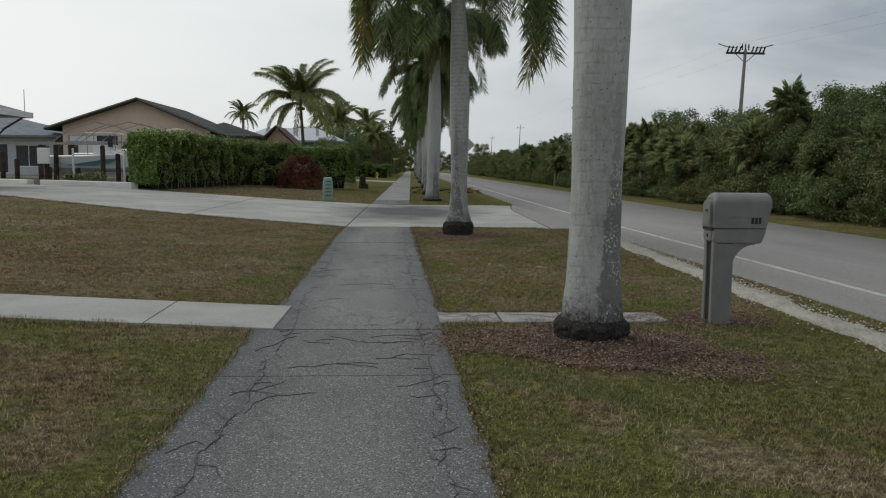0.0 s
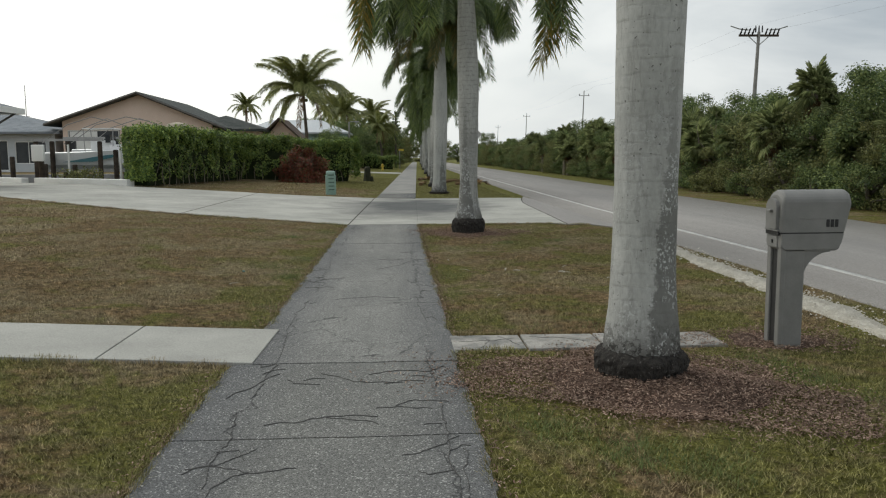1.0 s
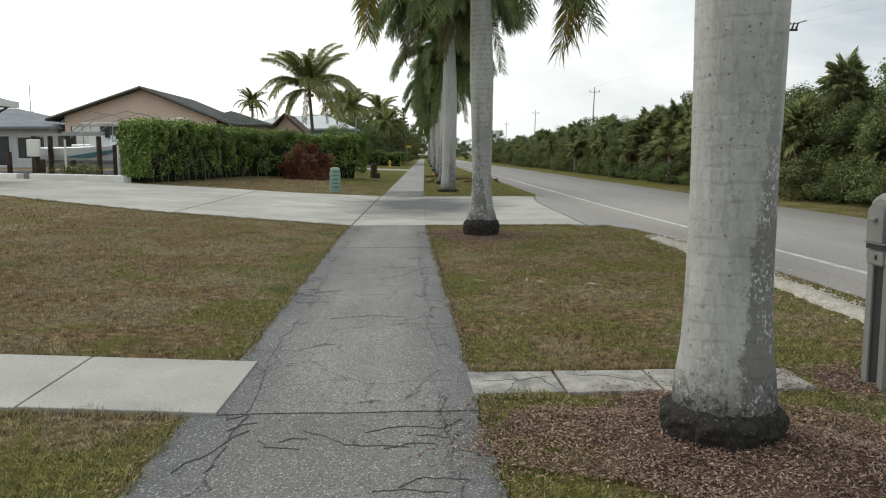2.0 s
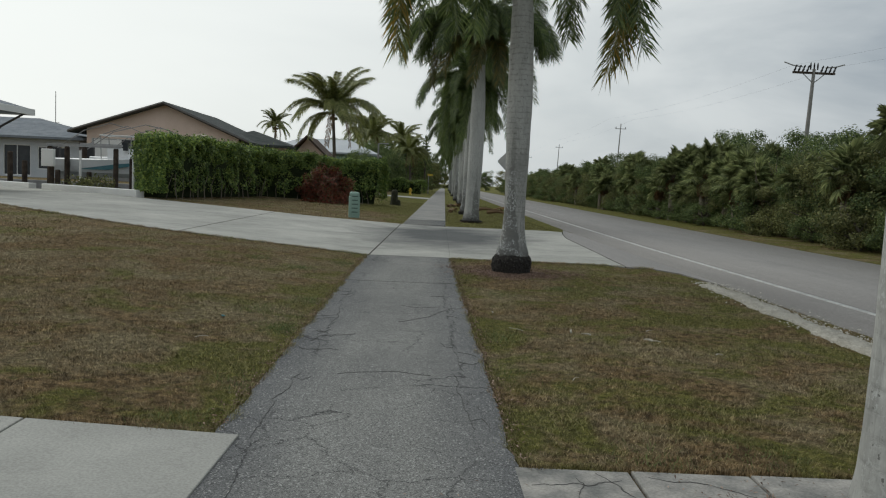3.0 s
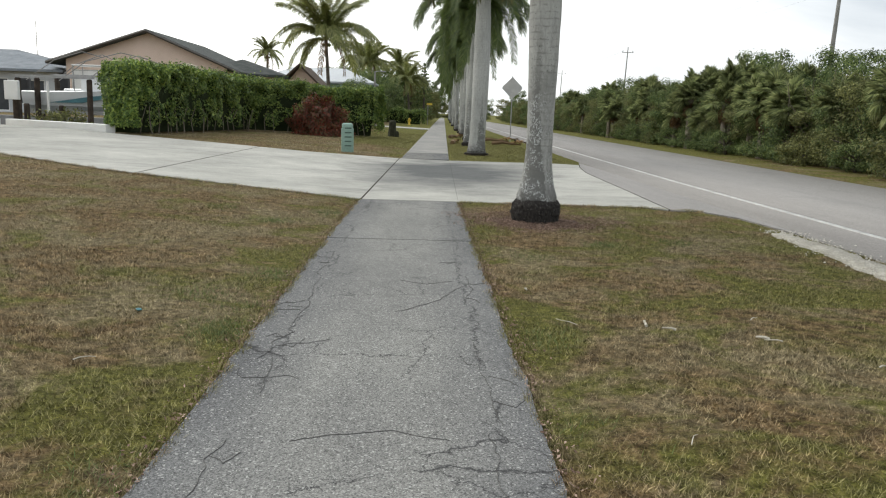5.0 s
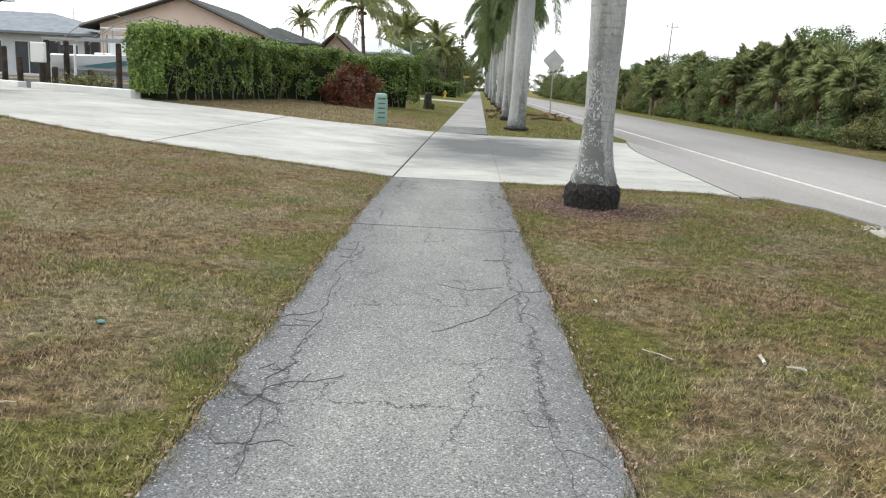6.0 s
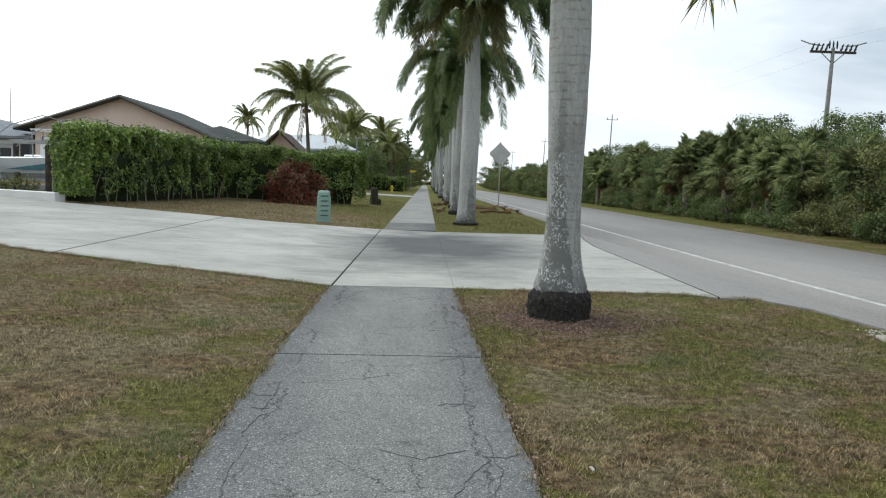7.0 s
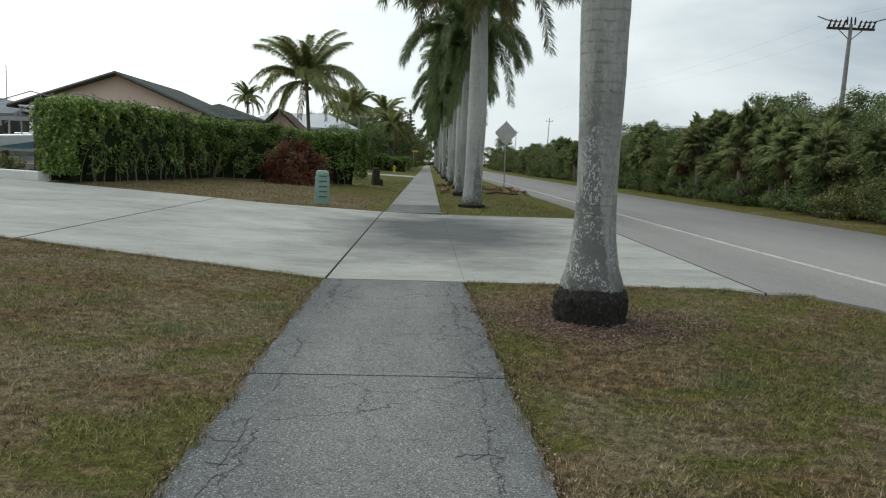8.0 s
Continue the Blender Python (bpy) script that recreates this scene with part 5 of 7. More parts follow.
def hydrant():
    h = thing("fire_hydrant", "small yellow fire hydrant on the lawn", "hydrant", (-1.4, 99, 0.1))
    part("barrel", lathe([(-0.1, 0.17), (0.05, 0.17), (0.08, 0.12), (0.5, 0.12), (0.55, 0.16), (0.62, 0.15), (0.72, 0.08), (0.78, 0.03)], 12), M_YELLOW, h, smooth=True)
    part("outlet", tube([(-0.2, 0, 0.45), (0.2, 0, 0.45)], 0.06, 8), M_YELLOW, h)


def lamp_post(x, y, top, label):
    lp = thing("lamp_post", label, "post", (x, y, 0))
    part("shaft", lathe([(-0.2, 0.14), (0.3, 0.13), (top, 0.08)], 10), M_POLE, lp)
    part("arm", tube([(0, 0, top - 0.05), (0.3, 0, top + 0.02), (0.8, 0, top)], 0.04, 6), M_STEEL, lp)
    part("lamp_head", box(0.6, 1.05, -0.1, 0.1, top - 0.06, top + 0.06, bevel=0.03), M_STEEL, lp)


def street_sign():
    s = thing("street_name_sign", "small yellowish sign plate on a thin post", "sign", (0.75, 112, 0))
    part("post", tube([(0, 0, -0.2), (0, 0, 2.6)], 0.04, 6), M_STEEL, s)
    part("plate", box(-0.15, 0.55, -0.02, 0.02, 2.5, 2.75), M_YELLOW, s)


pedestal()
stump()
warning_sign()
hydrant()
lamp_post(-4.7, 88, 5.4, "plain grey lamp post by the lawn")
street_sign()


# ---- hedges and bushes ----
def hedge_run(hedge, pts, width, top, bottom, count, seed, size=0.13, stems=True):
    """A clipped run of leaves over a solid core coloured as shade, bare stems below."""
    rng = np.random.default_rng(seed)
    pts = [Vector(p) for p in pts]
    c, n = [], []
    core = bmesh.new()
    lens = [(b - a).length for a, b in zip(pts, pts[1:])]
    for (a, b), ln in zip(zip(pts, pts[1:]), lens):
        d = (b - a).normalized()
        s = Vector((d.y, -d.x))
        k = int(count * ln / sum(lens))
        for _ in range(k):
            u = rng.uniform(-width / 2, ln + width / 2)
            p = a + d * u
            base = zg(p.x, p.y)
            wob = 0.30 * noise.noise((p.x * 0.55, p.y * 0.55, seed)) + 0.2 * noise.noise((p.x * 1.5, p.y * 1.5, seed)) + 0.12 * noise.noise((p.x * 4.0, p.y * 4.0, seed + 2))
            tz = base + top + wob
            face = rng.random()
            jit = abs(rng.normal(0, 0.12))
            if face < 0.28:
                q, z, nn = rng.uniform(-1, 1) * width / 2, tz - jit + rng.exponential(0.05), (0, 0, 1)
                z -= 0.25 * (abs(q) / (width / 2)) ** 4
            elif face < 0.87:
                sgn = 1 if face < 0.70 else -1
                low = bottom * (0.9 + 1.5 * noise.noise((u * 1.3, seed, 5)) + 1.0 * noise.noise((u * 4.0, seed, 9)))
                h = rng.uniform(0, 1) ** 0.8
                z = base + low + (top - low + wob) * h
                bulge = 0.42 * noise.noise((u * 0.8, z * 1.0, seed)) + 0.26 * noise.noise((u * 2.3, z * 2.5, seed))
                q = sgn * (width / 2 * (0.72 + 0.34 * h - 0.1 * h ** 6) + bulge - jit)
                nn = (s.x * sgn, s.y * sgn, 0.35)
                if rng.random() < (0.70 - 0.75 * h) + 0.8 * noise.noise((u * 1.7, z * 1.9, seed)) + 0.3 * noise.noise((u * 5.0, z * 4.0, seed)):
                    continue
            else:
                e = -1 if rng.random() < 0.5 else 1
                h = rng.uniform(0, 1)
                v = rng.uniform(-1, 1)
                push = 0.3 * noise.noise((v * 1.6, h * 2.4, seed + e)) + 0.15 * math.sin(math.pi * h) - 0.3 * v * v
                u = -width / 2 + jit - push if e < 0 else ln + width / 2 - jit + push
                p = a + d * u
                q, z = v * width / 2, base + bottom * 0.7 + (top + wob - bottom * 0.7) * h
                nn = (d.x * e, d.y * e, 0.3)
            o = p + s * q
            c.append((o.x, o.y, z))
            n.append(nn)
        # core: a plain solid, the hedge's inner shade put into its dark colour
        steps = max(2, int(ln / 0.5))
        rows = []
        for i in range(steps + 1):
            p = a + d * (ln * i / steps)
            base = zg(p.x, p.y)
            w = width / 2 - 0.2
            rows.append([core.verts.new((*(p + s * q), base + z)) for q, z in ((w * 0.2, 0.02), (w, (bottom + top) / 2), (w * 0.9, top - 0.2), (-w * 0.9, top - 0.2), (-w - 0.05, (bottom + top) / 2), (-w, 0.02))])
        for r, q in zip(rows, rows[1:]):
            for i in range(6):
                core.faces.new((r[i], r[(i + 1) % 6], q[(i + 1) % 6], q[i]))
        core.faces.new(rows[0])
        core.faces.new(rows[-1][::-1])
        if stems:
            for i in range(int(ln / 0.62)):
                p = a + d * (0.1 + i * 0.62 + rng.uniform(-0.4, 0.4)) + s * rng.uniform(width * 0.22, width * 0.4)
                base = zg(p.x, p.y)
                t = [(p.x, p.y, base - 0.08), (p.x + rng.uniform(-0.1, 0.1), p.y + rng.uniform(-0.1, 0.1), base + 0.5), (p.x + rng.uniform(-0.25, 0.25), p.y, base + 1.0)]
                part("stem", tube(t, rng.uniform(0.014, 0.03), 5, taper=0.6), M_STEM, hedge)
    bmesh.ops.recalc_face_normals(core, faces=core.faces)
    part("core", core, M_HEDGE_IN, hedge, "dark solid core, inner shade in its colour")
    return c, n, rng


def hedges():
    h = thing("hedge", "tall clipped green hedge with bare stems at its foot", "hedge")
    c, n, rng = hedge_run(h, [(-10.35, 36.0), (-8.6, 48.0), (-2.75, 51.6)], 1.3, 2.5, 0.42, 96000, 3)
    part("foliage", leaves_mesh("foliage", c, n, 0.118, M_HEDGE, rng), None, h)
    h2 = thing("hedge", "low clipped dark hedge farther along the walk", "hedge")
    c, n, rng = hedge_run(h2, [(-4.0, 108), (-0.2, 108)], 1.4, 1.75, 0.1, 3500, 5, stems=False)
    part("foliage", leaves_mesh("foliage", c, n, 0.2, M_HEDGE, rng), None, h2)


def bush(x, y, rx, ry, hgt, count, size, mat, label, seed, name="bush"):
    b = thing(name, label, "bush", (x, y, zg(x, y)))
    rng = np.random.default_rng(seed)
    d = rng.normal(0, 1, (count, 3))
    d /= np.linalg.norm(d, axis=1)[:, None]
    d[:, 2] = np.abs(d[:, 2]) * 1.05 - 0.08
    k = np.array([0.84 + 0.5 * noise.noise(Vector(q) * 2.1 + Vector((seed, 0, 0))) + 0.16 * noise.noise(Vector(q) * 6 + Vector((0, seed, 0))) for q in d])
    r = k * (1 - np.abs(rng.normal(0, 0.13, count)))
    c = d * r[:, None] * np.array((rx, ry, hgt)) + (0, 0, 0.12)
    part("foliage", leaves_mesh("foliage", c, d, size, mat, rng), None, b)
    for i in range(7):
        a = i * 0.9
        part("stem", tube([(0.15 * math.cos(a), 0.15 * math.sin(a), -0.05), (0.35 * rx * math.cos(a), 0.35 * ry * math.sin(a), hgt * 0.35), (0.6 * rx * math.cos(a), 0.6 * ry * math.sin(a), hgt * 0.7)], 0.035, 5, taper=0.4), M_TREEBARK, b)
    return b


hedges()
bush(-5.0, 47.7, 1.6, 1.0, 2.0, 7500, 0.13, M_RED, "round dark red croton bush before the hedge", 4)


# ---- palms and trees on the left ----
COCO = [
    frond_mesh("frond", [(0, 0, 0), (1.3, 0, 1.2), (2.8, 0, 1.3), (3.9, 0, -0.5)], 0.85, 170, M_COCO, 11, 0.6, 0.022, 0.12),
    frond_mesh("frond", [(0, 0, 0), (0.7, 0, 1.6), (1.7, 0, 2.8), (2.9, 0, 2.9)], 0.8, 170, M_COCO, 12, 0.45, 0.022, 0.12),
    frond_mesh("frond", [(0, 0, 0), (1.1, 0, 0.5), (2.6, 0, -0.1), (3.2, 0, -2.2)], 0.75, 150, M_COCO, 13, 0.6, 0.022, 0.12),
    frond_mesh("frond", [(0, 0, 0), (0.8, 0, 0.2), (1.7, 0, -0.8), (1.7, 0, -2.9)], 0.6, 80, M_FROND_DEAD, 14, 0.6, 0.02, 0.12),
]


def coconut_palm(x, y, height, sc=1.0, seed=1, label="coconut palm with arching fronds and a slim trunk"):
    rng = random.Random(seed)
    palm = thing("coconut_palm", label, "palm tree", (x, y, zg(x, y)), 0, "coconut palms")
    lx = rng.uniform(-0.5, 0.5)
    cen = lambda z: (lx * (z / height) ** 2, 0)
    part("trunk", lathe([(-0.1, 0.3), (0.4, 0.2), (height * 0.5, 0.15), (height + 0.2, 0.12)], 12, 0.05, seed, centre=cen), M_TREEBARK, palm, smooth=True)
    for i in range(40):
        k = rng.choice((0, 0, 1, 1, 2)) if i < 36 else 3 if i < 38 else 1
        s = sc * rng.uniform(0.8, 1.1)
        part("frond", COCO[k], None, palm, m=pose(lx, 0, height + 0.2, rng.uniform(-15, 15), rng.uniform(-10, 10), i * 137.5 + rng.uniform(-12, 12)) @ Matrix.Diagonal((s, s, s, 1)))
    for i in range(5):
        part("coconut", lathe([(-0.16, 0.02), (-0.1, 0.11), (0, 0.14), (0.1, 0.1), (0.15, 0.02)], 8), M_RACHIS, palm, m=pose(lx + 0.25 * math.cos(i * 1.3), 0.25 * math.sin(i * 1.3), height - 0.15))
    return palm


coconut_palm(-7.6, 74, 6.5, 1.12, 3)
coconut_palm(-20.0, 112, 7.5, 0.6, 5)
coconut_palm(-7.5, 128, 7.8, 1.0, 8)
coconut_palm(-3.6, 138, 8.0, 0.95, 9)
coconut_palm(-10.5, 150, 9.0, 1.1, 12)
coconut_palm(-1.8, 120, 5.4, 0.8, 14)


def tree_meshes(seed, hgt, spread, clumps, per, size, mat):
    """Trunk with limbs, and a ragged crown of leaf clumps at the limbs' ends."""
    rng = np.random.default_rng(seed)
    trunk = bmesh.new()
    tube([(0, 0, -0.2), (rng.uniform(-0.2, 0.2), 0, hgt * 0.3), (rng.uniform(-0.4, 0.4), rng.uniform(-0.3, 0.3), hgt * 0.62)], 0.1 + 0.012 * hgt, 7, trunk, 0.5)
    c, n = [], []
    for i in range(clumps):
        a = rng.uniform(0, 6.283)
        u = rng.uniform(0.02, 1.0)
        r = spread * rng.uniform(0.25, 1.0) * (0.75 + 0.4 * math.sin(math.pi * min(1, u + 0.1)))
        o = np.array((r * math.cos(a), r * math.sin(a), hgt * (0.06 + 0.88 * u)))
        if i % 3 == 0:
            tube([(0, 0, o[2] * 0.5), tuple(o * (0.5, 0.5, 0.8)), tuple(o)], 0.05, 4, trunk, 0.3)
        q = rng.normal(0, 1, (per, 3))
        q /= np.linalg.norm(q, axis=1)[:, None]
        rad = rng.uniform(0.35, 0.75) * (0.6 + 0.1 * hgt)
        k = rad * rng.uniform(0.35, 1.05, (per, 1))
        c.append(o + q * k * (1, 1, 0.75))
        n.append(q + (0, 0, 0.4))
    return mesh_of("trunk", trunk, M_TREEBARK, True), leaves_mesh("crown", np.concatenate(c), np.concatenate(n), size, mat, rng)


def tree(meshes, x, y, sc, turn, label, name="tree", group="roadside woods"):
    t = thing(name, label, "tree", (x, y, zg(x, y)), turn, group)
    t.scale = (sc, sc, sc)
    part("trunk", meshes[0], None, t)
    part("crown", meshes[1], None, t)
    return t


WOODS = [tree_meshes(40, 4.2, 1.7, 52, 300, 0.105, M_WOODS), tree_meshes(41, 3.8, 1.9, 52, 300, 0.1, M_WOODS_OLIVE), tree_meshes(42, 4.6, 1.6, 54, 300, 0.105, M_WOODS), tree_meshes(43, 3.4, 1.7, 46, 300, 0.095, M_WOODS_OLIVE)]
SCRUB = [tree_meshes(50, 1.7, 1.3, 30, 200, 0.1, M_WOODS), tree_meshes(51, 1.4, 1.2, 30, 200, 0.1, M_WOODS_OLIVE)]


# ---- fan palms ----
def fan_mesh(seed, mat, blades=44, radius=0.95, droop=0.24):
    """A fan leaf on its stalk: the midrib bows down, the segments fold and hang at their tips."""
    rng = random.Random(seed)
    v, f = [], []
    stalk = rng.uniform(0.7, 1.0)
    v += [(0, -0.014, 0), (0, 0.014, 0), (stalk, 0, 0.02)]
    f += [(0, 1, 2)]
    for i in range(blades):
        a = radians(-125 + 250 * i / (blades - 1))
        ln = radius * rng.uniform(0.85, 1.12) * (0.68 + 0.32 * math.cos(a))
        d = Vector((math.cos(a), math.sin(a), 0))
        s = Vector((-d.y, d.x, 0)) * 0.019
        o = Vector((stalk, 0, 0.02))
        m = o + d * ln * 0.55 + Vector((0, 0, 0.10 * abs(math.sin(a)) - 0.05))
        t = o + d * ln * 0.9 + Vector((0, 0, -droop * ln * rng.uniform(0.5, 1.5)))
        k = len(v)
        v += [tuple(o), tuple(m + s), tuple(t), tuple(m - s)]
        f += [(k, k + 1, k + 2), (k, k + 2, k + 3)]
    return v, f


def fan_crown(seed, leaves, mat, low, high, size):
    """A round head of fan leaves, as one mesh."""
    rng = random.Random(seed)
    v, f = [], []
    for i in range(leaves):
        lv, lf = fan_mesh(seed * 50 + i, mat)
        k = size * rng.uniform(0.75, 1.1)
        m = pose(0, 0, rng.uniform(-0.15, 0.15), rng.uniform(-35, 35), -rng.uniform(low, high), i * 137.5) @ Matrix.Diagonal((k, k, k, 1))
        k = len(v)
        v += [tuple(m @ Vector(p)) for p in lv]
        f += [tuple(q + k for q in t) for t in lf]
    return raw_mesh("crown", v, f, mat)


FANS = [fan_crown(3, 46, M_FAN, -50, 85, 0.66), fan_crown(5, 42, M_FAN, -40, 85, 0.7), fan_crown(9, 50, M_FAN, -55, 80, 0.62)]
SKIRT = fan_crown(7, 16, M_FROND_DEAD, -85, -55, 0.55)


def fan_palm(x, y, height, seed, label="sabal fan palm with a shaggy dead skirt"):
    rng = random.Random(seed)
    p = thing("fan_palm", label, "palm tree", (x, y, 0), rng.uniform(0, 360), "roadside fan palms")
    k = rng.uniform(0.72, 1.12)
    p.scale = (k, k, 1.0)
    part("trunk", lathe([(-0.2, 0.2), (0.5, 0.17), (height, 0.15)], 9, 0.15, seed), M_STEM, p)
    part("crown", FANS[seed % 3], None, p, m=pose(0, 0, height))
    part("dead_skirt", SKIRT, None, p, "hanging dead brown leaves", m=pose(0, 0, height - 0.05))


def woods():
    rng = random.Random(17)
    front = 13.9
    y = 9.0
    i = 0
    while y < 190:
        b = rbend(y)
        step = 1.7 if y < 70 else 2.6 if y < 120 else 4.5
        hi = 0.97 + 0.2 * noise.noise((y * 0.13, 1, 0))
        tree(WOODS[i % 4], front + 1.7 + rng.uniform(-0.5, 0.6) + b, y, hi * rng.uniform(0.72, 1.02), rng.uniform(0, 360), "dense green mangrove scrub tree along the road")
        tree(WOODS[(i + 2) % 4], front + 4.4 + rng.uniform(-0.7, 0.7) + b, y + 0.8, hi * rng.uniform(0.95, 1.2), rng.uniform(0, 360), "tall green tree in the roadside thicket")
        if y < 110:
            tree(SCRUB[0 if i % 4 else 1], front + 0.75 + rng.uniform(-0.45, 0.5) + b, y + 0.4 + rng.uniform(-0.6, 0.6), rng.uniform(0.4, 0.95), rng.uniform(0, 360), "low scrubby bush at the edge of the thicket", "scrub_bush", "roadside scrub")
        if 22 < y < 125:
            fan_palm(front + rng.uniform(0.5, 2.6) + b, y + rng.uniform(-0.8, 0.8), rng.uniform(1.5, 2.7 if y < 46 else 3.7), i)
        y += step * rng.uniform(0.85, 1.15)
        i += 1
    for x, yy, hh in ((15.3, 29.6, 3.8), (16.6, 31.4, 3.4), (15.9, 40.4, 2.8), (14.9, 41.6, 2.1), (16.4, 44.2, 3.0), (15.0, 46.4, 2.4), (15.8, 51.5, 3.2), (14.8, 53.4, 2.0), (16.6, 56.3, 3.4), (15.4, 61.0, 2.8), (16.4, 64.6, 3.4), (17.0, 68.5, 3.5), (15.2, 72.0, 2.6)):
        fan_palm(x, yy, hh, int(yy * 3))


woods()


# ---- utility poles and wires ----
def utility_pole(x, y, top, arms, label):
    p = thing("utility_pole", label, "utility pole", (x, y, 0), 0, "power poles")
    part("shaft", lathe([(-0.3, 0.2 if arms else 0.12), (top, 0.11 if arms else 0.055)], 10, centre=lambda z: (0.035 * z - 0.035 * top, 0)), M_POLE, p)
    if arms:
        part("crossarm", box(-1.5, 1.5, -0.07, 0.07, top - 0.35, top - 0.2), M_PILING, p)
        for s in (-1, 1):
            part("brace", tube([(0, 0, top - 1.0), (s * 0.8, 0, top - 0.3)], 0.035, 5), M_STEEL, p)
            part("cutout_bar", tube([(s * 0.8, 0, top + 0.12), (s * 1.5, 0, top + 0.2), (s * 2.15, 0, top + 0.4)], 0.045, 5), M_STEEL, p)
            for k in range(4):
                part("insulator", lathe([(0, 0.05), (0.12, 0.09), (0.24, 0.05), (0.36, 0.08), (0.46, 0.03)], 8, centre=lambda z: (s * (0.5 + 0.3 * k) + 0.35 * z, 0)), M_DARK, p, m=pose(0, 0, top - 0.2))
        for k in (-0.25, 0, 0.25):
            part("insulator", lathe([(0, 0.05), (0.3, 0.06), (0.5, 0.03)], 8, centre=lambda z: (k, 0)), M_DARK, p, m=pose(0, 0, top - 0.05))
    else:
        part("crossarm", box(-0.7, 0.7, -0.04, 0.04, top - 0.7, top - 0.63), M_POLE, p)
        for s in (-0.62, 0.62):
            part("insulator", lathe([(0, 0.04), (0.15, 0.05), (0.22, 0.02)], 6, centre=lambda z: (s, 0)), M_DARK, p, m=pose(0, 0, top - 0.63))


def wires():
    stops = [(34, 5), (27.2, 60.5), (25.3, 108), (26.4, 162), (28, 220)]
    for k in (-1.5, 1.5):
        pts = []
        for (xa, ya), (xb, yb) in zip(stops, stops[1:]):
            for i in range(9):
                u = i / 9
                pts.append((xa + (xb - xa) * u + k, ya + (yb - ya) * u, 10.9 - 4 * 0.5 * u * (1 - u)))
        w = part("power_line", tube(pts, 0.003, 4), M_DARK)
        tagged(w, "thin dark overhead wire", "power line", "overhead wires")


utility_pole(27.2, 60.5, 10.7, True, "weathered utility pole with doubled insulator arms over the thicket")
for x, y in ((25.3, 108), (26.4, 162), (28, 220)):
    utility_pole(x, y, 10.3, False, "distant grey utility pole with crossarms")
wires()
mast = thing("antenna_mast", "thin grey antenna mast behind the houses", "mast", (-47, 108, 0))
part("shaft", tube([(0, 0, -0.3), (0, 0, 11.0)], 0.07, 6, taper=0.6), M_POLE, mast)
part("aerial", tube([(-0.5, 0, 7.0), (0.5, 0, 7.1)], 0.03, 5), M_POLE, mast)


# ---- houses, canal and boats ----
def gable_roof(bm, x0, x1, y0, y1, eave, ridge, th=0.22):
    """A ridge along y: two pitched slabs."""
    xm = (x0 + x1) / 2
    for a, s in ((x0, 1), (x1, -1)):
        b = bmesh.new()
        pr = [(a, eave), (xm, ridge), (xm, ridge - th), (a, eave - th)]
        lo = [b.verts.new((x, y0, z)) for x, z in pr]
        hi = [b.verts.new((x, y1, z)) for x, z in pr]
        b.faces.new(lo)
        b.faces.new(hi)
        for i in range(4):
            j = (i + 1) % 4
            b.faces.new((lo[i], lo[j], hi[j], hi[i]))
        bmesh.ops.recalc_face_normals(b, faces=b.faces)
        joined(bm, b)
    return bm


def hip_roof(x0, x1, y0, y1, eave, ridge, th=0.2):
    b = bmesh.new()
    d = min(x1 - x0, y1 - y0) / 2
    if x1 - x0 > y1 - y0:
        r = [(x0 + d, (y0 + y1) / 2), (x1 - d, (y0 + y1) / 2)]
    else:
        r = [((x0 + x1) / 2, y0 + d), ((x0 + x1) / 2, y1 - d)]
    c = [b.verts.new((x, y, eave)) for x, y in ((x0, y0), (x1, y0), (x1, y1), (x0, y1))]
    l = [b.verts.new((x, y, eave - th)) for x, y in ((x0, y0), (x1, y0), (x1, y1), (x0, y1))]
    t = [b.verts.new((x, y, ridge)) for x, y in r]
    for i in range(4):
        j = (i + 1) % 4
        b.faces.new((l[i], l[j], c[j], c[i]))
    b.faces.new(l[::-1])
    if x1 - x0 > y1 - y0:
        b.faces.new((c[0], c[1], t[1], t[0]))
        b.faces.new((c[1], c[2], t[1]))
        b.faces.new((c[2], c[3], t[0], t[1]))
        b.faces.new((c[3], c[0], t[0]))
    else:
        b.faces.new((c[0], c[1], t[0]))
        b.faces.new((c[1], c[2], t[1], t[0]))
        b.faces.new((c[2], c[3], t[1]))
        b.faces.new((c[3], c[0], t[0], t[1]))
    bmesh.ops.recalc_face_normals(b, faces=b.faces)
    return b


def wall_with_holes(x0, x1, y0, y1, z0, z1, holes):
    """A wall facing -y, with openings (x0, x1, z0, z1) that go through."""
    b = bmesh.new()
    xs = sorted({x0, x1, *[h[0] for h in holes], *[h[1] for h in holes]})
    zs = sorted({z0, z1, *[h[2] for h in holes], *[h[3] for h in holes]})
    for a, c in zip(xs, xs[1:]):
        for d, e in zip(zs, zs[1:]):
            if not any(h[0] <= a and c <= h[1] and h[2] <= d and e <= h[3] for h in holes):
                box(a, c, y0, y1, d, e, b)
    bmesh.ops.remove_doubles(b, verts=b.verts, dist=0.001)
    return b


def window(house, x0, x1, y, z0, z1, name="window"):
    w = part(name, box(x0, x1, y + 0.12, y + 0.16, z0, z1), M_GLASS, house, "dark glass window")
    fr = bmesh.new()
    for a in ((x0, x0 + 0.07, z0, z1), (x1 - 0.07, x1, z0, z1), (x0 + 0.07, x1 - 0.07, z0, z0 + 0.07), (x0 + 0.07, x1 - 0.07, z1 - 0.07, z1), ((x0 + x1) / 2 - 0.03, (x0 + x1) / 2 + 0.03, z0 + 0.07, z1 - 0.07)):
        box(a[0], a[1], y + 0.05, y + 0.115, a[2], a[3], fr)
    part("frame", fr, M_WHITE, w)


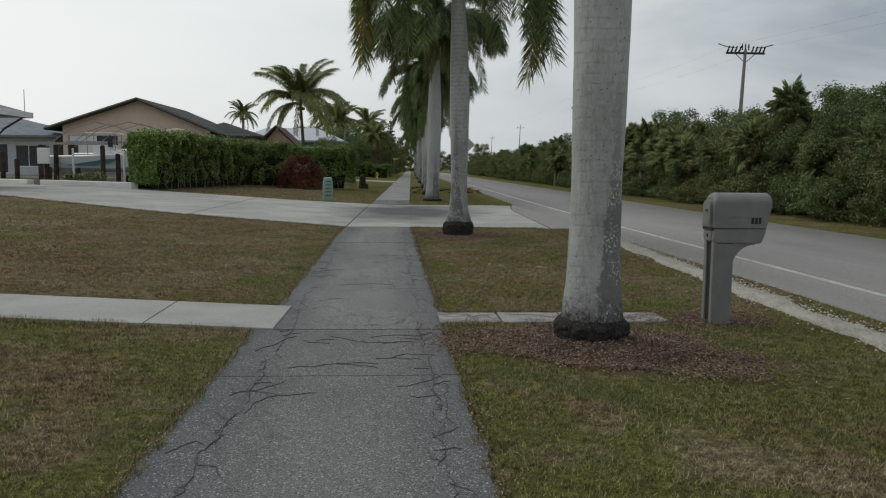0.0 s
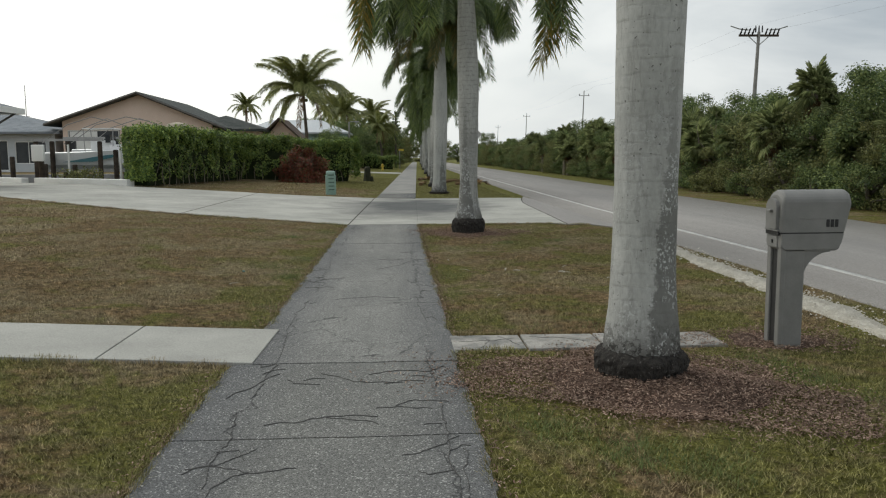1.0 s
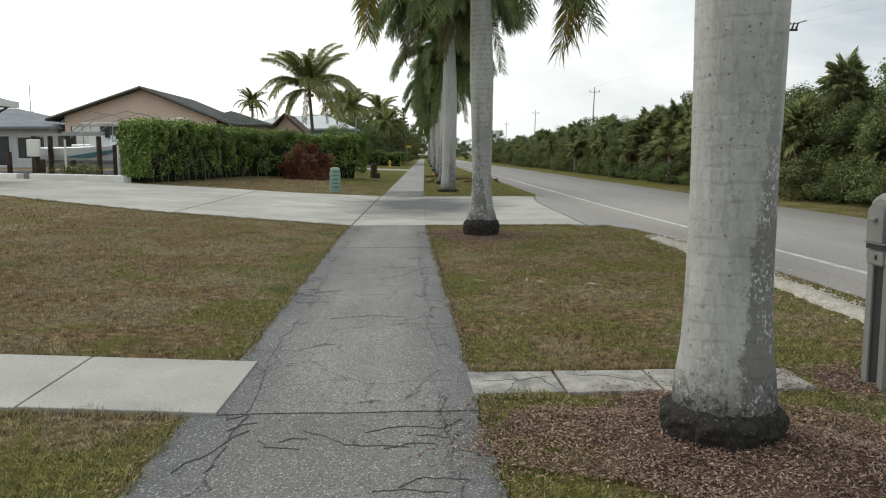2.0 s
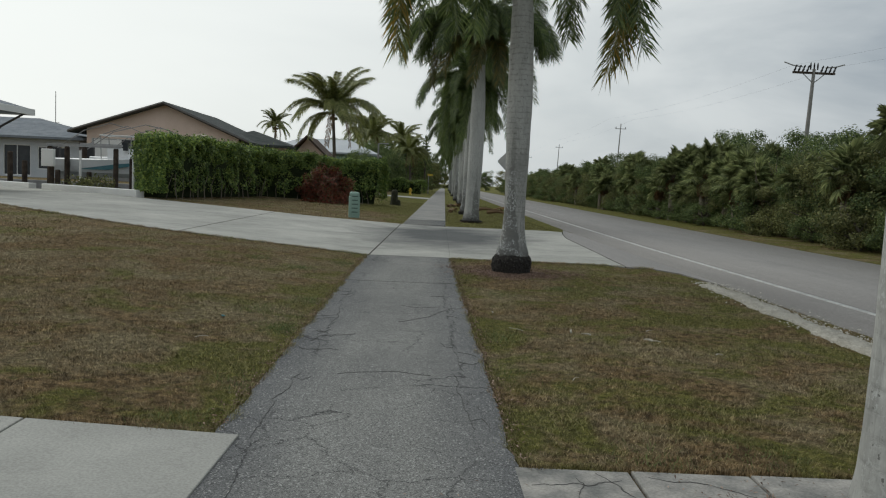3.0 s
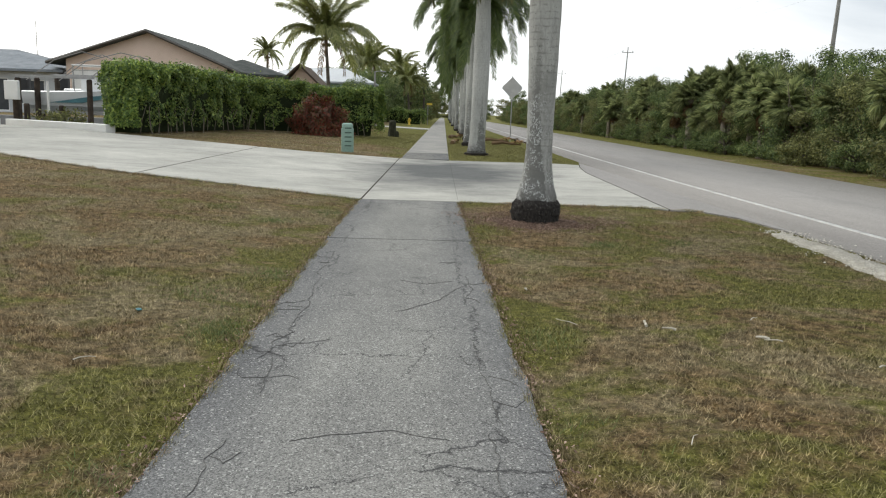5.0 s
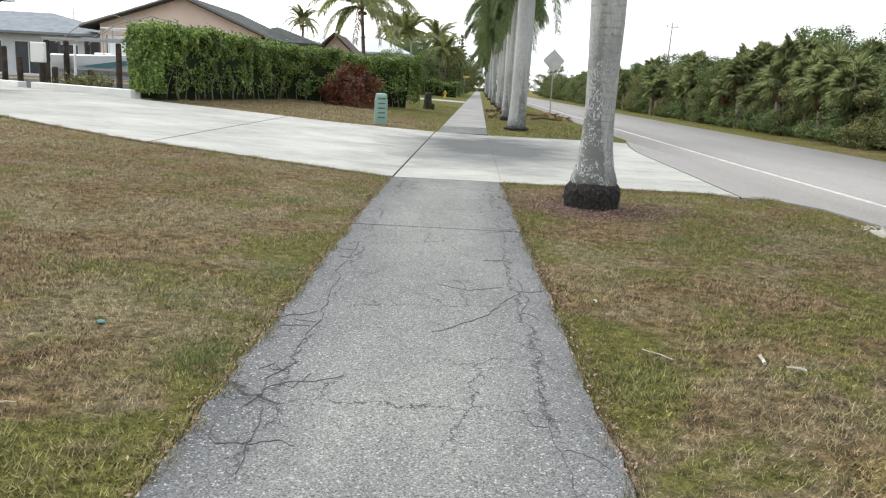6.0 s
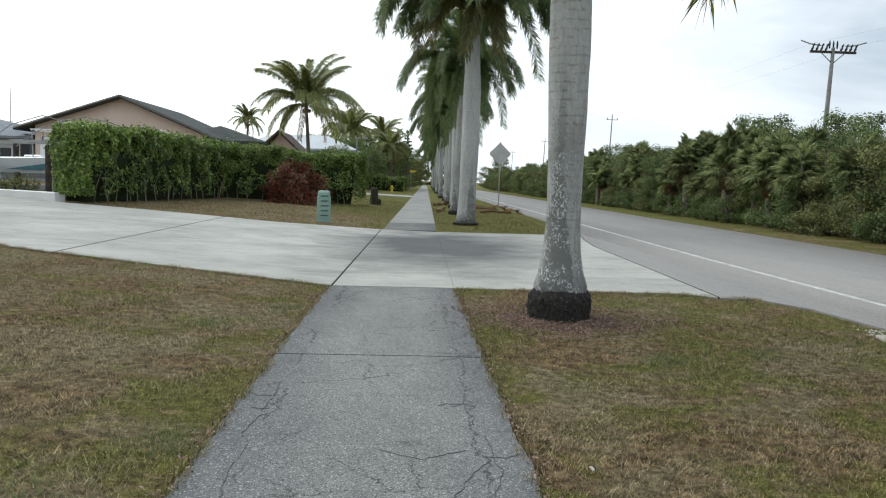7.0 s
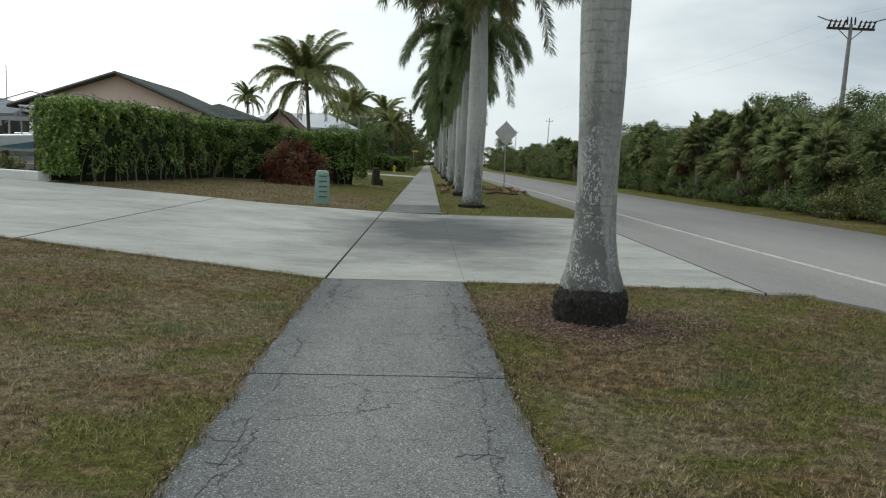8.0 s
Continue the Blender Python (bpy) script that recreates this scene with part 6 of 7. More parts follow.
def pink_house():
    h = thing("house", "peach stucco house with a broad dark shingled gable", "house")
    y0 = 75.0
    g0 = 0.0
    # gable front
    b = wall_with_holes(-29.3, -16.2, y0, y0 + 0.3, g0, 4.4, [(-28.9, -24.4, 1.9, 4.15), (-24.2, -21.0, 0.5, 3.2), (-19.6, -17.6, 1.2, 2.6)])
    part("wall", b, M_STUCCO, h)
    b = bmesh.new()
    tri = [(-29.3, 4.4), (-16.2, 4.4), (-16.2, 4.72), (-22.5, 7.36), (-29.3, 5.06)]
    lo = [b.verts.new((x, y0, z)) for x, z in tri]
    hi = [b.verts.new((x, y0 + 0.3, z)) for x, z in tri]
    b.faces.new(lo)
    b.faces.new(hi[::-1])
    for i in range(5):
        j = (i + 1) % 5
        b.faces.new((lo[j], lo[i], hi[i], hi[j]))
    bmesh.ops.recalc_face_normals(b, faces=b.faces)
    part("gable", b, M_STUCCO, h)
    part("wall", box(-16.5, -16.2, y0 + 0.3, y0 + 16, g0, 4.4), M_STUCCO, h)
    part("wall", box(-29.3, -29.0, y0 + 0.3, y0 + 16, g0, 4.4), M_STUCCO, h)
    # main roof: a long left slope, a shorter right one
    b = bmesh.new()
    for pr in ([(-30.6, 4.75), (-22.5, 7.5), (-22.5, 7.25), (-30.6, 4.5)], [(-22.5, 7.5), (-14.9, 4.35), (-14.9, 4.1), (-22.5, 7.25)]):
        lo = [b.verts.new((x, y0 - 0.8, z)) for x, z in pr]
        hi = [b.verts.new((x, y0 + 17, z)) for x, z in pr]
        b.faces.new(lo)
        b.faces.new(hi)
        for i in range(4):
            j = (i + 1) % 4
            b.faces.new((lo[i], lo[j], hi[j], hi[i]))
    bmesh.ops.recalc_face_normals(b, faces=b.faces)
    part("roof", b, M_SHINGLE, h, "dark grey-green shingles")
    # rake boards
    part("rake_board", tube([(-30.6, y0 - 0.84, 4.6), (-22.5, y0 - 0.84, 7.36)], 0.11, 4), M_FASCIA, h)
    part("rake_board", tube([(-22.5, y0 - 0.84, 7.36), (-14.9, y0 - 0.84, 4.22)], 0.11, 4), M_FASCIA, h)
    # side wing with its own hip
    part("wing_wall", box(-15.4, -12.6, y0 + 3, y0 + 3.3, g0, 4.1), M_STUCCO, h)
    part("wing_wall", box(-12.9, -12.6, y0 + 3.3, y0 + 12, g0, 4.1), M_STUCCO, h)
    part("wing_roof", hip_roof(-20.5, -12.0, y0 + 2.2, y0 + 13, 4.3, 5.75), M_SHINGLE, h)
    # small gabled bay
    part("bay_wall", box(-12.4, -9.2, y0 + 6, y0 + 6.3, g0, 3.6), M_STUCCO, h)
    b = bmesh.new()
    gable_roof(b, -13.2, -8.9, y0 + 5.3, y0 + 13, 3.5, 5.5)
    part("bay_roof", b, M_SHINGLE_BROWN, h)
    b = bmesh.new()
    lo = [b.verts.new((x, y0 + 6.0, z)) for x, z in ((-12.4, 3.6), (-9.2, 3.6), (-11.05, 5.2))]
    hi = [b.verts.new((x, y0 + 6.3, z)) for x, z in ((-12.4, 3.6), (-9.2, 3.6), (-11.05, 5.2))]
    b.faces.new(lo)
    b.faces.new(hi[::-1])
    for i in range(3):
        b.faces.new((lo[(i + 1) % 3], lo[i], hi[i], hi[(i + 1) % 3]))
    part("bay_gable", b, M_STUCCO, h)
    window(h, -28.9, -24.4, y0, 1.9, 4.15)
    part("shutter", box(-28.7, -26.3, y0 - 0.04, y0 + 0.02, 2.0, 4.05, bevel=0.01), M_WHITE, h, "white roll-down shutter")
    window(h, -24.2, -21.0, y0, 0.5, 3.2, "patio_door")
    window(h, -19.6, -17.6, y0, 1.2, 2.6)


def white_roof_house():
    h = thing("house", "pale aqua house under a white metal roof", "house")
    part("wall", wall_with_holes(-17, -5.5, 98, 98.3, 0, 4.6, [(-9.5, -7.8, 2.2, 3.8), (-13, -11, 2.2, 3.8)]), M_AQUA, h)
    part("roof", hip_roof(-18.5, -5.2, 97.2, 104.5, 4.6, 6.2), M_ROOF_WHITE, h, "white standing-seam metal")
    window(h, -9.5, -7.8, 98, 2.2, 3.8)
    window(h, -13, -11, 98, 2.2, 3.8)


def grey_house():
    h = thing("house", "low pale house with a grey tiled roof across the canal", "house")
    part("wall", wall_with_holes(-52, -30.4, 76, 76.3, 0, 4.05, [(-37.0, -34.6, 0.6, 3.3), (-34, -31.6, 1.2, 3.2), (-42, -38.0, 0.6, 3.3)]), M_PALE, h)
    part("wall", box(-30.7, -30.4, 76.3, 88, 0, 4.05), M_PALE, h)
    part("roof", hip_roof(-53, -29.6, 75.0, 89, 4.05, 6.0), M_ROOF_GREY, h, "blue-grey tiles")
    window(h, -37.0, -34.6, 76, 0.6, 3.3, "patio_door")
    window(h, -34, -31.6, 76, 1.2, 3.2)
    window(h, -42, -38.0, 76, 0.6, 3.3, "patio_door")


def near_house():
    h = thing("house", "corner of a cream stucco house with overhanging eaves", "house")
    part("wall", box(-17.3, -17.0, 26, 36.4, 0.3, 3.6), M_CREAM, h)
    part("wall", box(-27, -17.3, 36.1, 36.4, 0.3, 3.6), M_CREAM, h)
    part("wall", box(-27, -17.3, 26, 26.3, 0.3, 3.6), M_CREAM, h)
    part("roof", hip_roof(-28.2, -15.75, 25, 37.4, 3.75, 5.7), M_ROOF_GREY, h)
    part("fascia", box(-15.76, -15.70, 25.0, 37.4, 3.52, 3.77, bevel=0.01), M_WHITE, h, "white eaves board")
    part("fascia", box(-28.2, -15.76, 37.38, 37.44, 3.52, 3.77, bevel=0.01), M_WHITE, h, "white eaves board")
    part("downpipe", tube([(-15.9, 36.9, 3.55), (-16.6, 36.5, 3.0), (-16.93, 36.3, 2.5), (-16.93, 36.3, 0.3)], 0.05, 6), M_FASCIA, h)


def canal():
    w = part("canal_water", prism([(-80, 61.5), (-80, 87), (-11.4, 36.2), (-11.4, 61.5)][::-1], -0.8, -0.6), M_WATER)
    tagged(w, "dark still canal water behind the low wall", "water", kind="structure")
    for a, b, z in (((-10.75, 35.45), (-16.4, 39.8), 0.74), ((-17.3, 40.5), (-27, 47.9), 0.72)):
        d = (Vector(b) - Vector(a)).normalized()
        s = Vector((-d.y, d.x)) * 0.17
        A, B = Vector(a), Vector(b)
        lw = part("seawall", prism([tuple(A + s), tuple(A - s), tuple(B - s), tuple(B + s)][::-1], -1.3, z, bevel=0.02), M_WHITE)
        tagged(lw, "low whitewashed concrete wall along the canal", "wall", kind="structure")
    bank = part("far_seawall", box(-80, -11.4, 61.0, 61.6, -1.3, 0.5, bevel=0.03), M_POLE)
    tagged(bank, "grey concrete seawall on the far bank", "wall", kind="structure")
    shrub = bush(-14.6, 40.6, 1.5, 0.6, 1.35, 1500, 0.14, M_WOODS_OLIVE, "low olive shrub behind the white wall", 31)
    shrub.location.z = -0.05


def piling(x, y, top, r=0.14, box_on=False):
    p = thing("dock_piling", "weathered dark wooden dock piling", "piling", (x, y, -1.3), 0, "dock pilings")
    part("shaft", lathe([(0, r), (1.3 + top - 0.05, r * 0.95), (1.3 + top, r * 0.7)], 10, 0.06, x), M_PILING, p)


def docks():
    for x, y, top in ((-20.6, 46.5, 1.75), (-19.3, 46.5, 2.56), (-18.4, 45.4, 1.35), (-16.7, 41.0, 1.55), (-15.9, 46.5, 2.56), (-15.1, 46.6, 2.1), (-21.6, 47.0, 2.2), (-17.4, 46.8, 1.3), (-18.9, 47.6, 2.6)):
        piling(x, y, top)
    eb = thing("meter_box", "white electrical box on a dock piling", "electrical box", (-16.75, 40.82, 1.5))
    part("case", box(-0.28, 0.28, -0.12, 0.1, 0, 0.78, bevel=0.03), M_WHITE, eb)
    for x, y, top in ((-15.65, 41.6, 2.3), (-12.4, 39.3, 2.2)):
        ps = thing("white_post", "thin white dock post", "post", (x, y, -1.2), 0, "dock posts")
        part("pipe", tube([(0, 0, 0), (0, 0, top + 1.2)], 0.055, 8), M_WHITE, ps)
    lift = thing("boat_lift", "grey steel boat lift with canopy bows", "boat lift", (0, 0, 0))
    part("beam", box(-19.4, -15.7, 46.35, 46.65, 2.58, 2.7), M_STEEL, lift)
    part("beam", box(-19.4, -15.7, 50.35, 50.65, 2.78, 2.9), M_STEEL, lift)
    for x in (-19.2, -15.9):
        part("post", tube([(x, 50.5, -1.2), (x, 50.5, 2.8)], 0.14, 8), M_PILING, lift)
    for y in (48.2, 49.8):
        part("cradle_beam", box(-19.6, -13.6, y - 0.1, y + 0.1, 0.86, 1.05), M_STEEL, lift)
    for x0, x1 in ((-19.6, -16.6), (-18.0, -14.4)):
        part("canopy_bow", tube([(x0, 48, 2.5), (x0 + 1.4, 48, 3.5), ((x0 + x1) / 2 + 1.3, 48, 3.95), (x1 + 0.8, 48, 3.7)], 0.024, 5), M_POLE, lift)
        part("canopy_bow", tube([(x0, 51, 2.5), (x0 + 1.2, 51, 3.45), ((x0 + x1) / 2 + 1.1, 51, 4.0), (x1 + 0.8, 51, 3.5)], 0.024, 5), M_POLE, lift)


def boat(x, y, z, turn, length, label, top=True, stripe=True):
    bt = thing("motor_boat", label, "boat", (x, y, z), turn, "moored boats")
    b = bmesh.new()
    rings = []
    n = 12
    for i in range(n + 1):
        u = i / n
        w = 1.15 * (1 - max(0, (u - 0.45) / 0.55) ** 2.2) + 0.02
        sheer = 1.0 + 0.35 * u ** 2
        keel = 0.0 + 0.75 * max(0, (u - 0.6) / 0.4) ** 2
        X = (u - 0.5) * length
        rings.append([b.verts.new(q) for q in ((X, -w, sheer), (X, -w * 0.92, sheer - 0.35), (X, -w * 0.8, keel + 0.35), (X, 0, keel), (X, w * 0.8, keel + 0.35), (X, w * 0.92, sheer - 0.35), (X, w, sheer), (X, w * 0.85, sheer + 0.06), (X, -w * 0.85, sheer + 0.06))])
    for p, q in zip(rings, rings[1:]):
        for i in range(9):
            b.faces.new((p[i], p[(i + 1) % 9], q[(i + 1) % 9], q[i]))
    b.faces.new(rings[0])
    b.faces.new(rings[-1])
    bmesh.ops.recalc_face_normals(b, faces=b.faces)
    part("hull", b, M_HULL, bt)
    pts = [(-0.3 * length, 0.42, 0.5), (-0.05 * length, 0.42, 0.52), (0.12 * length, 0.55, 0.75), (0.16 * length, 0.5, 0.95), (0.02 * length, 0.38, 0.85)]
    if stripe:
        for side in (-1.09, 1.09):
            b = bmesh.new()
            v = [b.verts.new((px, side, z1)) for px, _, z1 in pts]
            v2 = [b.verts.new((px, side + (0.03 if side > 0 else -0.03), z1)) for px, _, z1 in pts]
            b.faces.new(v)
            b.faces.new(v2)
            for i in range(5):
                j = (i + 1) % 5
                b.faces.new((v[i], v[j], v2[j], v2[i]))
            bmesh.ops.recalc_face_normals(b, faces=b.faces)
            part("stripe", b, M_TEAL, bt, "teal swoosh stripe")
    part("console", box(-0.6, 0.6, -0.45, 0.45, 1.0, 1.75, bevel=0.08), M_HULL, bt)
    part("cabin", box(0.5, 0.30 * length, -0.75, 0.75, 1.0, 1.5, bevel=0.18), M_HULL, bt)
    part("windshield", box(0.3, 0.55, -0.6, 0.6, 1.6, 2.05), M_GLASS, bt)
    part("outboard", box(-0.5 * length - 0.5, -0.5 * length, -0.22, 0.22, 0.7, 1.7, bevel=0.1), M_DARK, bt, "dark outboard motor")
    if top:
        part("canopy", box(-0.9, 0.9, -0.8, 0.8, 2.36, 2.42, bevel=0.025), M_WHITE, bt)
        for sx in (-1.0, 0.9):
            for sy in (-0.7, 0.7):
                part("canopy_leg", tube([(sx * 0.8, sy, 1.0), (sx * 0.85, sy, 2.38)], 0.03, 6), M_STEEL, bt)


def tiki_umbrella():
    u = thing("patio_umbrella", "tan patio umbrella showing over the hedge", "umbrella", (-16.2, 63.5, 0.2))
    part("pole", tube([(0, 0, 0), (0, 0, 3.9)], 0.04, 6), M_STEEL, u)
    b = lathe([(3.35, 1.7), (3.45, 1.62), (3.85, 0.75)], 8)
    part("canopy", b, M_TAN, u)
    part("vent", lathe([(3.84, 0.85), (4.0, 0.75), (4.12, 0.1)], 8), M_TAN, u)


pink_house()
white_roof_house()
grey_house()
near_house()
canal()
docks()
boat(-16.6, 49.0, 0.92, 4, 6.4, "white motor boat with a teal stripe on a lift")
boat(-16.4, 54.5, 1.15, 8, 7.4, "white cabin boat raised on a lift across the canal", False, False)
lift = thing("boat_lift", "grey steel boat lift under the cabin boat", "boat lift", (0, 0, 0))
for y in (53.6, 55.4):
    part("cradle_beam", box(-21.4, -13.4, y - 0.1, y + 0.1, 1.0, 1.2), M_STEEL, lift)
    for x in (-21.4, -13.4):
        part("post", tube([(x, y, -1.2), (x, y, 1.6)], 0.12, 8), M_PILING, lift)
tiki_umbrella()


# ---- far planting ----
def far_trees():
    rng = random.Random(23)
    for x, y, s in ((-12, 118, 1.5), (-9.5, 122, 1.7), (-6.5, 116, 1.3), (-4.2, 126, 1.6), (-2.0, 132, 1.7), (-0.8, 140, 1.5), (-13.5, 130, 1.8), (-16, 124, 1.5), (0.2, 155, 1.7), (0.6, 170, 1.8), (-3.0, 150, 2.2), (-7.0, 140, 2.1), (-26, 118, 1.5), (-23.5, 116, 1.4), (-29, 122, 1.6), (1.0, 190, 1.9)):
        tree(WOODS[rng.randrange(4)], x, y, s, rng.uniform(0, 360), "leafy green garden tree beyond the houses", group="garden trees")
    for x, y, s in ((-6.2, 86, 0.8), (-9.8, 84, 0.6), (-12.2, 72, 0.5), (-6.6, 92, 1.0), (-7.6, 96, 1.15), (-5.4, 101, 1.1), (-4.4, 113, 1.4), (-6.4, 108, 1.5), (-8.0, 112, 1.5)):
        tree(WOODS[0], x, y, s, rng.uniform(0, 360), "small garden tree behind the hedge", group="garden trees")
    # a closing belt of woods at the end of the road
    for i in range(26):
        tree(WOODS[i % 4], -30 + i * 4.2 + rng.uniform(-1, 1), 255 + rng.uniform(-8, 8), rng.uniform(1.4, 2.1), rng.uniform(0, 360), "distant tree closing the view down the road", group="distant trees")


def conifer(x, y, hgt):
    t = thing("conifer", "dark tiered conifer beside the far walk", "tree", (x, y, 0))
    part("trunk", lathe([(-0.1, 0.2), (hgt, 0.03)], 8), M_TREEBARK, t)
    rng = np.random.default_rng(9)
    c, n = [], []
    for k in range(16):
        z = hgt * (0.12 + 0.86 * k / 16)
        r = 2.3 * (1 - k / 16.5)
        m = 110
        a = np.repeat(rng.uniform(0, 6.28, 7), m // 7 + 1)[:m]
        u = rng.uniform(0.1, 1, m)
        c.append(np.stack([r * u * np.cos(a), r * u * np.sin(a), z + 0.25 * u + rng.normal(0, 0.07, m)], -1))
        n.append(np.tile((0, 0, 1.0), (m, 1)))
    part("crown", leaves_mesh("crown", np.concatenate(c), np.concatenate(n), 0.3, M_WOODS, rng), None, t)


far_trees()
conifer(0.2, 128, 9.0)
conifer(-2.6, 125, 7.5)


def fallen_fronds():
    for x, y, turn, s in ((3.95, 52.5, 20, 0.8), (4.25, 48.0, -10, 0.6), (1.75, 47.5, 80, 0.5), (2.1, 57.5, 60, 0.5)):
        f = thing("fallen_frond", "dry brown fallen palm frond on the grass", "palm frond", (x, y, 0.0), turn, "fallen fronds")
        part("sheath", tube([(-0.9 * s, 0, 0.05), (0, 0.05, 0.13), (0.9 * s, 0, 0.06), (1.6 * s, 0.1, 0.03)], 0.12, 6, taper=0.25), M_FROND_DEAD, f)
        me = frond_mesh("leaflets", [(0.6 * s, 0, 0.1), (1.2 * s, 0, 0.2), (1.8 * s, 0, 0.2), (2.4 * s, 0, 0.06)], 0.35, 16, M_FROND_DEAD, 3, 0.2)
        part("leaflets", me, None, f)


fallen_fronds()


# ---- edges, seams and dead leaves ----
def seams():
    edge = [(4.36, 20.15), (4.48, 23.3), (4.66, 28.6), (4.95, 31.0), (5.15, 32.1)]
    sm = None
    for (xa, ya), (xb, yb) in zip(edge, edge[1:]):
        n = int((yb - ya) / 0.12)
        for i in range(n):
            u, w = i / n, 0.011 + 0.008 * noise.noise((i * 0.7, ya, 2))
            x, y = xa + (xb - xa) * u + 0.012 * noise.noise((i * 0.9, ya, 5)), ya + (yb - ya) * u
            x2, y2 = xa + (xb - xa) * (u + 1 / n), ya + (yb - ya) * (u + 1 / n)
            sm = prism([(x - w, y), (x + w, y), (x2 + w, y2), (x2 - w, y2)], -0.1, 0.009, sm)
    sm = part("road_seam", sm, M_JOINT)
    tagged(sm, "dark broken seam between driveway apron and asphalt", "seam", kind="structure")
    d2 = part("driveway", prism([(-14, 80), (-0.9 + bend(80), 80), (-0.9 + bend(86), 86), (-14, 86)], lambda x, y: zg(x, y) - 0.1, lambda x, y: zg(x, y) + 0.012, bevel=0.01), M_STRIP)
    tagged(d2, "pale concrete driveway of the next house", "driveway", kind="structure")


def leaf_litter():
    """Dry brown leaf bits gathered along both edges of the walk."""
    rng = np.random.default_rng(61)
    n = 5200
    y = rng.uniform(1.2, 20.3, n)
    left = rng.random(n) < 0.5
    x = np.where(left, walk_left(y) - 0.035 - np.abs(rng.normal(0, 0.07, n)) + 0.05, 0.84 + np.abs(rng.normal(0, 0.07, n)) - 0.05)
    keep = ~(left & (y > 7.4) & (y < 8.8)) & ~(~left & (y > 7.7) & (y < 8.5))
    c = np.stack([x, y, rng.uniform(0.0, 0.012, n)], -1)[keep]
    ob = new("leaf_litter", leaves_mesh("leaf_litter", c, np.tile((0, 0, 1.5), (len(c), 1)), 0.024, M_CHIP, rng, 0.4))
    tagged(ob, "small dry brown leaf bits along the walk", "leaf litter", kind="stuff")


def bare_tree(x, y, hgt, seed):
    rng = random.Random(seed)
    t = thing("bare_tree", "small dead tree with pale bare branches in the thicket", "tree", (x, y, 0))
    part("trunk", tube([(0, 0, -0.1), (0.1, 0, hgt * 0.4), (-0.1, 0, hgt * 0.7)], 0.07, 6, taper=0.6), M_STEM, t)
    for i in range(9):
        a, u = i * 2.4, 0.3 + 0.4 * i / 9
        dx, dy = math.cos(a) * rng.uniform(0.5, 1.3), math.sin(a) * rng.uniform(0.4, 1.0)
        z = hgt * u
        pts = [(0, 0, z), (dx * 0.5, dy * 0.5, z + 0.5), (dx, dy, z + rng.uniform(0.5, 1.4)), (dx * 1.2, dy * 1.3, z + rng.uniform(1.2, 2.0))]
        part("branch", tube(pts, 0.035, 5, taper=0.25), M_STEM, t)


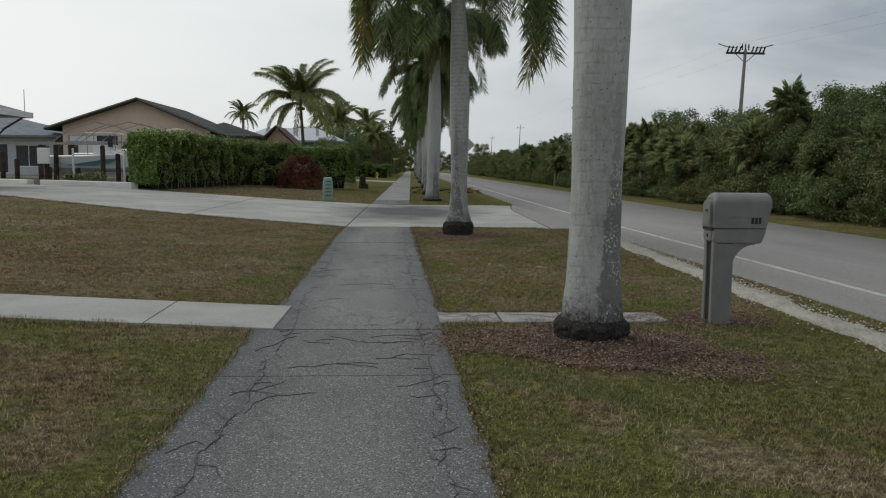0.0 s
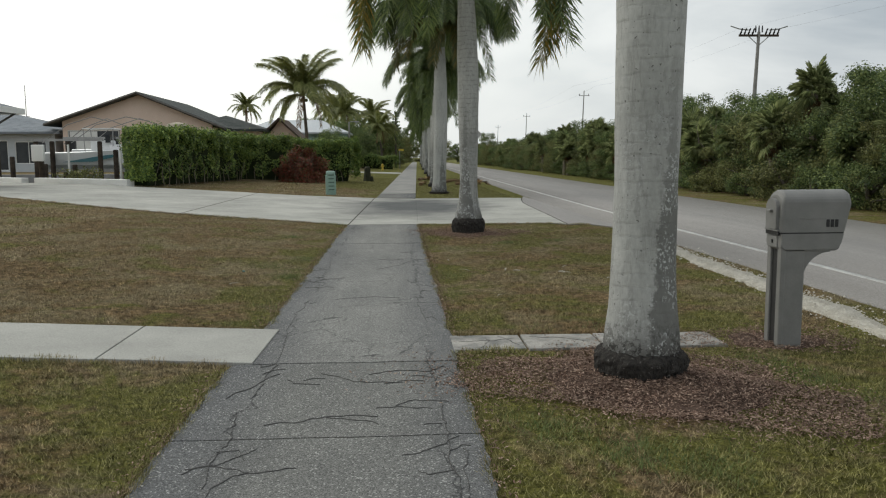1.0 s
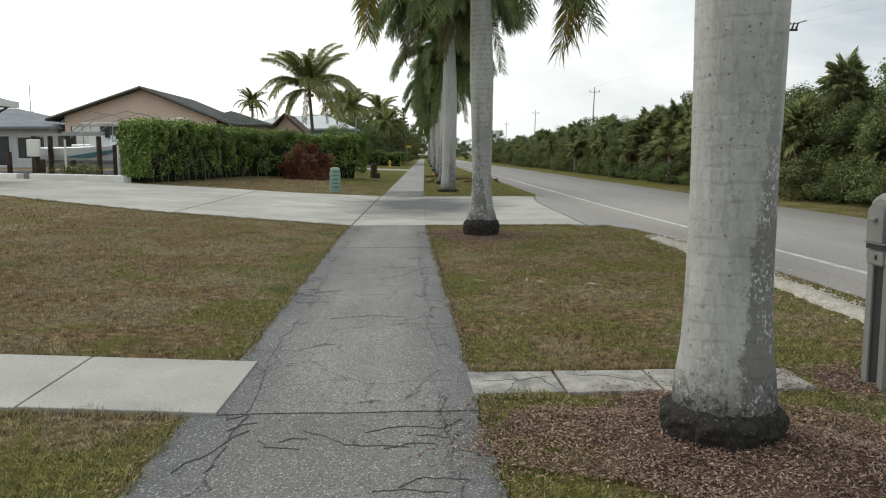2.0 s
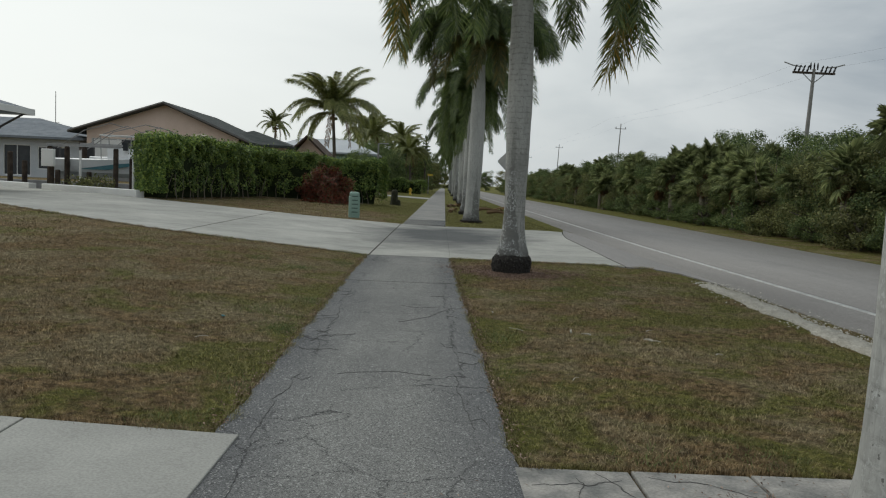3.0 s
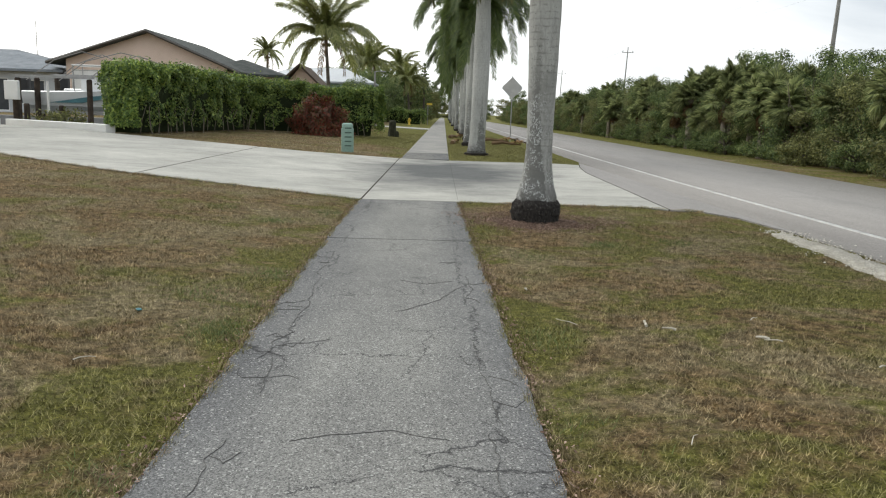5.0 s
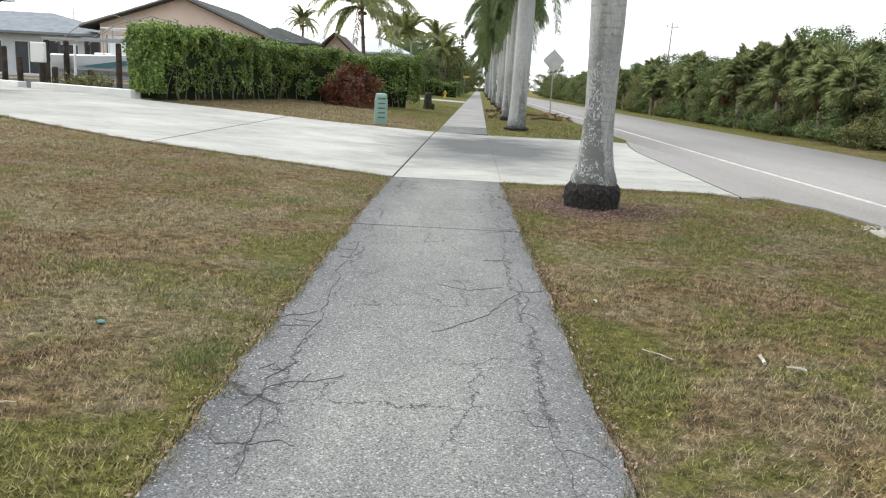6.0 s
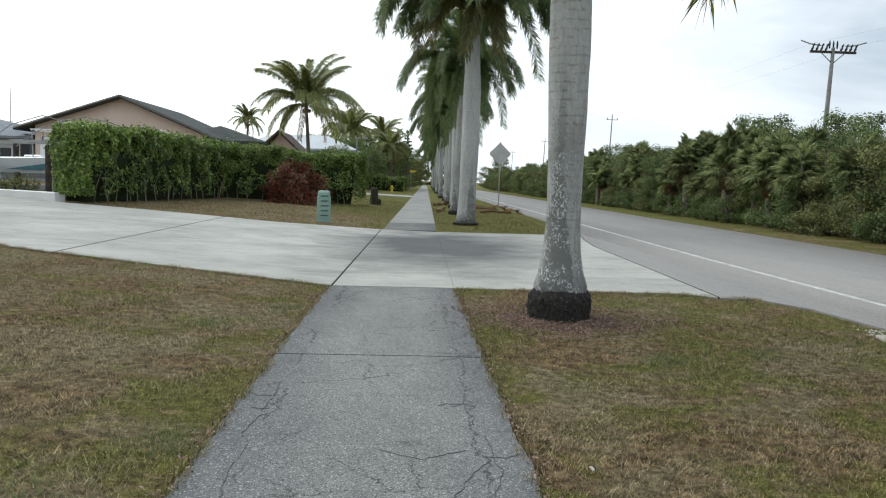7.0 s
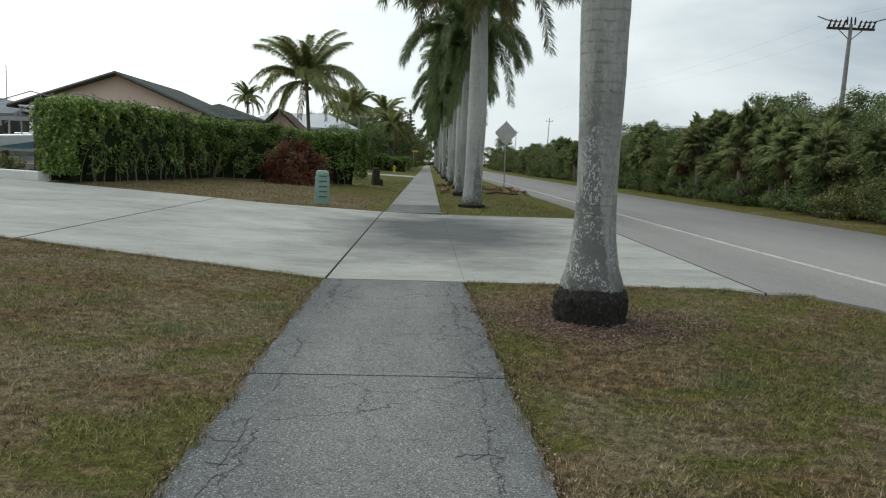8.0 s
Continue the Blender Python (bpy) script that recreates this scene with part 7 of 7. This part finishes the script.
def edge_cracks(sheet):
    """Broken cracks that run along both edges of the walk and throw off short branches."""
    rng = random.Random(90)
    for side, y, stop in ((0.59, 3.2, 19.6), (-0.67, 3.6, 19.8)):
        while y < stop:
            ln = rng.uniform(0.5, 1.7)
            x0, x1 = side + rng.uniform(-0.05, 0.05), side + rng.uniform(-0.05, 0.05)
            pts = [(x0, y), ((x0 + x1) / 2 + rng.uniform(-0.05, 0.05), y + ln / 2), (x1, min(y + ln, 20.2))]
            crack(sheet, pts, rng.uniform(0.0011, 0.0020), int(y * 31))
            for _ in range(rng.choice((1, 2, 2, 3))):
                u = rng.uniform(0.1, 0.9)
                bx, by = x0 + (x1 - x0) * u, y + ln * u
                out = rng.choice((-1, 1)) * rng.uniform(0.08, 0.22)
                crack(sheet, [(bx, by), (bx + out * 0.6, by + rng.uniform(-0.1, 0.1)), (bx + out, by + rng.uniform(-0.2, 0.2))], rng.uniform(0.0007, 0.0013), int(by * 57))
            y += ln + rng.choice((0.05, 0.1, 0.3, 0.7)) * rng.uniform(0.5, 1.5)
    # the oldest slab is crazed all over
    for _ in range(7):
        x, y = rng.uniform(-0.75, 0.6), rng.uniform(5.95, 7.35)
        a, ln = rng.uniform(-0.5, 0.5), rng.uniform(0.15, 0.5)
        crack(sheet, [(x, y), (x + ln * 0.5 * math.cos(a), y + ln * 0.5 * math.sin(a) + 0.04), (min(0.74, x + ln * math.cos(a)), y + ln * math.sin(a))], rng.uniform(0.0005, 0.0009), int(x * 900))


CRACKS = [
    ([(-0.79, 5.40), (-0.65, 5.41), (-0.57, 5.50), (-0.43, 5.68)], 0.008),
    ([(-0.65, 5.41), (-0.42, 5.32), (-0.19, 5.35)], 0.007),
    ([(-0.42, 5.32), (-0.55, 5.13), (-0.62, 4.9)], 0.007),
    ([(0.35, 5.50), (0.50, 5.57), (0.66, 5.80)], 0.008),
    ([(0.66, 5.60), (0.67, 5.30), (0.65, 5.05), (0.69, 4.6)], 0.009),
    ([(-0.48, 6.03), (-0.22, 6.17), (-0.01, 6.20), (0.18, 6.20)], 0.008),
    ([(0.30, 6.38), (0.48, 6.48), (0.68, 6.40)], 0.011),
    ([(-0.25, 7.18), (0.0, 6.97), (0.38, 6.90)], 0.008),
    ([(-0.52, 7.20), (-0.69, 6.93), (-0.83, 6.57)], 0.010),
    ([(-0.50, 7.05), (-0.42, 6.9), (-0.20, 6.90)], 0.006),
    ([(-0.38, 10.30), (-0.15, 10.42), (0.05, 10.46), (0.38, 10.34)], 0.009),
    ([(-0.80, 11.5), (-0.71, 11.78), (-0.53, 11.85), (-0.40, 11.98)], 0.009),
    ([(0.62, 13.75), (0.55, 13.6), (0.36, 13.16), (0.15, 12.85), (0.01, 12.7)], 0.010),
    ([(0.0, 13.9), (0.25, 13.75), (0.5, 13.9)], 0.006),
]


def cracks():
    sheet = bpy.data.objects["sidewalk"]
    edge_cracks(sheet)
    for i, (pts, w) in enumerate(CRACKS):
        crack(sheet, pts, w * 0.10, i)


seams()
cracks()
leaf_litter()
bare_tree(15.2, 37.8, 2.6, 3)
bare_tree(18.5, 27.0, 5.0, 8)
